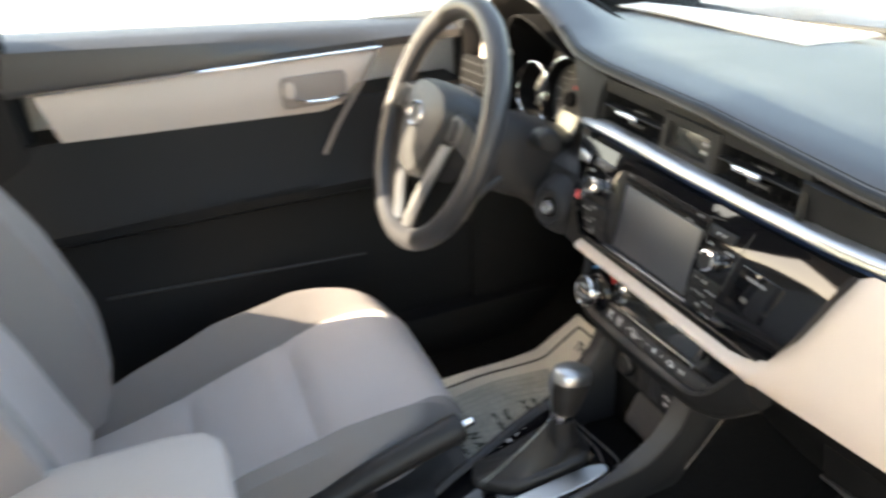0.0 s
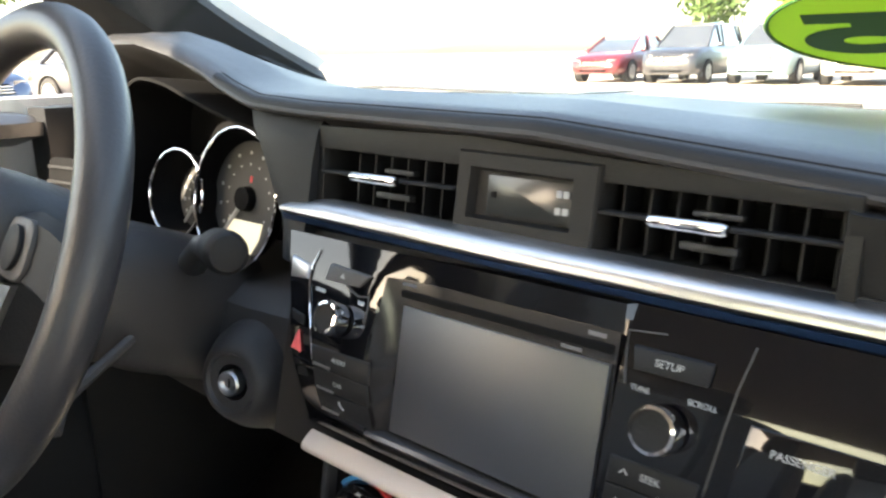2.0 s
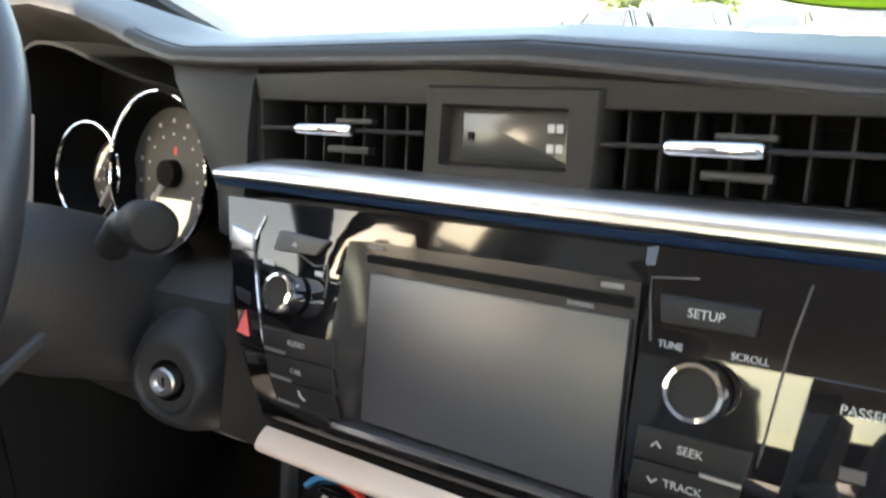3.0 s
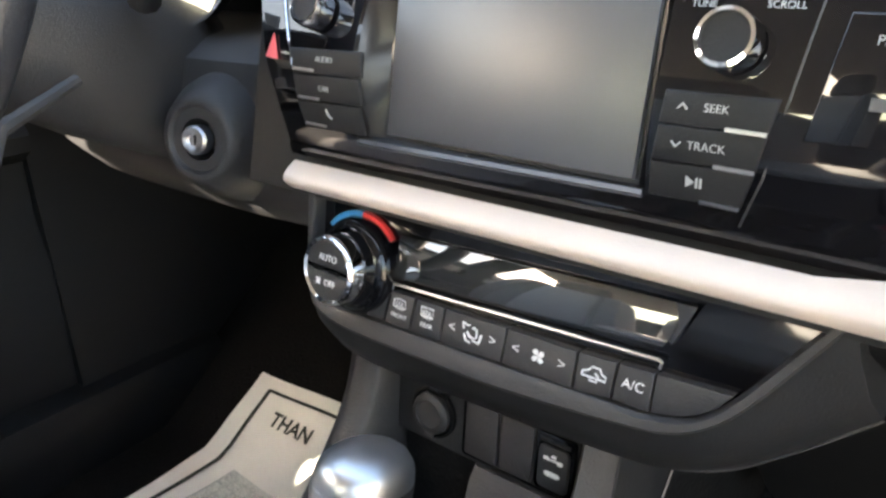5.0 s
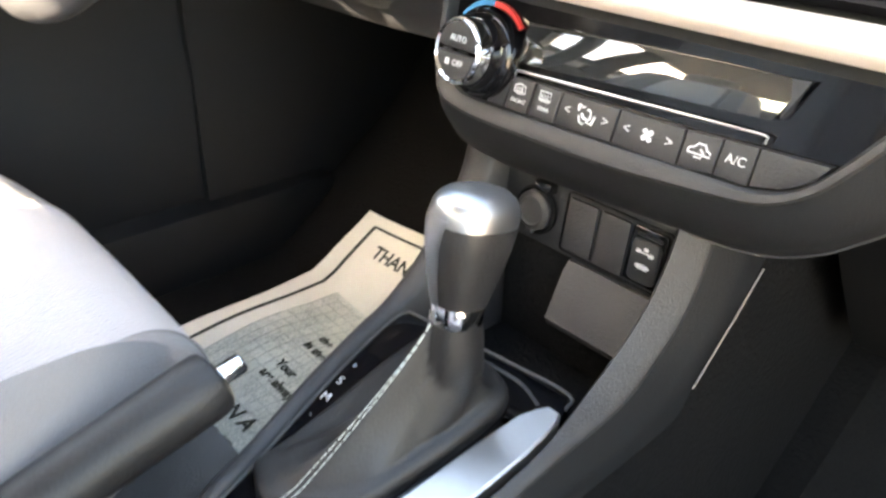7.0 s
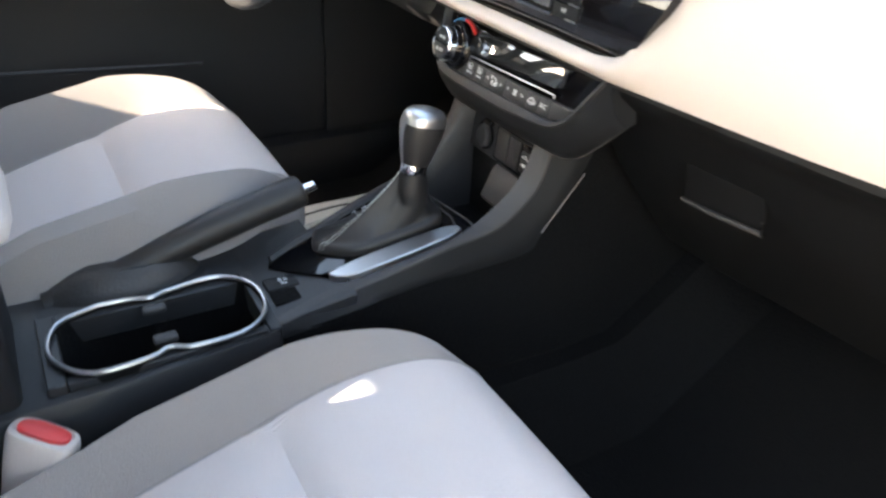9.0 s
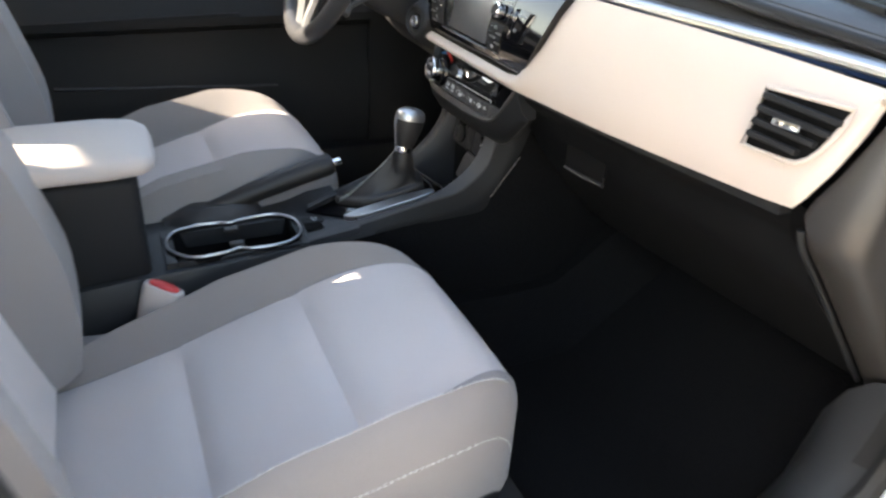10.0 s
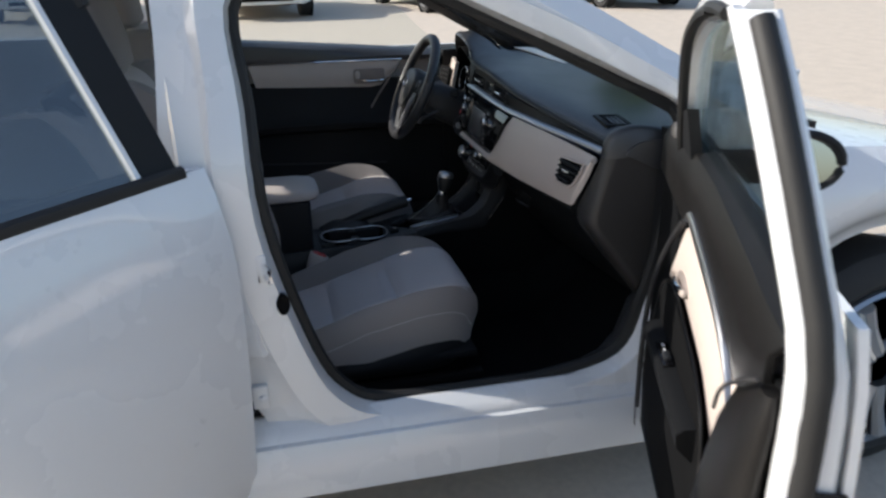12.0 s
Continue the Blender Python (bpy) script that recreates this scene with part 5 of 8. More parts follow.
def steering():
    hub = Vector((-0.373, -0.130, 0.872))
    n = Vector((0, -math.cos(radians(24)), math.sin(radians(24))))
    m = frame_of(hub, n)
    w = thing("steering_wheel", tuple(hub), "black leather steering wheel with silver lower spokes", "steering wheel")
    R = 0.171
    pts = [m @ Vector((R * math.cos(a), R * math.sin(a), 0.0)) for a in np.linspace(0, 2 * math.pi, 72, endpoint=False)]
    part("rim", tube(pts, 0.0168, 14, closed=True), LEATHER, w, "black leather rim")
    pad = spline([(-0.075, 0.035), (-0.05, 0.055), (0, 0.062), (0.05, 0.055), (0.075, 0.035), (0.072, 0.0), (0.055, -0.045), (0.03, -0.075), (0, -0.082), (-0.03, -0.075), (-0.055, -0.045), (-0.072, 0.0), (-0.075, 0.035)], 36)[:-1]
    rings = [[m @ Vector((x * s, y * s, h)) for x, y in pad] for s, h in ((0.96, -0.045), (1.0, -0.01), (0.99, 0.012), (0.9, 0.024), (0.6, 0.031), (0.2, 0.033))]
    part("airbag_cover", loft([[tuple(p) for p in r] for r in rings]), COVER, w, "dark grey airbag cover")
    em = m @ Matrix.Translation((0, 0.008, 0.0335))
    part("badge", ring(em @ Matrix.Diagonal((1.35, 1, 1, 1)), 0.0165, 0.0022), CHROME, w, "chrome oval badge")
    for s in (-1, 1):
        sp = [[(m @ Vector((s * x, y + dy, h + dh)))[:] for dy, dh in ((-0.024, 0), (-0.018, 0.010), (0.018, 0.010), (0.024, 0), (0.018, -0.012), (-0.018, -0.012))] for x, y, h in ((0.06, 0.012, 0.0), (0.095, 0.016, 0.002), (0.13, 0.012, 0.0), (0.160, 0.004, -0.003))]
        a = part("spoke", loft(sp), DARK, w)
        part("switch_pad", plate(rounded(0.078 if s > 0 else -0.118, 0.118 if s > 0 else -0.078, -0.006, 0.034, 0.012), m, 0.006, 0.002, base=0.008), GREY, a, "grey switch pad")
        part("switch_key", plate(circle(s * 0.098, 0.014, 0.012, 20, 0.015), m, 0.003, 0.001, base=0.0145), DARK, a)
        low = [[(m @ Vector((s * x + dx, y, h + dh)))[:] for dx, dh in ((-0.013, 0), (-0.008, 0.007), (0.008, 0.007), (0.013, 0), (0.0, -0.01))] for x, y, h in ((0.070, -0.012, 0.004), (0.062, -0.055, 0.006), (0.042, -0.10, 0.004), (0.026, -0.135, 0.0), (0.020, -0.160, -0.004))]
        part("lower_spoke", loft(low), SILVER, w, "silver lower spoke")
    # column shroud, ignition lock, stalks
    c = thing("steering_column", (-0.33, 0.0, 0.70), "black steering column shroud with ignition lock and stalks", "steering column")
    ax = -n
    rings = []
    for k, (rx, rz) in ((0.040, (0.050, 0.042)), (0.06, (0.058, 0.052)), (0.12, (0.062, 0.060)), (0.22, (0.062, 0.062))):
        o = hub + ax * k
        rings.append([(o.x - 0.012 + rx * math.copysign(abs(math.cos(a)) ** 0.7, math.cos(a)), o.y + 0.3 * rz * math.sin(a), o.z - 0.015 + rz * math.copysign(abs(math.sin(a)) ** 0.7, math.sin(a))) for a in np.linspace(0, 2 * math.pi, 28, endpoint=False)])
    part("shroud", loft(rings), COLUMN, c)
    cov = []
    for k, x in zip(np.linspace(0, 1, 12), np.linspace(-0.62, -0.165, 12)):
        e = 0.035 * (2 * k - 1) ** 4
        cov.append([(x, 0.12, 0.820), (x, 0.060 + e, 0.812), (x, 0.036 + e, 0.800), (x, 0.026 + e, 0.77), (x, 0.024 + e, 0.735), (x, 0.034 + e, 0.700), (x, 0.062 + e, 0.672), (x, 0.13, 0.656), (x, 0.15, 0.820)])
    part("column_cover", loft(cov), COLUMN, c, "black lower column cover")
    im = frame_of((-0.269, 0.000, 0.752), (0.30, -1, 0.16))
    boss = part("ignition_boss", hoop([(0.052, -0.050), (0.043, -0.022), (0.034, -0.007), (0.030, -0.002), (0.027, 0.0), (0.0245, 0.0), (0.0225, -0.003), (0.0150, -0.003), (0.0150, -0.06)], im, 40), COLUMN, c, "black ignition surround")
    lk = part("ignition_lock", turned([(0.0105, -0.006), (0.0105, 0.002), (0.0090, 0.0038), (0.0062, 0.0026), (0.0050, 0.0010), (0, 0.0008)], im, 28), SILVER, boss, "silver ignition lock")
    part("key_slot", plate([(-0.0008, -0.0034), (0.0008, -0.0034), (0.0008, 0.0034), (-0.0008, 0.0034)], im, 0.0005, 0, base=0.0009), BLACK, lk)
    for s, e in ((1, (-0.220, -0.024, 0.873)), (-1, (-0.50, -0.03, 0.87))):
        st = part("stalk", tube([Vector((-0.345 + s * 0.04, 0.0, 0.846)), Vector(e) - Vector((s * 0.05, -0.012, 0.006)), Vector(e)], [0.012, 0.009, 0.0105], 12), CONSOLE, c)
        part("stalk_knob", turned([(0.010, -0.036), (0.0130, -0.030), (0.0150, -0.020), (0.0158, 0.002), (0.0150, 0.008), (0.0125, 0.0115), (0.006, 0.0125), (0, 0.0128)], frame_of(e, (s, -0.35, 0.1)), 24), DARK, st)
    part("tilt_lever", tube([(-0.30, -0.06, 0.80), (-0.268, -0.125, 0.785), (-0.252, -0.140, 0.772)], [0.004, 0.005, 0.006], 8), GREY, c, "grey tilt lever")


dash = dashboard()
centre_vents(dash)
audio_unit(dash)
hazard_switch(dash)
climate_panel()
gauges()
steering()


# ---- passenger side outlet ----
def side_outlet():
    v = thing("side_air_outlet", (0.59, 0.07, 0.79), "black side air outlet set in the beige panel", "air vent")
    m = frame_of((0.596, panel_y(0.596, 0.829) - 0.014, 0.829), (0.165, -1, 0.25)) @ Matrix.Diagonal((0.88, 0.88, 1.0, 1.0))
    part("outlet_back", plate([(-0.045, 0.031), (0.056, 0.035), (0.047, 0.004), (0.036, -0.016), (0.018, -0.032), (-0.045, -0.032)], m, 0.003, 0, base=0.0), BLACK, v)
    frm = [(-0.045, 0.033), (0.057, 0.037), (0.054, 0.022), (0.048, 0.004), (0.041, -0.012), (0.032, -0.025), (0.020, -0.033), (0.008, -0.0345), (-0.049, -0.034)]
    part("outlet_frame", tube([m @ Vector((x, y, 0.003)) for x, y in frm], 0.0028, 8, closed=True), BEIGE, v, "beige outlet rim")
    for k in range(4):
        y = -0.021 + 0.0145 * k
        part("louvre", box(-0.043, (0.021, 0.036, 0.045, 0.052)[k], y - 0.0035, y + 0.0035, 0.003, 0.012, 0.001, 1, m=m @ pose(0, 0, 0, 0, 0, -3)), DARK, v)
    part("outlet_tab", plate(rounded(-0.016, 0.018, -0.002, 0.006, 0.002), m, 0.008, 0.001, base=0.009), CHROME, v, "chrome louvre tab")


side_outlet()


# ---- centre console ----
def console():
    c = thing("centre_console", (0, -0.3, 0.25), "black plastic centre console between the front seats", "console")
    # body: rises from the armrest box to the climate panel
    def top(y):
        return lerp(y, [(-0.80, 0.47), (-0.52, 0.488), (-0.30, 0.495), (-0.22, 0.505), (-0.06, 0.545), (0.02, 0.60), (0.05, 0.64)])
    for ya, yb, xa, xr in ((-0.80, -0.510, -0.125, 0.078), (-0.510, -0.302, -0.125, -0.041), (-0.510, -0.302, 0.0665, 0.078), (-0.302, -0.215, -0.125, 0.057)):
        rings = []
        for y in np.linspace(ya, yb, 8):
            t = top(y)
            xb = lerp(y, [(-0.45, 0.078), (-0.302, 0.0685)]) if xr == 0.078 else xr
            ra = 0.008 if xa < -0.1 else 0.0015
            rb = 0.007 if xr == 0.078 else 0.0015
            e = 0.004 if xr == 0.078 else 0.0
            rings.append([(xa, y, 0.26), (xa + 0.2 * ra, y, t - ra), (xa + ra, y, t), (xb - rb, y, t), (xb - 0.3 * rb, y, t - 0.3 * rb), (xb, y, t - rb), (xb + e, y, t - 0.05), (xb + 2 * e, y, 0.26)])
        part("rear_body", loft(rings), CONSOLE, c)
    # tray, skirt and pocket take the darkened carpet colour as painted shade
    part("tray_floor", box(-0.10, 0.045, -0.24, 0.05, 0.45, 0.488, 0.002), CARPETSHADE, c)
    # the frame that sweeps up beside the tray to the climate panel: inner edge, crest, outer edge
    stations = [((0.050, -0.300, 0.4985), (0.060, -0.300, 0.497), (0.066, -0.300, 0.482)), ((0.034, -0.235, 0.506), (0.046, -0.232, 0.503), (0.063, -0.222, 0.486)), ((0.040, -0.188, 0.5165), (0.049, -0.187, 0.514), (0.062, -0.175, 0.492)),
                ((0.0445, -0.150, 0.525), (0.0505, -0.148, 0.523), (0.062, -0.125, 0.497)), ((0.0455, -0.108, 0.5345), (0.0515, -0.105, 0.533), (0.0625, -0.070, 0.500)), ((0.0425, -0.080, 0.543), (0.0525, -0.072, 0.539), (0.064, -0.020, 0.504)),
                ((0.040, -0.060, 0.552), (0.053, -0.045, 0.546), (0.066, 0.003, 0.512)), ((0.040, -0.031, 0.573), (0.053, -0.018, 0.563), (0.067, 0.012, 0.530)), ((0.040, -0.010, 0.598), (0.053, 0.004, 0.586), (0.069, 0.030, 0.556)),
                ((0.040, 0.003, 0.629), (0.053, 0.014, 0.618), (0.071, 0.055, 0.600)), ((0.040, 0.006, 0.660), (0.053, 0.018, 0.650), (0.072, 0.070, 0.640)), ((0.040, 0.008, 0.690), (0.053, 0.020, 0.690), (0.072, 0.078, 0.690))]
    edges = [[Vector(p) for p in spline([st[k] for st in stations], 56)] for k in range(3)]
    strip, flank = [], []
    for i, o, q in zip(*edges):
        strip.append([tuple(p) for p in (i + Vector((0.0, 0.020, -0.020)), i + Vector((0.0, 0.002, -0.003)), i.lerp(o, 0.12), i.lerp(o, 0.78), o + (q - o) * 0.05 + Vector((0.0008, 0, 0)), o.lerp(q, 0.12) + Vector((0.001, 0, 0)), o.lerp(q, 0.12) + Vector((-0.008, 0.012, -0.012)))])
        flank.append([tuple(p) for p in (o.lerp(q, 0.12) + Vector((0.001, 0, 0)), o.lerp(q, 0.3) + Vector((0.0011, 0, 0)), o.lerp(q, 0.6) + Vector((0.0008, 0, 0)), q, q + Vector((-0.012, 0.016, -0.016)), o.lerp(q, 0.12) + Vector((-0.008, 0.012, -0.012)))])
    fr = part("console_frame", loft(strip), FRAME, c, "dark grey grained frame beside the tray", sharp=60)
    part("frame_flank", loft(flank), DARK, fr, "black flank below the frame", sharp=60)
    low = [(y, z) for _, y, z in (st[2] for st in stations[:-1])] + [(0.30, 0.64)]
    skirt = []
    for y in [-0.298] + list(np.linspace(-0.29, 0.30, 40)):
        z = lerp(y, low)
        x = lerp(z, [(0.48, 0.0645), (0.50, 0.0615), (0.53, 0.066), (0.60, 0.070), (0.64, 0.0715)])
        skirt.append([(0.030, y, 0.26), (0.088, y, 0.26), (lerp(0.5, [(0, x), (1, 0.086)]), y, 0.30 + 0.5 * (z - 0.30)), (x, y, z + 0.002), (0.030, y, z - 0.004)])
    part("side_skirt", loft(skirt), CARPETSHADE, c, "black side skirt", sharp=60)
    part("skirt_seam", tube(spline([(0.0718, 0.0587, 0.600), (0.0705, 0.034, 0.566), (0.0682, 0.0104, 0.5316)], 8), 0.0006, 6), BEIGEDARK, c, "pale panel gap")
    # the same frame on the driver's side
    left = [((-0.047, -0.273, 0.503), 0.012), ((-0.061, -0.241, 0.509), 0.014), ((-0.069, -0.209, 0.514), 0.016), ((-0.086, -0.157, 0.523), 0.018), ((-0.099, -0.110, 0.531), 0.019), ((-0.104, -0.080, 0.537), 0.021),
            ((-0.104, -0.055, 0.552), 0.025), ((-0.104, -0.031, 0.573), 0.029), ((-0.104, -0.010, 0.598), 0.032), ((-0.104, 0.003, 0.629), 0.034), ((-0.104, 0.006, 0.660), 0.034), ((-0.104, 0.008, 0.690), 0.034)]
    rings = []
    for x, y, z, w in spline([(*p, w) for p, w in left], 44):
        g = min(1.0, max(0.0, (z - 0.535) / 0.08))
        rings.append([(x + 0.001, y + 0.03 * g, z - 0.03), (x, y + 0.003 * g, z - 0.002), (x - 0.003, y, z + 0.0015), (x - 0.6 * w, y, z + 0.002), (x - 0.85 * w, y + 0.003 * g, z - 0.001), (x - w, y + 0.012 * g, z - 0.008), (x - 1.12 * w, y + 0.04 * g, z - 0.03), (x - 1.2 * w, y + 0.05 * g, 0.27), (x + 0.001, y + 0.05 * g, 0.27)])
    part("console_frame", loft(rings), FRAME, c, "dark grey grained frame beside the tray", sharp=60)
    # switch plate at the back of the tray
    bk = frame_of((-0.02, 0.016, 0.60), (0, -1, 0.12))
    p = part("socket_panel", plate([(-0.084, 0.045), (0.061, 0.045), (0.061, -0.026), (-0.084, -0.026)], bk, 0.01, 0.001, base=-0.012), CONSOLE, c)
    for x0, x1 in ((-0.0265, -0.0025), (0.0, 0.0228)):
        part("blank_switch", plate(rounded(x0, x1, -0.021, 0.016, 0.002), bk, 0.0022, 0.0008, base=-0.002), FRAME, p, "grey blank switch cover")
    part("switch_frame", tube([bk @ Vector((x, y, -0.0015)) for x, y in rounded(-0.0285, 0.0525, -0.0228, 0.019, 0.003)], 0.0007, 6, closed=True), BLACK, p)
    usb = part("usb_port", plate(rounded(0.0252, 0.0505, -0.020, 0.017, 0.003), bk, 0.003, 0.0008, base=-0.002), PIANO, p, "black port cover")
    part("usb_flap", plate(rounded(0.0278, 0.048, -0.0175, 0.0105, 0.004), bk, 0.002, 0.001, base=0.001), CONSOLE, usb)
    part("usb_hinge", plate(rounded(0.0285, 0.0475, 0.0118, 0.0142, 0.001), bk, 0.0012, 0.0004, base=0.001), DARK, usb)
    for x, y, w in ((0.0335, 0.0030, 0.0018), (0.0385, 0.0050, 0.0016), (0.0425, 0.0020, 0.0018)):
        part("usb_mark", plate(rounded(x - w, x + w, y - 0.0011, y + 0.0011, 0.0005, 1), bk, 0.0004, 0, base=0.003), WHITE, usb)
    part("usb_mark", tube([bk @ Vector((0.032, 0.0022, 0.0032)), bk @ Vector((0.0440, 0.0030, 0.0032))], 0.0005, 6), WHITE, usb)
    part("usb_mark", plate([(0.0325, -0.0065), (0.0345, -0.0050), (0.0415, -0.0050), (0.0435, -0.0065), (0.0415, -0.0082), (0.0345, -0.0082)], bk, 0.0004, 0, base=0.003), WHITE, usb)
    sk = part("power_socket", hoop([(0.0175, -0.006), (0.0175, 0.0005), (0.0160, 0.0016), (0.0148, 0.0005), (0.0148, -0.006)], bk @ Matrix.Translation((-0.0525, -0.003, 0)), 32), BLACK, p, "black socket surround")
    part("socket_cap", turned([(0.0140, -0.006), (0.0140, 0.0035), (0.0126, 0.0050), (0.0100, 0.0056), (0.0092, 0.0048), (0, 0.0046)], bk @ Matrix.Translation((-0.0525, -0.003, 0)), 32), RIM, sk, "dark grey round socket cap")
    part("socket_tab", plate(rounded(-0.0540, -0.0390, 0.0125, 0.0195, 0.0015), bk, 0.007, 0.001, base=-0.002), PIANO, sk)
    part("socket_latch", plate(rounded(-0.0570, -0.0500, -0.0195, -0.0165, 0.001), bk, 0.0045, 0.0006, base=-0.001), GREY, sk)
    part("tray_ramp", loft([[(x, 0.014, 0.573), (x, 0.008, 0.566), (x, -0.006, 0.535), (x, -0.004, 0.530), (x, 0.03, 0.53), (x, 0.03, 0.573)] for x in (-0.038, -0.034, 0.0, 0.036, 0.040)]), FRAME, c, "grey grained ramp")
    part("tray_back", box(-0.10, 0.042, 0.018, 0.03, 0.45, 0.60, 0.002), CARPETSHADE, c)
    # shift gate
    slope = math.atan(0.17)
    gm = Matrix.Translation((0, -0.275, 0.5012)) @ Matrix.Rotation(slope, 4, "X") @ Matrix.Translation((0, 0.275, 0))
    gate = [(-0.0475, -0.276), (-0.061, -0.243), (-0.069, -0.211), (-0.086, -0.158), (-0.099, -0.111), (-0.104, -0.082), (-0.103, -0.070), (0.028, -0.054), (0.036, -0.070), (0.042, -0.10), (0.038, -0.150), (0.034, -0.215), (0.0146, -0.2304), (-0.02, -0.265), (-0.038, -0.280)]
    gp = part("gate_plate", plate(gate, gm, 0.008, 0.0015, base=-0.008), PIANO, c, "glossy black gate plate")
    sp = []
    for x0, x1, y in ((0.0150, 0.0175, -0.2295), (0.0139, 0.0260, -0.2248), (0.0128, 0.0325, -0.2173), (0.0124, 0.0374, -0.2035), (0.0136, 0.0396, -0.1773), (0.0166, 0.0422, -0.1426), (0.0195, 0.0433, -0.1125), (0.0217, 0.0425, -0.0949), (0.0262, 0.0412, -0.0850), (0.0295, 0.0390, -0.0806)):
        z = 0.5112 + 0.217 * (y + 0.228)
        bow = 0.0015 * math.sin(math.pi * min(1, max(0, (y + 0.2304) / 0.152)))
        sp.append([(x0, y, z - 0.009), (x0, y, z + bow - 0.001), (x0 + 0.0012, y, z + bow), (x1 - 0.0012, y, z + bow), (x1, y, z + bow - 0.001), (x1, y, z - 0.009)])
    part("silver_side_plate", loft(sp), SILVER, c, "satin silver side plate", sharp=20)
    line = spline([(-0.0475, -0.272), (-0.0595, -0.241), (-0.068, -0.209), (-0.085, -0.157), (-0.098, -0.110), (-0.103, -0.083), (-0.1015, -0.072), (-0.092, -0.0695), (-0.03, -0.0615), (0.026, -0.0555), (0.034, -0.066)], 44)
    part("gate_outline", tube([gm @ Vector((x, y, 0.0003)) for x, y in line], 0.0011, 6), GREY, gp, "thin bright gate outline")
    part("gate_shoulder", tube([gm @ Vector((x, y, 0.0002)) for x, y in spline([(-0.062, -0.074), (-0.03, -0.070), (0.0, -0.068), (0.020, -0.074)], 12)], 0.0012, 6), GREY, gp)
    for word, y in (("+", -0.128), ("S", -0.142), ("M", -0.156), ("-", -0.170)):
        x = lerp(y, [(-0.22, -0.0600), (-0.17, -0.0745), (-0.13, -0.0875)])
        writing("gate_mark", word, gm @ Matrix.Translation((x, y, 0.0004)) @ pose(0, 0, 0, 0, 0, 18), 0.0085 if word in "SM" else 0.006, WHITE, gp)
    for y in (-0.205, -0.212):
        part("gate_dot", plate(rounded(-0.0640, -0.0610, y - 0.0012, y + 0.0012, 0.0006, 1), gm, 0.0004, 0), DIMWHITE, gp)
    # cup holders: ring and two wells
    z = 0.5005
    ringp = spline([(-0.038, -0.455), (-0.020, -0.495), (0.028, -0.505), (0.066, -0.475), (0.066, -0.425), (0.058, -0.405), (0.066, -0.385), (0.064, -0.335), (0.035, -0.306), (-0.012, -0.306), (-0.040, -0.335), (-0.036, -0.385), (-0.030, -0.405), (-0.036, -0.425), (-0.038, -0.455)], 60)[:-1]
    cr = part("cup_ring", tube([(x, y, z + 0.002) for x, y in ringp], 0.0024, 8, closed=True), SILVER, c, "silver cup holder ring")
    well = bmesh.new()
    rows = [[(0.014 + (x - 0.014) * k, -0.405 + (y + 0.405) * k, zz) for x, y in ringp] for k, zz in ((1.0, z), (0.95, z - 0.03), (0.90, z - 0.085), (0.5, z - 0.088), (0.1, z - 0.088))]
    loft(rows, True, False, well)
    # shade inside the well is painted with the near-black carpet colour
    part("cup_well", well, CARPETSHADE, cr)
    for (x0, x1, y0, y1) in ((-0.046, -0.028, -0.495, -0.313), (0.056, 0.0667, -0.495, -0.313), (-0.046, 0.0667, -0.512, -0.496), (-0.046, 0.0667, -0.312, -0.30)):
        part("cup_surround", box(x0, x1, y0, y1, 0.47, z - 0.003, 0.001, 1), CONSOLE, cr)
    for x in (-0.012, 0.04):
        part("cup_divider", box(x - 0.006, x + 0.006, -0.417, -0.395, z - 0.004, z + 0.003, 0.002), RIM, cr)
    sw = part("console_switch", box(-0.016, 0.0068, -0.294, -0.259, 0.493, 0.5015, 0.002), DARK, c, "small black console switch")
    part("switch_pocket", box(0.0072, 0.031, -0.294, -0.259, 0.493, 0.4993, 0.001), CARPETSHADE, sw)
    for x0, x1, y0, y1 in ((-0.011, -0.004, -0.279, -0.275), (-0.010, -0.005, -0.273, -0.269), (-0.0025, 0.001, -0.278, -0.271)):
        part("switch_mark", plate(rounded(x0, x1, y0, y1, 0.001), Matrix.Translation((0, 0, 0.5015)), 0.0003, 0), DIMWHITE, sw)
    return c


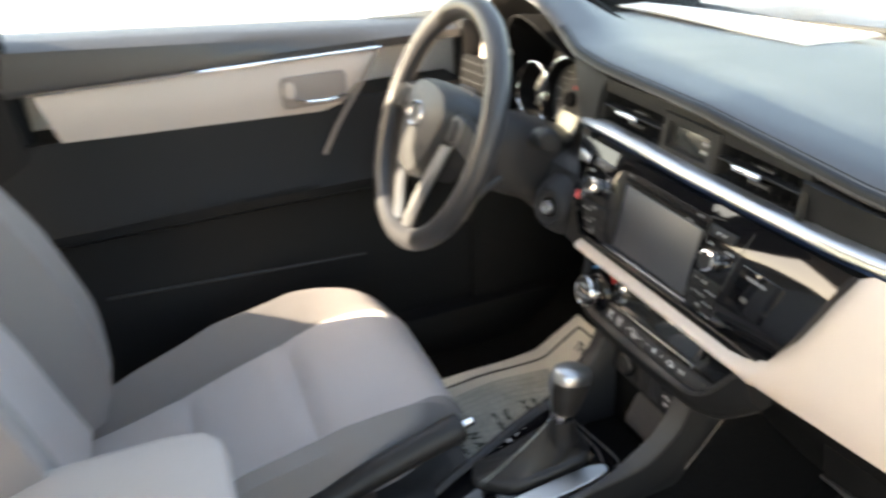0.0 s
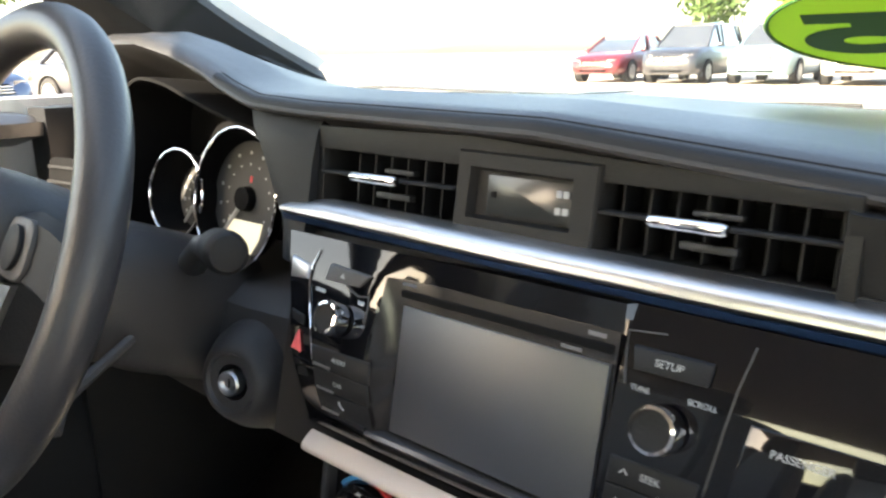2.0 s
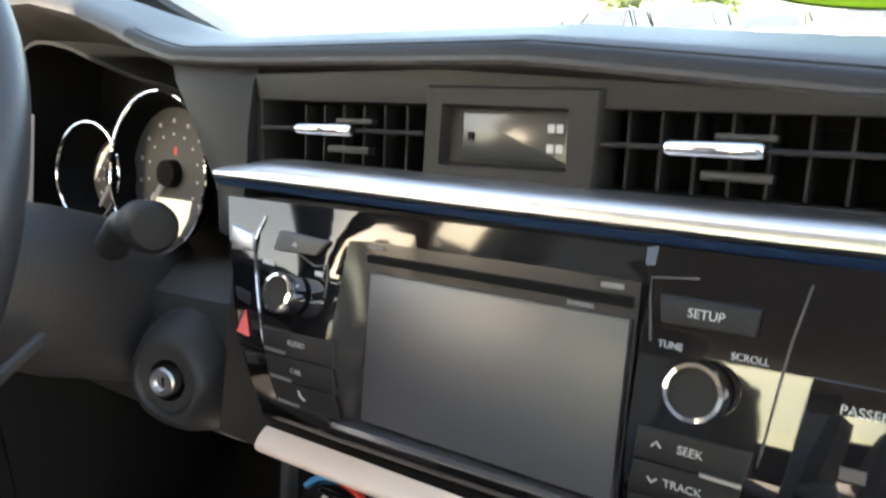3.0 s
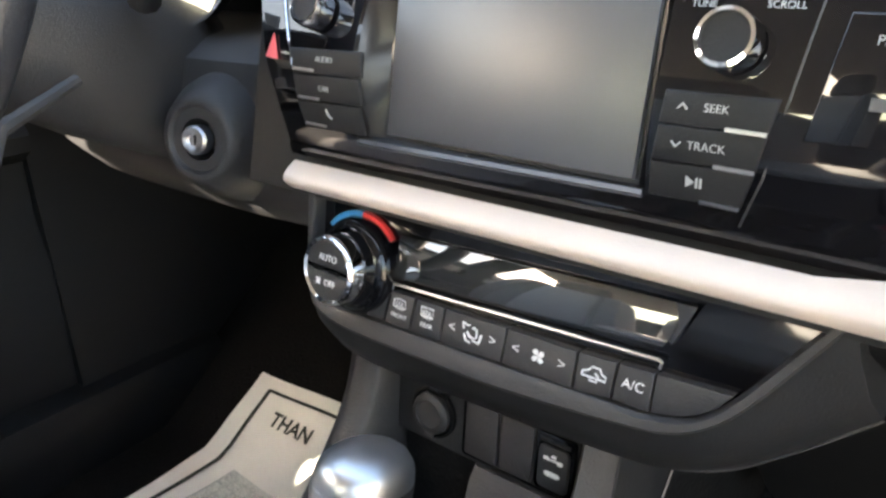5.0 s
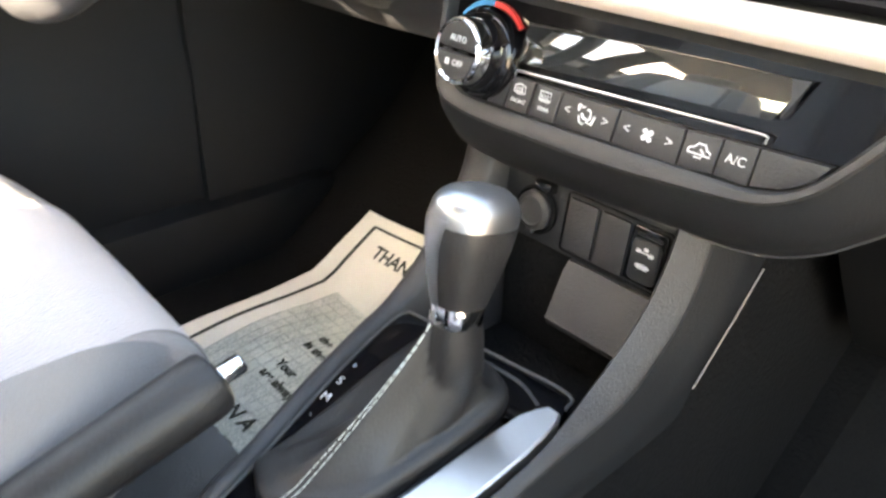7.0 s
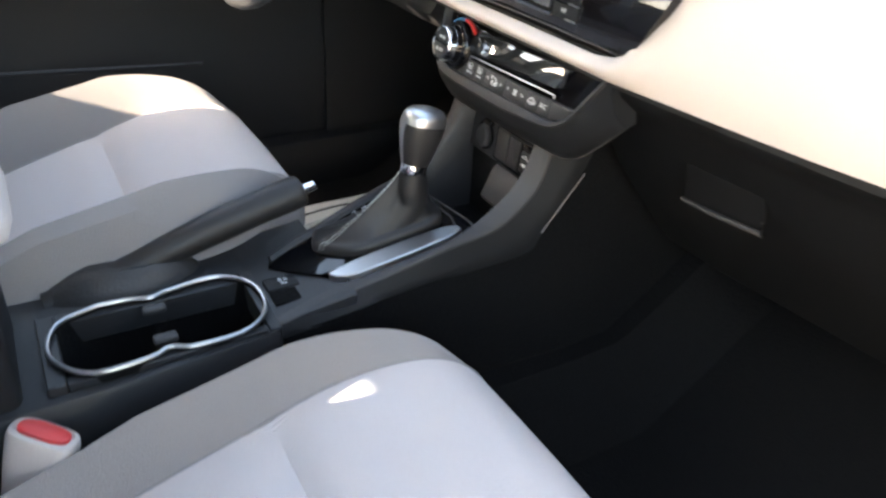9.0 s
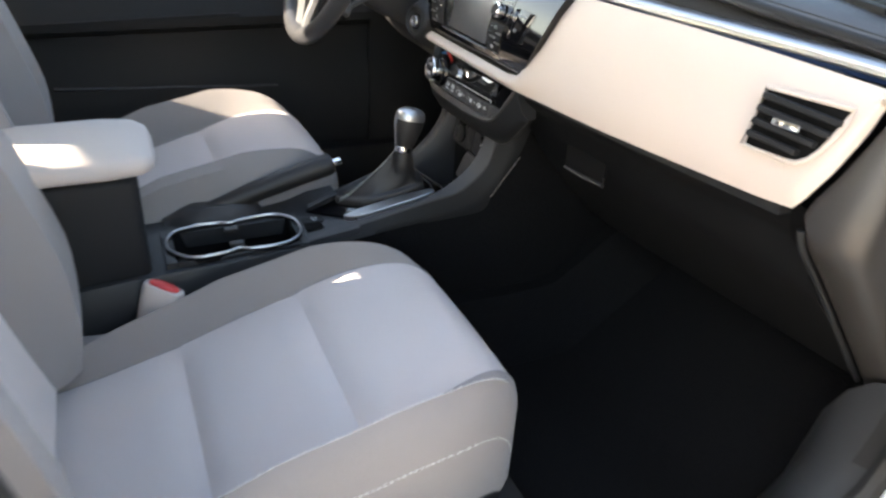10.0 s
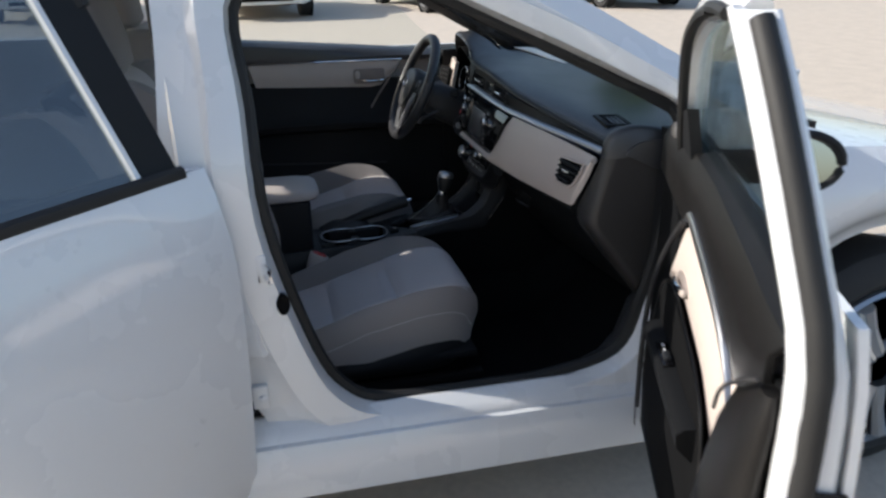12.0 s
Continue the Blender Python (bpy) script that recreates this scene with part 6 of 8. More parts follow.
def gear_lever():
    g = thing("gear_lever", (-0.02, -0.13, 0.51), "automatic gear lever with silver-capped knob and leather boot", "gear lever")
    a, b = Vector((-0.008, -0.119, 0.600)), Vector((-0.011, -0.099, 0.693))
    up = (b - a).normalized()
    ly = (Vector((0, 1, 0)) - up * up.y).normalized()
    m = Matrix.Translation(a) @ Matrix((ly.cross(up), ly, up)).transposed().to_4x4()
    # boot: a low upright roll at the base, a shoulder, then a tent that is steep in front and taut along the stitched rear ridge
    base = spline([(-0.060, -0.218), (-0.036, -0.2265), (-0.013, -0.210), (0.003, -0.190), (0.008, -0.159), (0.011, -0.122), (0.009, -0.094), (-0.002, -0.083), (-0.030, -0.079), (-0.060, -0.081), (-0.067, -0.092), (-0.068, -0.12), (-0.065, -0.15), (-0.061, -0.185), (-0.060, -0.210), (-0.060, -0.218)], 73)[:-1]
    mid = Vector((-0.028, -0.145))

    def wall(i, inset, h):
        p = Vector(base[i])
        p += (mid - p).normalized() * inset
        return Vector((p.x, p.y, 0.5015 + 0.17 * (base[i][1] + 0.275) + h))
    boot = [[tuple(wall(i, q, h)) for i in range(72)] for q, h in ((0.0, -0.002), (-0.0008, 0.004), (0.0, 0.0085), (0.0015, 0.0108), (0.005, 0.0118))]
    for u in [0.02, 0.05, 0.09, 0.13, 0.18, 0.23, 0.29, 0.35, 0.42, 0.50, 0.58, 0.67, 0.76, 0.86, 0.94, 1.0]:
        r = []
        for i in range(72):
            p0 = wall(i, 0.008, 0.0118)
            off = min(abs(i - 7), 72 - abs(i - 7))
            taut = math.exp(-(off / 3.0) ** 2)
            fall = 1.15 + (1 - taut) * (0.9 + 3.6 * (1 - math.exp(-(off / 13.0) ** 2)))
            f = (1 - u) ** fall
            t = math.atan2(p0.y - a.y + 0.02, p0.x - a.x)
            e = Vector((a.x + 0.0135 * math.cos(t), a.y + 0.0145 * math.sin(t), a.z + 0.002))
            crease = 0.0024 * math.exp(-((u - 0.62 + 0.030 * (off - 8)) / 0.06) ** 2) * (1 if i > 7 else 0.4) + 0.0012 * math.sin(0.8 * i + 9 * u) * (1 - u) * min(1, 6 * u)
            q = e.lerp(p0, f)
            out = Vector((p0.x - a.x, p0.y - a.y - 0.001, 0)).normalized() * (0.0035 * math.sin(math.pi * u) - crease) * (1 - taut)
            r.append((q.x + out.x, q.y + out.y, p0.z + (e.z - p0.z) * u))
        boot.append(r)
    bt = part("boot", loft(boot), BOOT, g, "creased dark leather boot with a stitched ridge", sharp=70)
    for j in (6, 8):
        pts = [Vector(r[j]).lerp(Vector(r[7]), 0.62) + Vector((0.0003, -0.0008, 0.0006)) for r in boot[1:]]
        st = bmesh.new()
        for p, p2 in zip(pts, pts[1:]):
            n = max(1, int((p2 - p).length / 0.0042))
            for e in range(n):
                tube([p.lerp(p2, (e + 0.05) / n), p.lerp(p2, (e + 0.85) / n)], 0.0004, 5, bm=st)
        part("stitching", st, INKGREY, bt, "pale twin stitching")
    def ob(rx, ry, h, n=28, p=0.8):
        rx, ry = rx * 0.93, ry * 0.93
        return [tuple(m @ Vector((rx * math.copysign(abs(math.cos(t)) ** p, math.cos(t)), ry * math.copysign(abs(math.sin(t)) ** p, math.sin(t)), h))) for t in np.linspace(0, 2 * math.pi, n, endpoint=False)]
    part("knob", loft([ob(0.0125, 0.014, 0.006), ob(0.0145, 0.016, 0.012), ob(0.0175, 0.020, 0.026), ob(0.0205, 0.024, 0.042), ob(0.0215, 0.0255, 0.054), ob(0.0208, 0.0250, 0.060)]), BOOT, g, "black leather knob")
    part("knob_cap", loft([ob(0.0213, 0.0255, 0.055), ob(0.0217, 0.0260, 0.060, p=0.85), ob(0.0211, 0.0253, 0.0645, p=0.9), ob(0.0190, 0.0230, 0.0685, p=0.95), ob(0.0155, 0.0190, 0.0712, p=1), ob(0.0105, 0.0130, 0.0728, p=1), ob(0.004, 0.005, 0.0735, p=1)]), SILVER, g, "satin silver knob cap")
    blade = []
    for hh, rx, ry, half in ((0.0585, 0.0210, 0.0252, 0.66), (0.0565, 0.0213, 0.0254, 0.56), (0.053, 0.0214, 0.0254, 0.49), (0.043, 0.0206, 0.0242, 0.42), (0.028, 0.0180, 0.0206, 0.38), (0.014, 0.0151, 0.0167, 0.36), (0.009, 0.0136, 0.0152, 0.35)):
        row = []
        for grow, turn in ((0.92, -1.0), (0.92, 1.0), (1.0, 1.0), (1.035, 0.85), (1.045, 0.3), (1.045, -0.3), (1.035, -0.85), (1.0, -1.0)):
            t = -math.pi / 2 - 0.38 + half * turn
            row.append(tuple(m @ Vector((0.93 * rx * grow * math.copysign(abs(math.cos(t)) ** 0.8, math.cos(t)), 0.93 * ry * grow * math.copysign(abs(math.sin(t)) ** 0.8, math.sin(t)), hh))))
        blade.append(row)
    part("knob_blade", loft(blade), SILVER, g, "silver front blade")
    part("collar", loft([ob(0.0130, 0.0145, -0.002), ob(0.0138, 0.0153, 0.0), ob(0.0138, 0.0153, 0.011), ob(0.013, 0.0145, 0.013)]), CHROME, g, "chrome collar")


def handbrake():
    h = thing("handbrake", (-0.085, -0.4, 0.50), "black handbrake lever lying down with chrome button", "handbrake")
    pts = spline([(-0.088, -0.50, 0.484), (-0.089, -0.42, 0.503), (-0.091, -0.34, 0.527), (-0.092, -0.27, 0.546), (-0.0925, -0.226, 0.5565), (-0.093, -0.216, 0.559)], 18)
    rs = [0.013, 0.0135, 0.014, 0.0145, 0.015, 0.0165, 0.0175, 0.018, 0.0185, 0.0185, 0.0185, 0.019, 0.0193, 0.0195, 0.0193, 0.018, 0.015, 0.009]
    part("grip", tube(pts, rs, 18), BOOT, h)
    part("button", tube([(-0.093, -0.222, 0.557), (-0.093, -0.203, 0.5615), (-0.093, -0.2015, 0.562)], [0.0066, 0.0062, 0.005], 14), CHROME, h, "chrome release button")
    bt = [[(-0.090 + w * math.cos(t), y + 0.5 * l * math.sin(t), z) for t in np.linspace(0, 2 * math.pi, 20, endpoint=False)] for w, l, y, z in ((0.036, 0.17, -0.42, 0.486), (0.032, 0.15, -0.42, 0.498), (0.024, 0.12, -0.415, 0.508), (0.018, 0.10, -0.41, 0.514))]
    part("boot", loft(bt), GREYLEATHER, h)


def armrest():
    a = thing("armrest", (-0.03, -0.62, 0.48), "light grey vinyl padded armrest on a black console box", "armrest")
    part("box", box(-0.078, 0.068, -0.85, -0.532, 0.46, 0.636, 0.012, 3), DARK, a)
    rings = []
    for y, w, z0, z1 in ((-0.478, 0.040, 0.642, 0.655), (-0.483, 0.068, 0.636, 0.664), (-0.50, 0.085, 0.632, 0.671), (-0.54, 0.091, 0.630, 0.675), (-0.70, 0.091, 0.630, 0.674), (-0.84, 0.088, 0.630, 0.670), (-0.86, 0.075, 0.635, 0.66)):
        y, z0, z1 = y - 0.026, z0 + 0.004, z1 + 0.004
        r = []
        for t in np.linspace(0, 2 * math.pi, 28, endpoint=False):
            r.append((-0.004 + w * math.copysign(abs(math.cos(t)) ** 0.55, math.cos(t)), y, (z0 + z1) / 2 + (z1 - z0) / 2 * math.copysign(abs(math.sin(t)) ** 0.6, math.sin(t))))
        rings.append(r)
    part("lid_pad", loft(rings), SIDECLOTH, a, "light grey padded lid")


console()
gear_lever()
handbrake()
armrest()


# ---- seats ----
def seat(cx, dy, dz, inner, label):
    """inner: +1 where the console lies towards +x, else -1."""
    s = thing("front_seat", (cx, -0.45 + dy, 0.27), label, "seat", "front seats")
    path = spline([(-0.80, 0.355), (-0.65, 0.378), (-0.52, 0.411), (-0.44, 0.437), (-0.355, 0.463), (-0.27, 0.491), (-0.20, 0.501), (-0.160, 0.488), (-0.136, 0.455), (-0.130, 0.415), (-0.136, 0.385), (-0.15, 0.360)], 70)

    side = [(-1, -1), (-0.655, -0.735), (0.655, 0.665), (1, 1)] if inner < 0 else [(-1, -1), (1, 1)]

    def section(y, z, k):
        nose = max(0.0, min(1.0, (y + 0.33) / 0.20)) if k < 50 else 1.0
        w = 0.234 - 0.062 * nose ** 1.8 - (0.0010 * max(0, k - 50))
        up = lerp(y, [(-0.80, 0.012), (-0.70, 0.040), (-0.58, 0.062), (-0.45, 0.070), (-0.32, 0.058), (-0.22, 0.028), (-0.15, 0.0)]) if k < 50 else 0.0
        groove = 0.016 * (math.exp(-((y + 0.345) / 0.014) ** 2) + math.exp(-((y + 0.517) / 0.014) ** 2)) if k < 55 else 0
        pts = []
        for u in (-1, -0.99, -0.95, -0.88, -0.80, -0.72, -0.67, -0.655, -0.62, -0.5, -0.3, 0, 0.3, 0.5, 0.62, 0.655, 0.67, 0.72, 0.80, 0.88, 0.95, 0.99, 1):
            au = abs(u)
            if au >= 0.655:
                t = (au - 0.655) / 0.345
                h = (1.3 if inner > 0 else 1.0) * up * math.sin(min(1, t * 1.6) * math.pi / 2) - 0.105 * max(0, t - 0.35) ** 2 / 0.42
                if t > 0.80:
                    h -= 0.035 * ((t - 0.80) / 0.20) ** 2
                zz = z + h
            else:
                zz = z - groove * (1 - (au / 0.66) ** 8) + 0.004 * (1 - (au / 0.66) ** 2)
            yy = y
            yy = y - 0.045 * max(0.0, min(1.0, (k - 34) / 22)) * max(0, au - 0.6) ** 2 / 0.16
            pts.append((cx + w * lerp(u, side), yy + dy, max(zz, 0.362) + dz))
        return pts
    grid = [section(y, z, k) for k, (y, z) in enumerate(path)]
    part("cushion_centre", sheet([r[7:16] for r in grid], 0.02), INSERT, s, "light grey ribbed cloth centre")
    part("cushion_bolster", sheet([r[0:8] for r in grid], 0.02), BOLSTER, s)
    part("cushion_bolster", sheet([r[15:23] for r in grid], 0.02), BOLSTER, s)
    # lower flanks
    for j, sg in ((0, -1), (22, 1)):
        fl = []
        door_side = sg > 0 and inner < 0
        for r in grid[:66]:
            x, y, z = r[j]
            zl = (0.318 if door_side else lerp(y - dy, [(-0.75, 0.440), (-0.55, 0.418), (-0.15, 0.354)])) + dz
            fl.append([(x, y, z + 0.001), (x + sg * 0.005, y, z - 0.2 * (z - zl)), (x + sg * 0.007, y, z - 0.45 * (z - zl)), (x + sg * 0.003, y, z - 0.75 * (z - zl)), (x - sg * 0.010, y, zl - 0.004)])
        if door_side:
            part("side_cover", sheet(fl, 0.01), DARK, s, "black plastic side cover")
        else:
            part("cushion_flank", sheet(fl, 0.01), BOLSTER, s, "grey cloth flank")
        for q in ((20, 18) if door_side else ()):
            run = [Vector((r[q][0], r[q][1], r[q][2] + 0.0008)) for r in (grid[4:50] if q == 20 else grid[4:44])]
            st = bmesh.new()
            for p, p2 in zip(run, run[1:]):
                n = max(1, int((p2 - p).length / 0.0065))
                for e in range(n):
                    u0 = p.lerp(p2, (e + 0.15) / n)
                    u1 = p.lerp(p2, (e + 0.80) / n)
                    tube([u0, (u0 + u1) / 2 + Vector((0, 0, 0.0006)), u1], 0.00055, 5, bm=st)
            part("stitching", st, THREAD, s, "white contrast stitching")
    for j in (7, 15):
        part("seam", tube([(r[j][0], r[j][1], r[j][2] - 0.001) for r in grid[2:60]], 0.0022, 6), BOLSTER, s)
    part("cushion_bottom", box(cx - 0.235, cx + 0.235, -0.80 + dy, -0.165 + dy, 0.345 + dz, 0.366 + dz, 0.004), DARK, s)
    # plinth and rails
    part("seat_base", loft([[(cx - w, y0 + dy, z), (cx + w, y0 + dy, z), (cx + w, y1 + dy, z), (cx - w, y1 + dy, z)] for w, y0, y1, z in ((0.18, -0.75, -0.20, 0.27), (0.205, -0.78, -0.185, 0.30), (0.210, -0.80, -0.185, 0.35 + dz))]), BLACK, s)
    for x in (-0.19, 0.19):
        part("seat_rail", box(cx + x - 0.02, cx + x + 0.02, -0.85 + dy, -0.14 + dy, 0.262, 0.285, 0.004), DARK, s)
    # backrest
    bpath = spline([(-0.700, 0.395), (-0.725, 0.47), (-0.765, 0.60), (-0.82, 0.76), (-0.885, 0.92), (-0.915, 1.00), (-0.945, 1.035), (-0.975, 1.03)], 40)
    rows = []
    for k, (y, z) in enumerate(bpath):
        f = k / 39
        w = lerp(f, [(0, 0.24), (0.25, 0.270), (0.45, 0.252), (0.6, 0.236), (0.85, 0.200), (1, 0.165)])
        row = []
        for u in (-1, -0.985, -0.94, -0.86, -0.78, -0.70, -0.64, -0.61, -0.4, 0, 0.4, 0.61, 0.64, 0.70, 0.78, 0.86, 0.94, 0.985, 1):
            au = abs(u)
            out = 0
            if au > 0.61:
                t = (au - 0.61) / 0.39
                out = lerp(f, [(0, 0.035), (0.10, 0.070), (0.22, 0.100), (0.36, 0.108), (0.6, 0.085), (0.85, 0.04), (1, 0.0)]) * math.sin(min(1, t * 1.5) * math.pi / 2) - 0.10 * max(0, t - 0.5) ** 2 / 0.25
            row.append((cx + w * u, y + dy + out + (0.012 if inner > 0 else 0.0), z + dz + out * 0.25))
        rows.append(row)
    b = part("backrest", sheet([r[7:12] for r in rows], 0.03), INSERT, s, "light grey cloth backrest centre")
    part("backrest_bolster", sheet([r[0:8] for r in rows], 0.03), BOLSTER, b)
    part("backrest_bolster", sheet([r[11:19] for r in rows], 0.03), BOLSTER, b)
    for j, sg in ((0, -1), (18, 1)):
        part("backrest_flank", sheet([[(r[j][0], r[j][1], r[j][2]), (r[j][0] + sg * 0.004, r[j][1] - 0.04, r[j][2]), (r[j][0] - sg * 0.02, r[j][1] - 0.10, r[j][2])] for r in rows], 0.01), SIDECLOTH, b)
    part("backrest_shell", sheet([[(cx + u * 0.22, y + dy - 0.09, z + dz) for u in (-1, -0.5, 0, 0.5, 1)] for y, z in bpath], 0.02), DARK, b)
    hr = []
    for z, w, t in ((1.07, 0.10, 0.03), (1.085, 0.125, 0.045), (1.14, 0.135, 0.05), (1.22, 0.125, 0.048), (1.255, 0.10, 0.035), (1.262, 0.06, 0.02)):
        hr.append([(cx + w * math.copysign(abs(math.cos(a)) ** 0.6, math.cos(a)), -0.965 + dy - (z - 1.07) * 0.2 + t * math.copysign(abs(math.sin(a)) ** 0.7, math.sin(a)), z + dz) for a in np.linspace(0, 2 * math.pi, 28, endpoint=False)])
    h = part("headrest", loft(hr), BOLSTER, s, "grey cloth headrest")
    for x in (-0.06, 0.06):
        part("headrest_post", tube([(cx + x, -0.955 + dy, 1.0 + dz), (cx + x, -0.965 + dy, 1.09 + dz)], 0.006, 10), CHROME, h)
    return s


seat(0.326, 0.0, 0.0, -1, "passenger seat in light and dark grey cloth with ribbed centre")
seat(-0.318, -0.045, 0.040, 1, "driver seat in light and dark grey cloth with worn bolster")


def buckle(x, y, z, tilt):
    b = thing("seat_belt_buckle", (x, y, z - 0.10), "grey seat belt buckle with red release button", "seat belt buckle", "seat belt buckles")
    m = Matrix.Translation((x, y, z)) @ pose(0, 0, 0, 0, 0, 50) @ pose(0, 0, 0, -14, tilt, 0)
    shell = [[tuple(m @ Vector((wx * math.copysign(abs(math.cos(t)) ** 0.55, math.cos(t)), wy * math.copysign(abs(math.sin(t)) ** 0.7, math.sin(t)), h))) for t in np.linspace(0, 2 * math.pi, 28, endpoint=False)] for wx, wy, h in ((0.020, 0.010, -0.095), (0.026, 0.013, -0.080), (0.029, 0.0155, -0.040), (0.030, 0.0165, -0.008), (0.0285, 0.0155, -0.002), (0.025, 0.0125, 0.0), (0.0235, 0.0112, -0.0025))]
    part("buckle_body", loft(shell), SIDECLOTH, b, "light grey buckle shell")
    part("button", plate([(0.0225 * math.copysign(abs(math.cos(t)) ** 0.6, math.cos(t)), 0.0102 * math.copysign(abs(math.sin(t)) ** 0.75, math.sin(t))) for t in np.linspace(0, 2 * math.pi, 24, endpoint=False)], m, 0.005, 0.0012, base=-0.0035), RED, b, "red release button")
    part("stalk", tube([m @ Vector((0, 0, -0.08)), m @ Vector((0, -0.01, -0.16))], 0.012, 8), DARK, b)


buckle(0.100, -0.520, 0.482, 12)
buckle(-0.155, -0.57, 0.50, -10)


# ---- doors ----
def driver_door():
    d = thing("driver_door", (-0.72, -0.35, 0.30), "closed driver door with beige armrest panel and dark trim", "car door")
    ys = np.linspace(-0.95, 0.05, 14)

    def belt(y):
        return lerp(y, [(-0.95, 1.015), (-0.7, 1.0), (-0.08, 0.952), (0.1, 0.935)])

    def trim(y):
        return 0.923
    part("door_upper", loft([[(-0.70, y, trim(y) - 0.004), (-0.695, y, trim(y) + 0.012), (-0.705, y, belt(y) - 0.012), (-0.725, y, belt(y)), (-0.80, y, belt(y) + 0.003), (-0.80, y, 0.90)] for y in ys]), DASH, d, "black soft upper trim")
    part("door_lower", loft([[(-0.705, y, 0.838), (-0.70, y, 0.80), (-0.685, y, 0.72), (-0.665, y, 0.690), (-0.668, y, 0.672), (-0.70, y, 0.655), (-0.705, y, 0.58), (-0.69, y, 0.53), (-0.70, y, 0.36), (-0.80, y, 0.30), (-0.80, y, 0.838)] for y in ys]), DARK, d, "black lower trim")
    # beige panel, narrowing to the front edge
    cols = []
    for y in np.linspace(-0.68, -0.115, 16):
        lo = lerp(y, [(-0.68, 0.838), (-0.20, 0.820), (-0.115, 0.905)])
        hi = 0.918
        cols.append([(-0.700 + 0.006 * math.sin(math.pi * k), y + 0.022 * (1 - k) * max(0.0, (-0.56 - y) / 0.12), lo + (hi - lo) * k) for k in np.linspace(0, 1, 6)])
    part("beige_panel", sheet(cols, -0.01), BEIGE, d, "matt beige door panel")
    part("door_strip", tube([(-0.693, y, 0.9225) for y in np.linspace(-0.69, -0.11, 10)], 0.0035, 8), CHROME, d, "bright trim strip")
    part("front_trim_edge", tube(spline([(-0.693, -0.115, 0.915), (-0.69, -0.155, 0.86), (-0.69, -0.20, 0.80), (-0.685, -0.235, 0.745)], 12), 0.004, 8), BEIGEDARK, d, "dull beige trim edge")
    m = frame_of((-0.6925, -0.236, 0.864), (1, 0, 0))
    # flat plate; the darker beige paints the shade of a recess
    hb = part("handle_recess", plate(rounded(-0.060, 0.058, -0.028, 0.028, 0.010), m, 0.003, 0.001), BEIGEDARK, d, "handle recess with its shade painted in darker beige")
    part("handle", tube(spline([(-0.687, -0.272, 0.852), (-0.680, -0.25, 0.848), (-0.679, -0.21, 0.847), (-0.687, -0.185, 0.850)], 12), [0.0032] * 12, 8), CHROME, hb, "chrome inner handle")
    part("lock_tab", plate(circle(-0.046, 0.006, 0.010, 20, 0.015), m, 0.006, 0.001, base=0.002), BEIGE, hb)
    part("pull_seam", tube([(-0.664, y, 0.690 + 0.02 * (y + 0.65)) for y in np.linspace(-0.66, -0.26, 8)], 0.002, 6), DARK, d)
    part("pocket_edge", tube([(-0.691, y, 0.545 - 0.05 * (y + 0.62)) for y in np.linspace(-0.66, -0.18, 8)], 0.003, 6), CONSOLE, d)
    part("outer_panel", sheet([[(-0.80 - 0.05 * math.sin(math.pi * k), y, 0.96 - 0.72 * k) for k in np.linspace(0, 1, 8)] for y in np.linspace(-0.95, 0.25, 6)], -0.01), PAINT, d)
    g = part("window_pane", sheet([[(-0.775 + 0.30 * max(0, z - 0.93), y, z) for y in np.linspace(-0.80, 0.08 - (z - 0.93) * 1.1, 5)] for z in np.linspace(0.93, 1.36, 4)], 0.004), GLASS, d)
    g.visible_shadow = False
    part("window_frame", tube([(-0.77, -0.80, 0.95), (-0.70, -0.82, 1.20), (-0.64, -0.84, 1.38)], 0.028, 8), DARK, d)


driver_door()


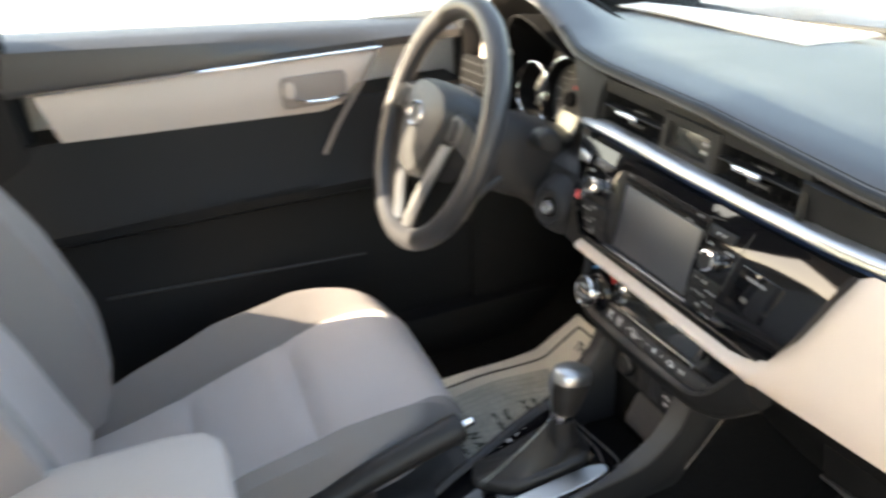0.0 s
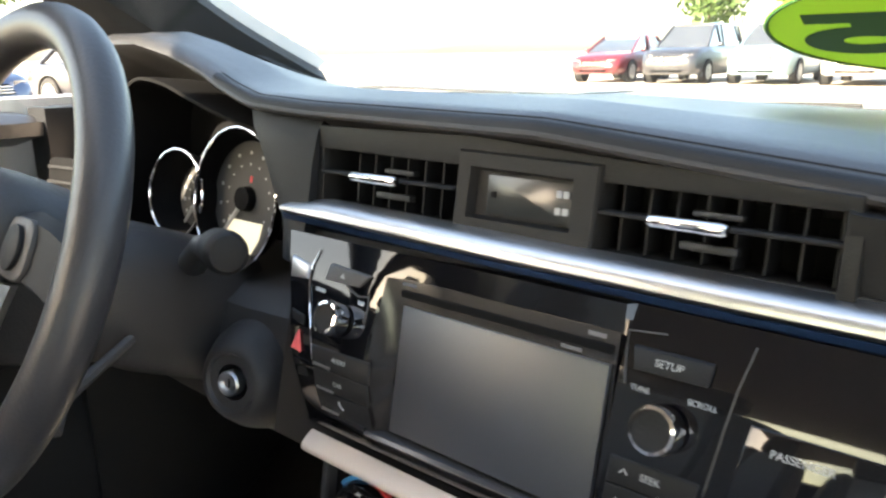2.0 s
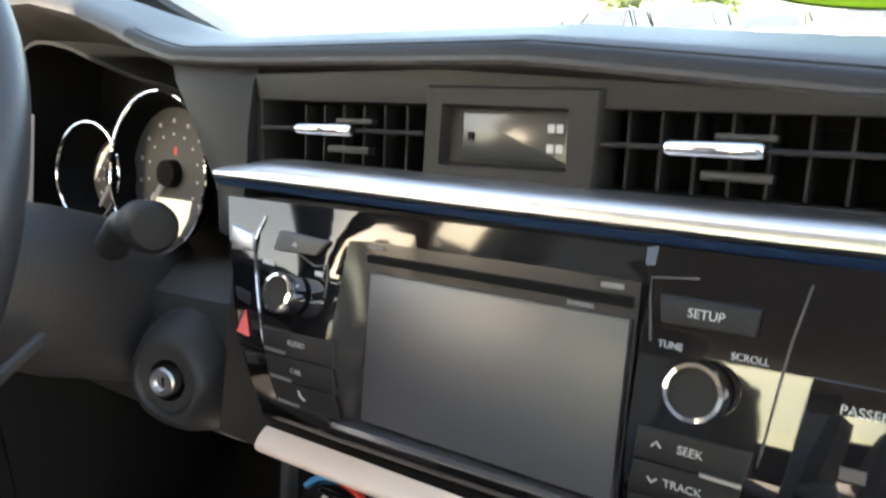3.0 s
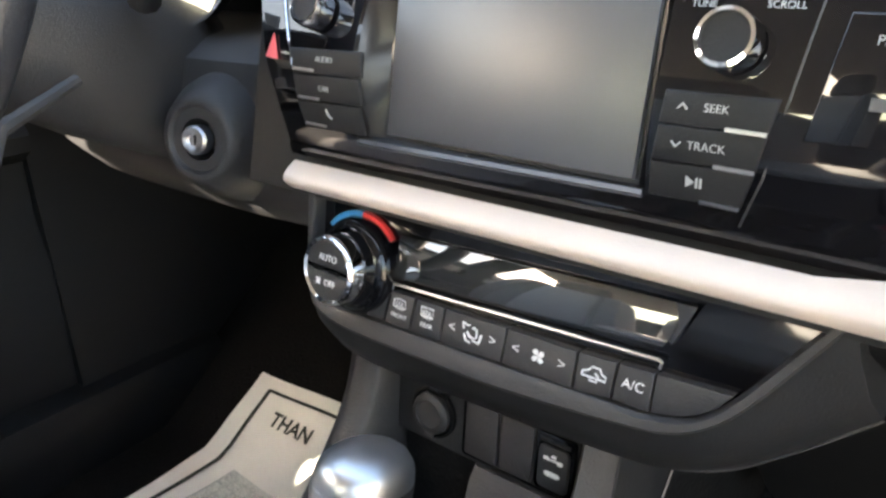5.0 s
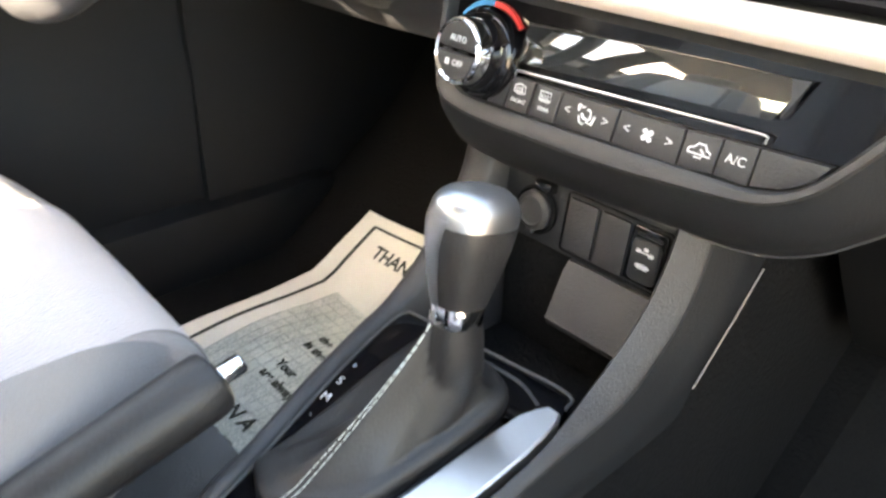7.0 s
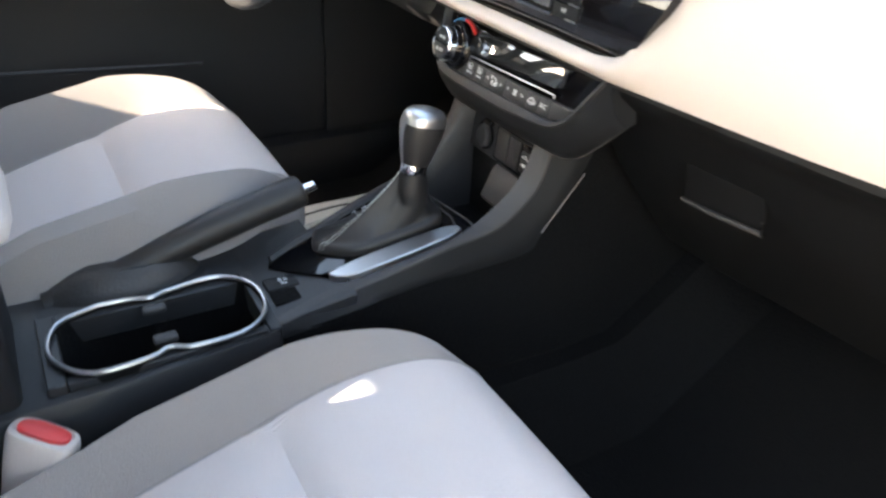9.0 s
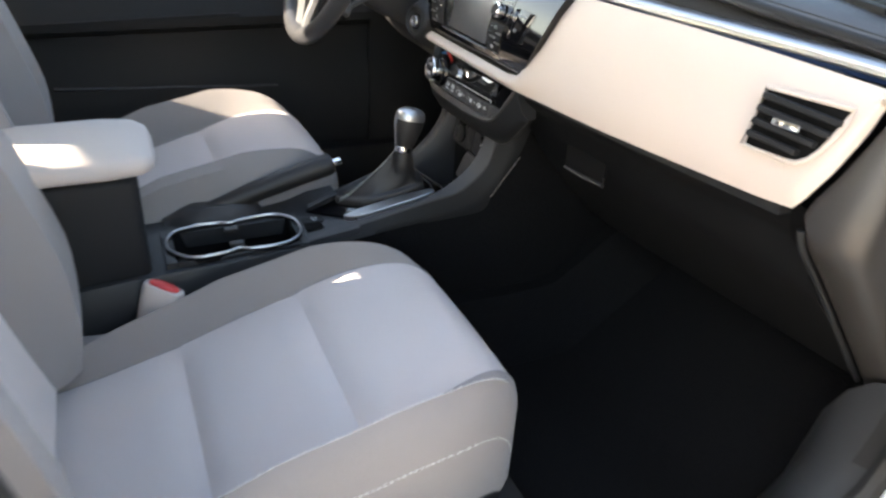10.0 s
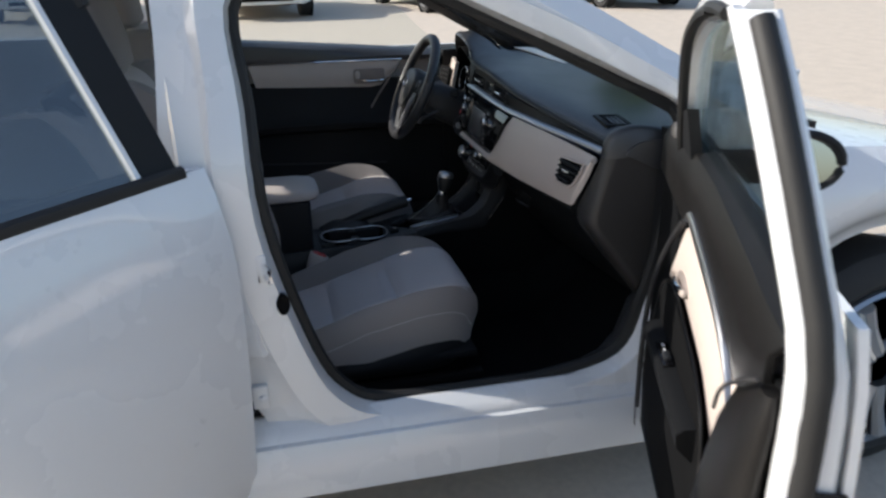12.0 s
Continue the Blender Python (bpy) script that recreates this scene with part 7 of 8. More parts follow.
def passenger_door():
    """Built closed in its own frame: s along the door from the hinge, n outwards, z up; then swung open."""
    hinge = Vector((0.810, 0.166, 0.0))
    ang = -20.0
    M = Matrix.Translation(hinge) @ pose(0, 0, 0, 0, 0, ang)      # local x runs along the door, local y outwards

    def w(s, n, z):
        return tuple(M @ Vector((s, n, z)))
    L = 0.92
    d = thing("passenger_door", w(0.4, 0.05, 0.30), "opened white passenger door showing beige and black inner trim", "car door")

    def tn(z):                                      # lean of the window frame
        return -0.20 * max(0.0, z - 0.93)

    def rear(z):
        return lerp(z, [(0.22, 0.855), (0.5, 0.86), (0.88, 0.850), (0.96, 0.826), (1.1, 0.762), (1.2, 0.706), (1.27, 0.655)])
    # outer skin
    skin = []
    for z in np.linspace(0.22, 0.955, 12):
        skin.append([w(s, 0.070 + 0.016 * math.sin(math.pi * min(1, (0.99 - z) / 0.75)) - 0.01 * abs(s / L - 0.5), z) for s in np.linspace(0.03, rear(z), 10)])
    part("outer_skin", sheet(skin, 0.012), PAINT, d, "white painted outer skin")
    # shut face at the trailing edge
    sf = []
    for z in np.linspace(0.23, 1.265, 24):
        o = 0.060 + 0.016 * math.sin(math.pi * min(1, (0.99 - z) / 0.75)) if z < 0.95 else 0.060
        k = tn(z)
        sf.append([w(rear(z) - 0.02, 0.020 + k, z), w(rear(z) - 0.014, 0.002 + k, z), w(rear(z) - 0.004, 0.001 + k, z), w(rear(z), 0.006 + k, z), w(rear(z) + 0.002, o - 0.006 + k, z), w(rear(z) - 0.004, o + k, z)])
    sh = part("shut_face", sheet(sf, 0.008), PAINT, d, "white painted shut face")
    part("door_seal", tube([w(rear(z) + 0.001, 0.034 + tn(z), z) for z in np.linspace(0.25, 1.255, 18)], 0.015, 10), RUBBER, sh)
    part("latch", box(0, 0.004, -0.02, 0.02, -0.045, 0.045, 0.002, m=M @ Matrix.Translation((rear(0.72) + 0.003, 0.062, 0.72))), DARK, sh)
    # front shut face and check strap
    part("front_face", sheet([[w(0.02, 0.02, z), w(0.02, 0.085, z)] for z in np.linspace(0.25, 0.95, 4)], 0.008), DARK, d)
    part("check_strap", box(-0.06, 0.03, 0.05, 0.075, 0.54, 0.60, 0.004, m=M), GREY, d)
    # inner trim: upper pad
    up = []
    for s in np.linspace(0.02, 0.803, 16):
        lo = lerp(s, [(0.02, 0.90), (0.30, 0.880), (0.365, 0.908), (0.665, 0.836), (0.715, 0.790), (0.74, 0.81), (0.78, 0.86), (0.84, 0.88)])
        hi = lerp(s, [(0.02, 0.985), (0.2, 0.985), (0.42, 0.970), (0.60, 0.944), (0.80, 0.912)])
        up.append([w(s, 0.0 + 0.0 * k, lo + (hi - lo) * k) if k < 0.9 else w(s, 0.012, hi) for k in np.linspace(0, 1, 5)] + [w(s, 0.05, hi + 0.004)])
    part("upper_trim", sheet(up, 0.01), DOORTRIM, d, "black upper door trim")
    bg = []
    for s in np.linspace(0.25, 0.715, 20):
        hi = lerp(s, [(0.25, 0.78), (0.30, 0.868), (0.365, 0.902), (0.665, 0.830), (0.715, 0.785)])
        lo = lerp(s, [(0.25, 0.74), (0.32, 0.760), (0.53, 0.712), (0.635, 0.640), (0.66, 0.645), (0.715, 0.745)])
        bg.append([w(s, -0.004 - 0.010 * math.sin(math.pi * k), lo + (hi - lo) * k) for k in np.linspace(0, 1, 6)])
    part("beige_panel", sheet(bg, -0.008), BEIGE, d, "beige door panel")
    band = []
    for s, z, q in spline([(0.325, 0.893, 0.004), (0.352, 0.907, 0.011), (0.44, 0.887, 0.012), (0.53, 0.864, 0.011), (0.61, 0.838, 0.009), (0.67, 0.806, 0.007), (0.706, 0.768, 0.004)], 22):
        band.append([w(s, -0.002, z - q), w(s, -0.013, z - q), w(s, -0.0165, z - 0.5 * q), w(s, -0.0165, z + 0.4 * q), w(s, -0.013, z + 0.8 * q), w(s, -0.002, z + 0.8 * q)])
    ds = part("door_strip", loft(band), SILVER, d, "silver trim strip")
    part("strip_tip", turned([(0.006, 0.0), (0.006, 0.004), (0.003, 0.006), (0, 0.006)], M @ Matrix.Translation((0.706, -0.012, 0.766)) @ pose(0, 0, 0, 90, 0, 0), 14), CHROME, ds)
    hm = M @ Matrix.Translation((0.365, -0.012, 0.79)) @ pose(0, 0, 0, 90, 0, 0)
    # flat oval, recess shade painted in the darker beige
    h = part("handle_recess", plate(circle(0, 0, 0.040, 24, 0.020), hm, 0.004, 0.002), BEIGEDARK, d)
    part("handle", tube([hm @ Vector((-0.03, -0.004, 0.009)), hm @ Vector((0.0, 0.0, 0.014)), hm @ Vector((0.035, 0.0, 0.009))], 0.006, 8), CHROME, h, "chrome inner handle")
    # lower trim, armrest and pocket
    lw = []
    for s in np.linspace(0.0, 0.832, 16):
        hi = lerp(s, [(0.0, 0.92), (0.12, 0.90), (0.26, 0.77), (0.53, 0.72), (0.635, 0.65), (0.70, 0.76), (0.76, 0.86), (0.84, 0.885)])
        lw.append([w(s, 0.004 + 0.016 * math.sin(math.pi * min(1, k * 1.1)) * math.sin(math.pi * s / 0.86), 0.27 + (hi - 0.27) * k) for k in np.linspace(0, 1, 9)])
    part("lower_trim", sheet(lw, -0.015), LOWSHADE, d, "black lower door trim")
    part("trim_edge", tube(spline([w(0.31, -0.012, 0.885), w(0.20, -0.014, 0.79), w(0.09, -0.014, 0.66), w(0.03, -0.012, 0.50), w(0.03, -0.01, 0.32)], 20), 0.0060, 8), RIM, d, "satin black edge moulding")
    pull = []
    for s, z, a, bb in ((0.73, 0.30, 0.10, 0.024), (0.735, 0.45, 0.097, 0.028), (0.742, 0.58, 0.092, 0.030), (0.755, 0.68, 0.080, 0.028), (0.772, 0.77, 0.066, 0.024), (0.79, 0.83, 0.052, 0.018), (0.812, 0.868, 0.022, 0.010)):
        pull.append([w(s + a * math.copysign(abs(math.cos(t)) ** 0.8, math.cos(t)), -bb * 0.5 - bb * math.sin(t), z) for t in np.linspace(0, 2 * math.pi, 24, endpoint=False)])
    part("armrest_pull", loft(pull), DOORTRIM, d, "black armrest pull")
    part("pull_edge", tube(spline([w(0.700, -0.030, 0.766), w(0.745, -0.038, 0.822), w(0.790, -0.034, 0.862), w(0.822, -0.022, 0.885)], 14), 0.0028, 8), RIM, d, "satin edge of the pull")
    # sunk armrest bowl with the window switch in it, bounded by a rounded lip
    bowl = spline([(0.150, 0.640), (0.185, 0.706), (0.245, 0.742), (0.32, 0.750), (0.42, 0.730), (0.52, 0.706), (0.585, 0.665), (0.615, 0.590), (0.615, 0.470), (0.56, 0.385), (0.40, 0.345), (0.22, 0.345), (0.12, 0.385), (0.085, 0.470), (0.105, 0.560), (0.150, 0.640)], 60)[:-1]
    dm = M @ pose(0, 0, 0, 90, 0, 0)
    bw = part("armrest_bowl", plate([(s, z) for s, z in bowl], dm, 0.004, 0.0015, base=0.008), BLACK, d, "black sunk armrest bowl")
    part("bowl_lip", tube([dm @ Vector((s, z, 0.012)) for s, z in bowl], 0.0035, 8, closed=True), DOORTRIM, bw)
    part("armrest_shelf", loft([[w(s, n, z) for n, z in ((0.0, 0.640), (-0.030, 0.636), (-0.042, 0.626), (-0.040, 0.602), (-0.014, 0.575), (0.0, 0.57))] for s in (0.20, 0.24, 0.34, 0.46, 0.54, 0.57)]), LOWSHADE, d, "black armrest shelf")
    sw = part("window_switch", box(0.300, 0.385, -0.036, -0.014, 0.634, 0.6425, 0.003, m=M), PIANO, d, "glossy black window switch plate")
    part("switch_rocker", box(0.345, 0.372, -0.031, -0.019, 0.640, 0.650, 0.002, m=M), CONSOLE, sw)
    for s in (0.314, 0.330):
        part("switch_mark", box(s - 0.004, s + 0.004, -0.027, -0.022, 0.6420, 0.6432, 0.0003, 1, m=M), WHITE, sw)
    for k in (0.0, 0.012):
        part("stitch_line", tube(spline([w(0.088 + k, -0.024, 0.56), w(0.072 + k, -0.024, 0.45), w(0.085 + k, -0.022, 0.31)], 12), 0.0009, 6), GREY, d, "grey stitched line")
    # window frame: sail, sloping front and top, rear upright
    fr = spline([(0.12, 0.955), (0.165, 1.03), (0.22, 1.11), (0.30, 1.195), (0.40, 1.242), (0.51, 1.264), (0.60, 1.268), (0.645, 1.255), (0.685, 1.20), (0.74, 1.10), (0.80, 0.97)], 40)
    part("window_frame", tube([w(s, 0.034 + tn(z), z) for s, z in fr[:28]], 0.020, 10, rz=0.026), PAINT, d, "white window frame")
    part("frame_trim", tube([w(s + (0.018 if s < 0.5 else -0.012), 0.012 + tn(z), z - 0.01) for s, z in fr[:26]], 0.009, 8), RUBBER, d, "black inner frame trim")
    part("sail_trim", loft([[w(s, n + tn(z), z) for s, z in ((0.08, 0.955), (0.25, 0.955), (0.26, 1.07), (0.19, 1.05))] for n in (0.010, 0.03)]), DARK, d)
    part("tweeter", turned([(0.024, 0.0), (0.024, 0.008), (0.02, 0.011), (0, 0.010)], M @ Matrix.Translation((0.075, 0.008, 0.982)) @ pose(0, 0, 0, 90, 0, 0), 28), GREY, d, "round grey tweeter cover")
    g = part("window_pane", sheet([[w(s, 0.036 + tn(z), z) for s in np.linspace(lerp(z, [(0.90, 0.15), (1.03, 0.175), (1.11, 0.23), (1.195, 0.31), (1.255, 0.45)]), rear(z) - 0.02, 6)] for z in np.linspace(0.90, 1.255, 7)], 0.004), DOORGLASS, d, "clear window glass")
    g.visible_shadow = False
    # mirror on the outside
    mm = M @ Matrix.Translation((0.19, 0.195, 0.968))
    mi = part("mirror_housing", loft([[tuple(mm @ Vector((x, y * r, z * r))) for y, z in circle(0, 0, 0.078, 28, 0.058)] for x, r in ((-0.09, 0.45), (-0.06, 0.85), (-0.01, 1.0), (0.012, 1.0), (0.018, 0.96))]), PAINT, d, "white mirror housing")
    part("mirror_rim", tube([mm @ Vector((0.028, y, z)) for y, z in circle(0, 0, 0.072, 28, 0.052)], 0.008, 8, closed=True), DARK, mi)
    part("mirror_glass", loft([[tuple(mm @ Vector((x - 0.16 * z, y, z))) for y, z in circle(0, 0, 0.069, 28, 0.049)] for x in (0.020, 0.025)]), MIRROR, mi, "silvered mirror glass")
    part("mirror_foot", tube([w(0.20, 0.05, 0.95), w(0.19, 0.16, 0.955)], [0.035, 0.03], 10), DARK, mi)


passenger_door()


def rear_door():
    """Opened about half way; s along the door from its hinge, n outwards, z up."""
    M = Matrix.Translation((0.795, -0.760, 0.0)) @ pose(0, 0, 0, 0, 0, -90 + 47)

    def w(s, n, z):
        return tuple(M @ Vector((s, n, z)))
    d = thing("rear_door", w(0.4, 0.0, 0.30), "opened white rear door with dark tinted window", "car door")

    def out(z):
        return lerp(z, [(0.20, 0.0), (0.27, 0.03), (0.36, 0.036), (0.5, 0.045), (0.66, 0.05), (0.80, 0.045), (0.90, 0.018), (0.955, -0.005)])

    def tn(z):
        return -0.42 * max(0.0, z - 0.93)

    def end(z):
        return lerp(z, [(0.20, 0.42), (0.36, 0.46), (0.55, 0.60), (0.75, 0.76), (0.92, 0.88), (1.0, 0.90)])
    skin = [[w(s, out(z), z) for s in np.linspace(0.0, end(z), 12)] for z in np.linspace(0.20, 0.955, 18)]
    part("outer_skin", sheet(skin, 0.012), PAINT, d, "white painted outer skin")
    part("front_edge", loft([[w(0.0, out(z), z), w(-0.006, out(z) - 0.012, z), w(0.0, out(z) - 0.07, z), w(0.02, out(z) - 0.07, z), w(0.02, out(z) - 0.014, z)] for z in np.linspace(0.21, 0.955, 12)]), PAINT, d)
    part("inner_trim", sheet([[w(s, -0.075, z) for s in np.linspace(0.02, end(z) - 0.03, 8)] for z in np.linspace(0.26, 0.96, 8)], -0.02), DARK, d, "black inner trim")
    for z in (0.50, 0.83):
        part("hinge", box(-0.045, 0.02, -0.075, -0.045, z - 0.03, z + 0.03, 0.004, m=M), PAINT, d)
    part("window_belt_seal", tube([w(s, 0.012 + tn(0.965), 0.957) for s in np.linspace(0.046, 0.88, 8)], 0.013, 8, rz=0.017), RUBBER, d, "black window belt seal")
    wf = spline([(0.090, 1.24), (0.105, 1.30), (0.14, 1.335), (0.20, 1.345), (0.50, 1.345), (0.70, 1.24), (0.84, 1.05), (0.88, 0.96)], 40)
    part("window_frame", tube([w(s, tn(z) - 0.004, z) for s, z in wf], 0.016, 8), RUBBER, d, "black window frame seal")
    # upright at the front of the window: broad black face, then a thin white edge against the glass
    band, lip_w = [], []
    for z in np.linspace(0.945, 1.33, 10):
        a, b = 0.044 + 0.145 * (z - 0.96), 0.122 + 0.150 * (z - 0.96)
        band.append([w(a, tn(z) - 0.030, z), w(a - 0.002, tn(z) - 0.004, z), w(a + 0.002, tn(z) + 0.004, z), w(b, tn(z) + 0.004, z), w(b, tn(z) - 0.030, z)])
        lip_w.append([w(b + 0.001, tn(z) - 0.010, z), w(b + 0.001, tn(z) + 0.006, z), w(b + 0.010, tn(z) + 0.005, z), w(b + 0.011, tn(z) - 0.010, z)])
    up = part("frame_upright", loft(band), DARK, d, "black upright of the window frame")
    part("frame_edge", loft(lip_w), PAINT, up, "thin white frame edge")
    q = []
    for z in np.linspace(0.955, 1.335, 6):
        s0 = lerp(z, [(0.955, 0.125), (1.335, 0.18)])
        s1 = lerp(z, [(0.955, 0.87), (1.05, 0.83), (1.24, 0.69), (1.335, 0.50)])
        q.append([w(s, tn(z) - 0.008, z) for s in np.linspace(s0, s1, 6)])
    g = part("window_pane", sheet(q, 0.004), TINT, d, "dark tinted window glass")
    g.visible_shadow = False


rear_door()


# ---- paper floor mat on the driver's side ----
def paper_mat():
    p = thing("paper_floor_mat", (-0.42, 0.05, 0.27), "creased white paper floor mat with black print", "floor mat")
    # flat on the floor, then up the toe board; u across, v along
    def at(u, v, lift=0.0):
        x = -0.56 + 0.40 * u
        s = 0.536 * v
        y = -0.28 + (s if s < 0.415 else 0.415 + (s - 0.415) * 0.80)
        z = 0.272 + 0.60 * max(0.0, s - 0.415) + 0.004 * math.sin(7 * u + 11 * v) + 0.003 * math.sin(17 * v - 5 * u)
        return Vector((x, y, z + lift))
    part("sheet", sheet([[tuple(at(u, v)) for u in np.linspace(0, 1, 18)] for v in np.linspace(0, 1, 22)], 0.001), PAPER, p)
    def strip(pts, wd, lift=0.0016):
        a = [at(*q, lift) for q in pts]
        rows = []
        for i, c in enumerate(a):
            dv = (a[min(i + 1, len(a) - 1)] - a[max(i - 1, 0)]).normalized()
            sd = dv.cross(Vector((0, 0, 1))).normalized() * wd
            rows.append([tuple(c - sd), tuple(c + sd)])
        return sheet(rows, 0.0004)
    for a, b in (((0.072, 0.02), (0.082, 0.964)), ((0.082, 0.964), (0.91, 0.964)), ((0.91, 0.964), (0.91, 0.02))):
        part("border", strip([(a[0] + (b[0] - a[0]) * k, a[1] + (b[1] - a[1]) * k) for k in np.linspace(0, 1, 24)], 0.003), INK, p)
    part("print_field", sheet([[tuple(at(0.155 + 0.69 * u, 0.06 + 0.70 * v, 0.0012)) for u in np.linspace(0, 1, 14)] for v in np.linspace(0, 1, 22)], 0.0004), SPECKLE, p, "speckled grey print field")
    for k in range(22):
        part("grid_line", strip([(0.155 + 0.69 * j, 0.09 + 0.031 * k) for j in np.linspace(0, 1, 8)], 0.0003, 0.0020), INKGREY, p)
    for k in range(18):
        part("grid_line", strip([(0.16 + 0.039 * k, 0.06 + 0.69 * j) for j in np.linspace(0, 1, 12)], 0.0003, 0.0020), INKGREY, p)

    def words(text, u, v, size):
        o = at(u, v, 0.0026)
        ax = (at(u + 0.05, v) - at(u, v)).normalized()
        ay = (at(u, v + 0.03) - at(u, v)).normalized()
        az = ax.cross(ay)
        m = Matrix.Translation(o) @ Matrix((ax, ay, az)).transposed().to_4x4()
        writing("print", text, m, size, INK, p, "LEFT", 0.0006)
    words("THAN", 0.165, 0.900, 0.0265)
    words("IT HAS", 0.200, 0.345, 0.0275)
    words("N A", 0.455, 0.345, 0.0275)
    words("IVE", 0.50, 0.275, 0.030)
    for u, v, lines in ((0.355, 0.615, ("the", "in the")), (0.375, 0.495, ("Your", "are always"))):
        for r, text in enumerate(lines):
            words(text, u, v - 0.040 * r, 0.0165)
        for r in range(len(lines)):
            for q in range(2):
                part("print_bar", strip([(u + 0.19 + 0.13 * q + 0.10 * j, v - 0.040 * r) for j in np.linspace(0, 1, 3)], 0.0035, 0.002), INKGREY, p)


paper_mat()


# ---- folded paper on the pad ----
def paper_sheet():
    p = thing("paper_sheet", (-0.35, 0.335, 0.964), "white folded paper lying on the dashboard by the windscreen", "paper")
    lay = [[(-0.55 + 0.40 * u - 0.006 * v, 0.288 + 0.034 * u + (0.062 + 0.075 * u) * v, 0.9675 + 0.002 * math.sin(5 * u) - 0.003 * v) for u in np.linspace(0, 1, 12)] for v in np.linspace(0, 1, 5)]
    part("leaf", sheet(lay, 0.0012), PAPER, p)
    part("leaf", sheet([[(x + 0.002, y + 0.001, z - 0.0022) for x, y, z in r] for r in lay], 0.0012), PAPER, p)


paper_sheet()


# ---- sticker on the windscreen ----
def sticker():
    o = (0.124, 0.421, 1.017)
    s = thing("windscreen_sticker", o, "lime green oval year sticker on the windscreen glass", "sticker")
    m = frame_of(o, (0.0, -0.47, -0.88), up=(0, -0.88, 0.47))
    part("sticker_sheet", plate(circle(0, 0, 0.147, 56, 0.080), m, 0.0008, 0), LIME, s)
    part("sticker_edge", tube([m @ Vector((x, y, 0.001)) for x, y in circle(0, 0, 0.1445, 56, 0.0775)], 0.0018, 6, closed=True), LIMEDARK, s, "dark green rim line")
    writing("sticker_word", "15", m @ Matrix.Translation((-0.036, -0.010, 0.0012)) @ Matrix.Diagonal((-1.9, 1, 1, 1)), 0.088, LIMEDARK, s, bold=0.004)


sticker()


# ---- outdoors ----
LOT = material("lot_surface", (0.50, 0.435, 0.36), 0.9, grain=0.35, scale=40, bump=0.3, bump_scale=60, wear=0.35)
FOLIAGE = material("foliage", (0.07, 0.12, 0.03), 0.7, grain=0.6, scale=3)
BARK = material("bark", (0.12, 0.09, 0.06), 0.9, grain=0.5, scale=20)
CARGLASS = material("car_glass_dark", (0.06, 0.065, 0.07), 0.06, coat=1.0, spec=1.0)
bm = bmesh.new()
bmesh.ops.create_grid(bm, x_segments=8, y_segments=8, size=400)
structure("ground", bm, LOT, "sunlit pale concrete car lot", "ground")


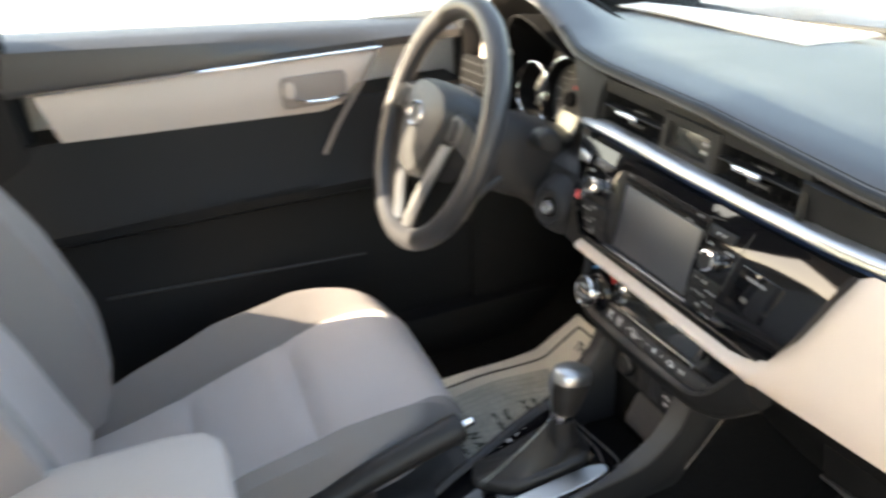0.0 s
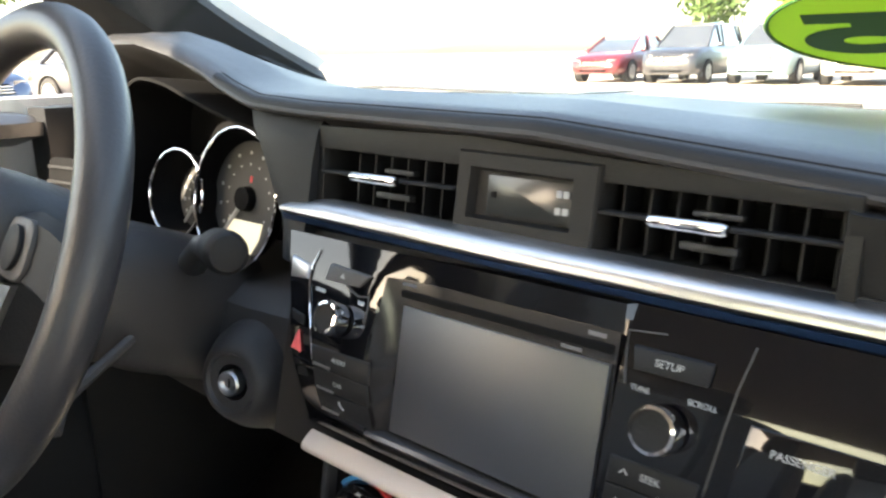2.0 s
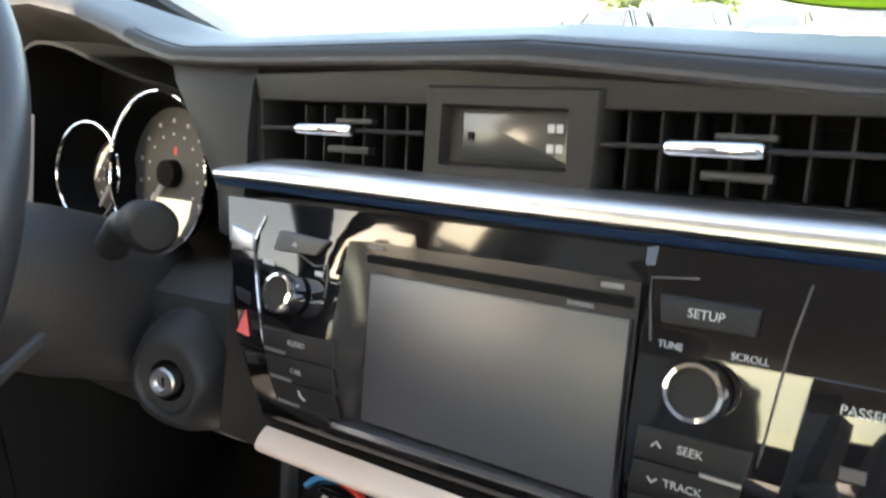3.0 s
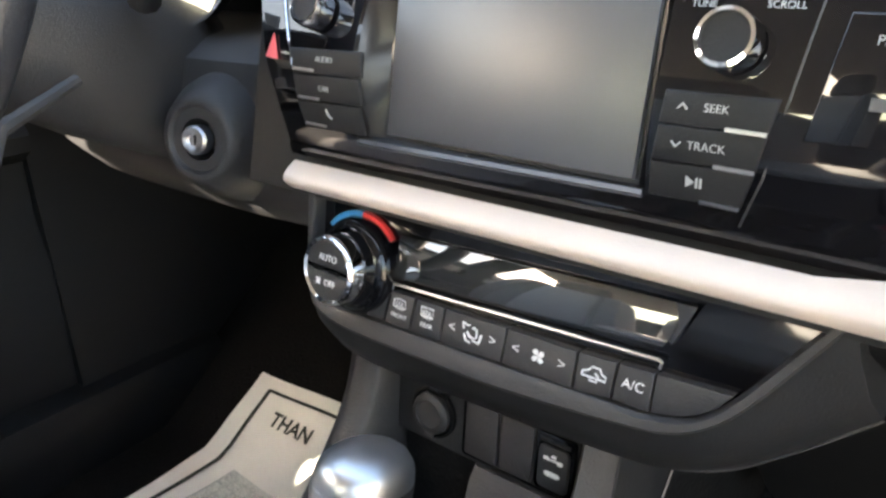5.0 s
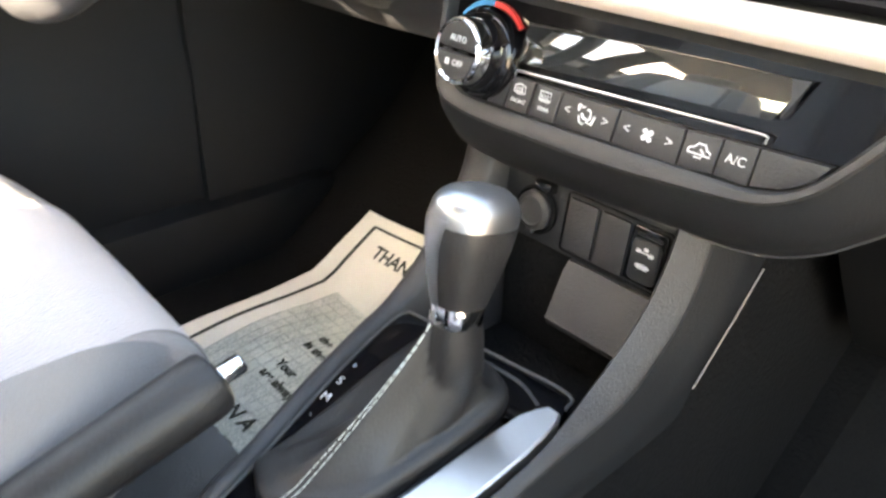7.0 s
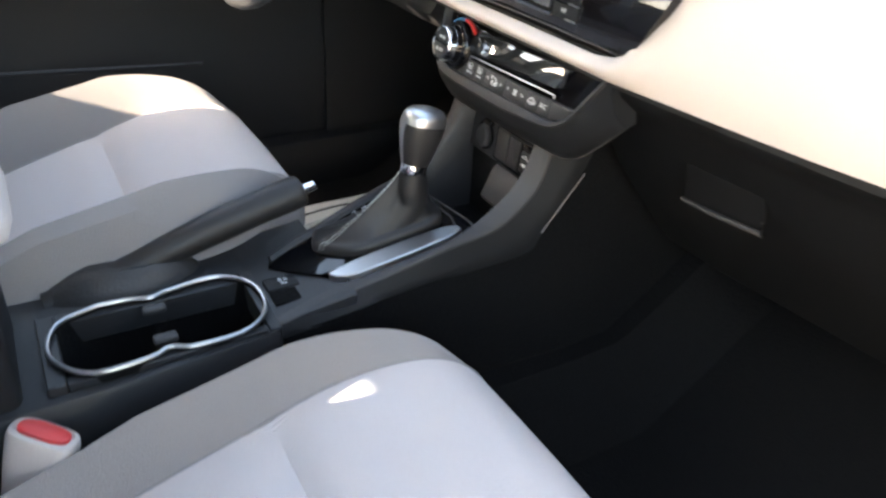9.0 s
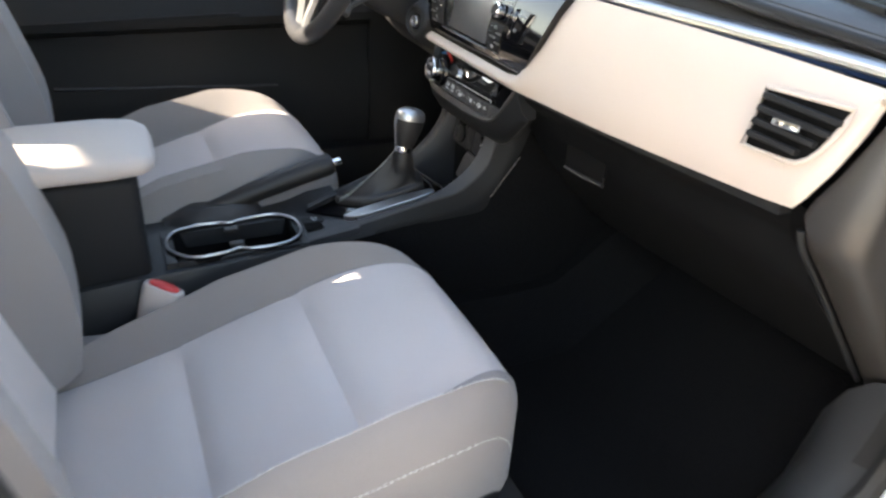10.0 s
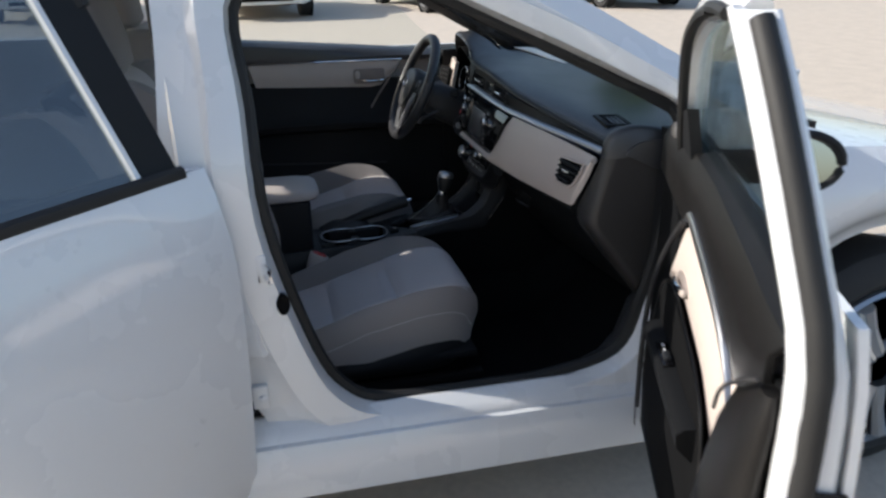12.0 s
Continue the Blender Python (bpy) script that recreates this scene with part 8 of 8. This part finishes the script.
def parked_car(m, paint, label, tall=0.0):
    """A parked car, nose along local +y; tall raises the cabin and squares the tail for a sport utility shape."""
    c = thing("parked_car", m.translation, label, "car", "parked cars")

    def w(x, y, z):
        return tuple(m @ Vector((x, y, z)))
    t = tall
    # lower body: section widths, sill and shoulder heights along the length
    stations = [(-2.22, 0.74, 0.40, 0.80 + 0.15 * t), (-2.15, 0.84, 0.28, 0.92 + 0.1 * t), (-1.75, 0.88, 0.24, 0.95 + 0.1 * t), (-1.0, 0.90, 0.22, 0.95 + 0.1 * t), (0.0, 0.905, 0.22, 0.95 + 0.1 * t), (0.85, 0.90, 0.22, 0.95 + 0.1 * t), (1.15, 0.89, 0.23, 0.93 + 0.12 * t), (1.7, 0.87, 0.25, 0.86 + 0.14 * t), (2.05, 0.83, 0.26, 0.78 + 0.14 * t), (2.20, 0.76, 0.28, 0.66 + 0.14 * t), (2.28, 0.62, 0.34, 0.54 + 0.1 * t)]
    rings = []
    for y, hw, z0, z1 in stations:
        h = z1 - z0
        rings.append([w(a * hw, y, z) for a, z in ((-0.86, z0), (-0.97, z0 + 0.10), (-1.0, z0 + 0.45 * h), (-0.985, z0 + 0.75 * h), (-0.93, z1 - 0.05), (-0.80, z1), (-0.3, z1 + 0.015), (0.3, z1 + 0.015), (0.80, z1), (0.93, z1 - 0.05), (0.985, z0 + 0.75 * h), (1.0, z0 + 0.45 * h), (0.97, z0 + 0.10), (0.86, z0))])
    body = part("body", loft(rings), paint, c, sharp=50)
    # glasshouse, roof and pillars
    zr = 1.44 + 0.26 * t
    yb, yt = -1.70 - 0.35 * t, -1.05 - 0.85 * t
    base = 0.93 + 0.1 * t
    cab = [(yb, 0.76, base, 0.70), (yt, 0.74, zr - 0.04, 0.60), (-0.35, 0.74, zr, 0.60), (0.25, 0.75, zr - 0.05, 0.60), (1.12, 0.78, base, 0.72)]
    rows = [[w(-wb, y, base - 0.03), w(-wb + (wb - wt) * (z - base) / 0.5, y, z), w(wb - (wb - wt) * (z - base) / 0.5, y, z), w(wb, y, base - 0.03)] for y, wb, z, wt in cab]
    part("glasshouse", loft(rows), CARGLASS, c, "car windows", sharp=30)
    part("roof", loft([[w(-0.60, y, z), w(-0.54, y, z + 0.035), w(0.54, y, z + 0.035), w(0.60, y, z)] for y, z in ((yt, zr - 0.045), (-0.35, zr - 0.005), (0.25, zr - 0.055))]), paint, c)
    for sx in (-1, 1):
        for q in ([(0.78 * sx, 1.14, base), (0.62 * sx, 0.25, zr - 0.04)], [(0.78 * sx, -0.25, base), (0.62 * sx, -0.28, zr - 0.01)], [(0.78 * sx, yb, base), (0.62 * sx, yt, zr - 0.04)]):
            part("pillar", tube([w(*q[0]), w(*[(u + v) / 2 for u, v in zip(*q)]), w(*q[1])], 0.038, 6), paint, c)
        part("wing_mirror", loft([[w(sx * (0.93 + 0.10 * k), 0.80 + 0.05 * math.cos(a), base + 0.06 + 0.06 * math.sin(a)) for a in np.linspace(0, 2 * math.pi, 10, endpoint=False)] for k in (0, 0.5, 1.2)]), paint, c)
        part("headlight", loft([[w(sx * a, 2.10 + b, z + 0.12 * t) for a, b in ((0.46, 0.13), (0.70, 0.05), (0.81, -0.12), (0.46, 0.0))] for z in (0.58, 0.64, 0.70)]), CHROME, c)
        for y in (-1.35, 1.38):
            hub = m @ Matrix.Translation((sx * 0.80, y, 0.33)) @ pose(0, 0, 0, 0, 90 * sx, 0)
            part("wheel_arch", turned([(0.37, 0.085), (0.37, 0.112), (0.34, 0.112), (0.34, 0.085)], hub, 28), BLACK, c)
            wh = part("wheel", turned([(0.21, 0.09), (0.24, 0.118), (0.30, 0.114), (0.33, 0.08), (0.33, -0.10), (0.2, -0.12)], hub, 28), TYRE, c)
            part("rim", turned([(0.22, 0.118), (0.20, 0.095), (0.17, 0.100), (0.06, 0.105), (0.0, 0.108)], hub, 20), ALLOY, wh)
    g = part("grille", loft([[w(a * (0.44 - 0.03 * k), 2.19 + d, z + 0.12 * t) for a in (-1, 1)] + [w(a * (0.44 - 0.03 * k), 2.285 + d, z + 0.12 * t) for a in (1, -1)] for k, (z, d) in enumerate(((0.50, 0.012), (0.58, 0.0), (0.66, -0.05)))]), BLACK, c)
    for k in range(3):
        part("grille_bar", box(-0.42, 0.42, 2.27, 2.30 - 0.012 * k, 0.525 + 0.045 * k + 0.12 * t, 0.537 + 0.045 * k + 0.12 * t, 0.003, m=m), CHROME, g)
    part("bumper", loft([[w(a, y, z) for a, y in ((-0.80, 2.06), (-0.62, 2.25), (0.0, 2.315), (0.62, 2.25), (0.80, 2.06), (0.5, 2.0), (-0.5, 2.0))] for z in (0.30, 0.34, 0.44, 0.48)]), paint, body)
    part("intake", box(-0.45, 0.45, 2.24, 2.322, 0.335, 0.395, 0.01, m=m), BLACK, body)


paints = [PAINT, material("silver_paint", (0.5, 0.51, 0.52), 0.3, metal=0.5, coat=1.0), material("blue_paint", (0.025, 0.045, 0.10), 0.3, coat=1.0),
          material("red_paint", (0.13, 0.012, 0.016), 0.3, coat=1.0), material("dark_paint", (0.03, 0.03, 0.035), 0.3, coat=1.0), material("pale_gold_paint", (0.50, 0.46, 0.40), 0.3, metal=0.3, coat=1.0), material("pale_teal_paint", (0.22, 0.33, 0.36), 0.3, metal=0.3, coat=1.0)]
names = ["white", "silver", "blue", "red", "dark grey", "pale gold", "pale teal"]
rnd = random.Random(4)
# row across the lot on the driver's side, facing this car
for i, (x, y, k, rz) in enumerate(((-15.2, -4.6, 0, -82), (-14.6, -0.6, 0, -84), (-14.6, 3.3, 2, -80), (-14.5, 7.0, 4, -80))):
    parked_car(Matrix.Translation((x, y, 0)) @ pose(0, 0, 0, 0, 0, rz), paints[k], f"parked {names[k]} car across the lot")
# row ahead
for i in range(10):
    k = (3, 4, 6, 5, 1, 0, 2, 5, 1, 4)[i]
    parked_car(Matrix.Translation((-12.4 + 2.45 * i, 23.0 + rnd.uniform(-0.3, 0.3), 0)) @ pose(0, 0, 0, 0, 0, 184), paints[k], f"parked {names[k]} car in the far row", tall=(0.0, 1.0)[i % 3 > 0])


def tree(x, y, h, seed):
    r = random.Random(seed)
    t = thing("tree", (x, y, 0), "leafy green tree at the edge of the lot", "tree", "trees")
    trunk = tube([(x, y, 0), (x + 0.1, y, h * 0.3), (x + 0.2, y + 0.1, h * 0.6)], [0.22, 0.16, 0.08], 8)
    for k in range(5):
        a = r.uniform(0, 6.28)
        tube([(x + 0.12, y, h * 0.35 + 0.05 * h * k), (x + math.cos(a) * h * 0.22, y + math.sin(a) * h * 0.22, h * 0.55 + 0.06 * h * k)], [0.07, 0.02], 6, bm=trunk)
    part("trunk", trunk, BARK, t)
    n = 1500
    vs, fs = [], []
    for k in range(n):
        d = Vector((r.gauss(0, 1), r.gauss(0, 1), r.gauss(0, 0.75)))
        d = d.normalized() * (r.random() ** 0.4) * h * 0.32
        d *= 0.75 + 0.45 * noise.noise(d.normalized() * 2 + Vector((seed, 0, 0)))
        c = Vector((x + 0.15, y, h * 0.5)) + d
        a, b = Vector((r.gauss(0, 1), r.gauss(0, 1), r.gauss(0, 1))).normalized() * 0.2, Vector((r.gauss(0, 1), r.gauss(0, 1), r.gauss(0, 1))).normalized() * 0.13
        i = len(vs)
        vs += [tuple(c - a), tuple(c + b), tuple(c + a), tuple(c - b)]
        fs.append((i, i + 1, i + 2, i + 3))
    me = bpy.data.meshes.new("crown")
    me.from_pydata(vs, [], fs)
    me.materials.append(FOLIAGE)
    ob = new("crown", me)
    ob.parent = t
    ob.matrix_parent_inverse = Matrix.Translation((x, y, 0)).inverted()


for i, (x, y, h) in enumerate(((-17, 40, 7), (-12.5, 42, 6.5), (0, 49, 6), (6, 47, 6), (13, 48, 5.5), (-44, 20, 8), (-40, 12, 9), (-36, 4, 7))):
    tree(x, y, h, i + 3)
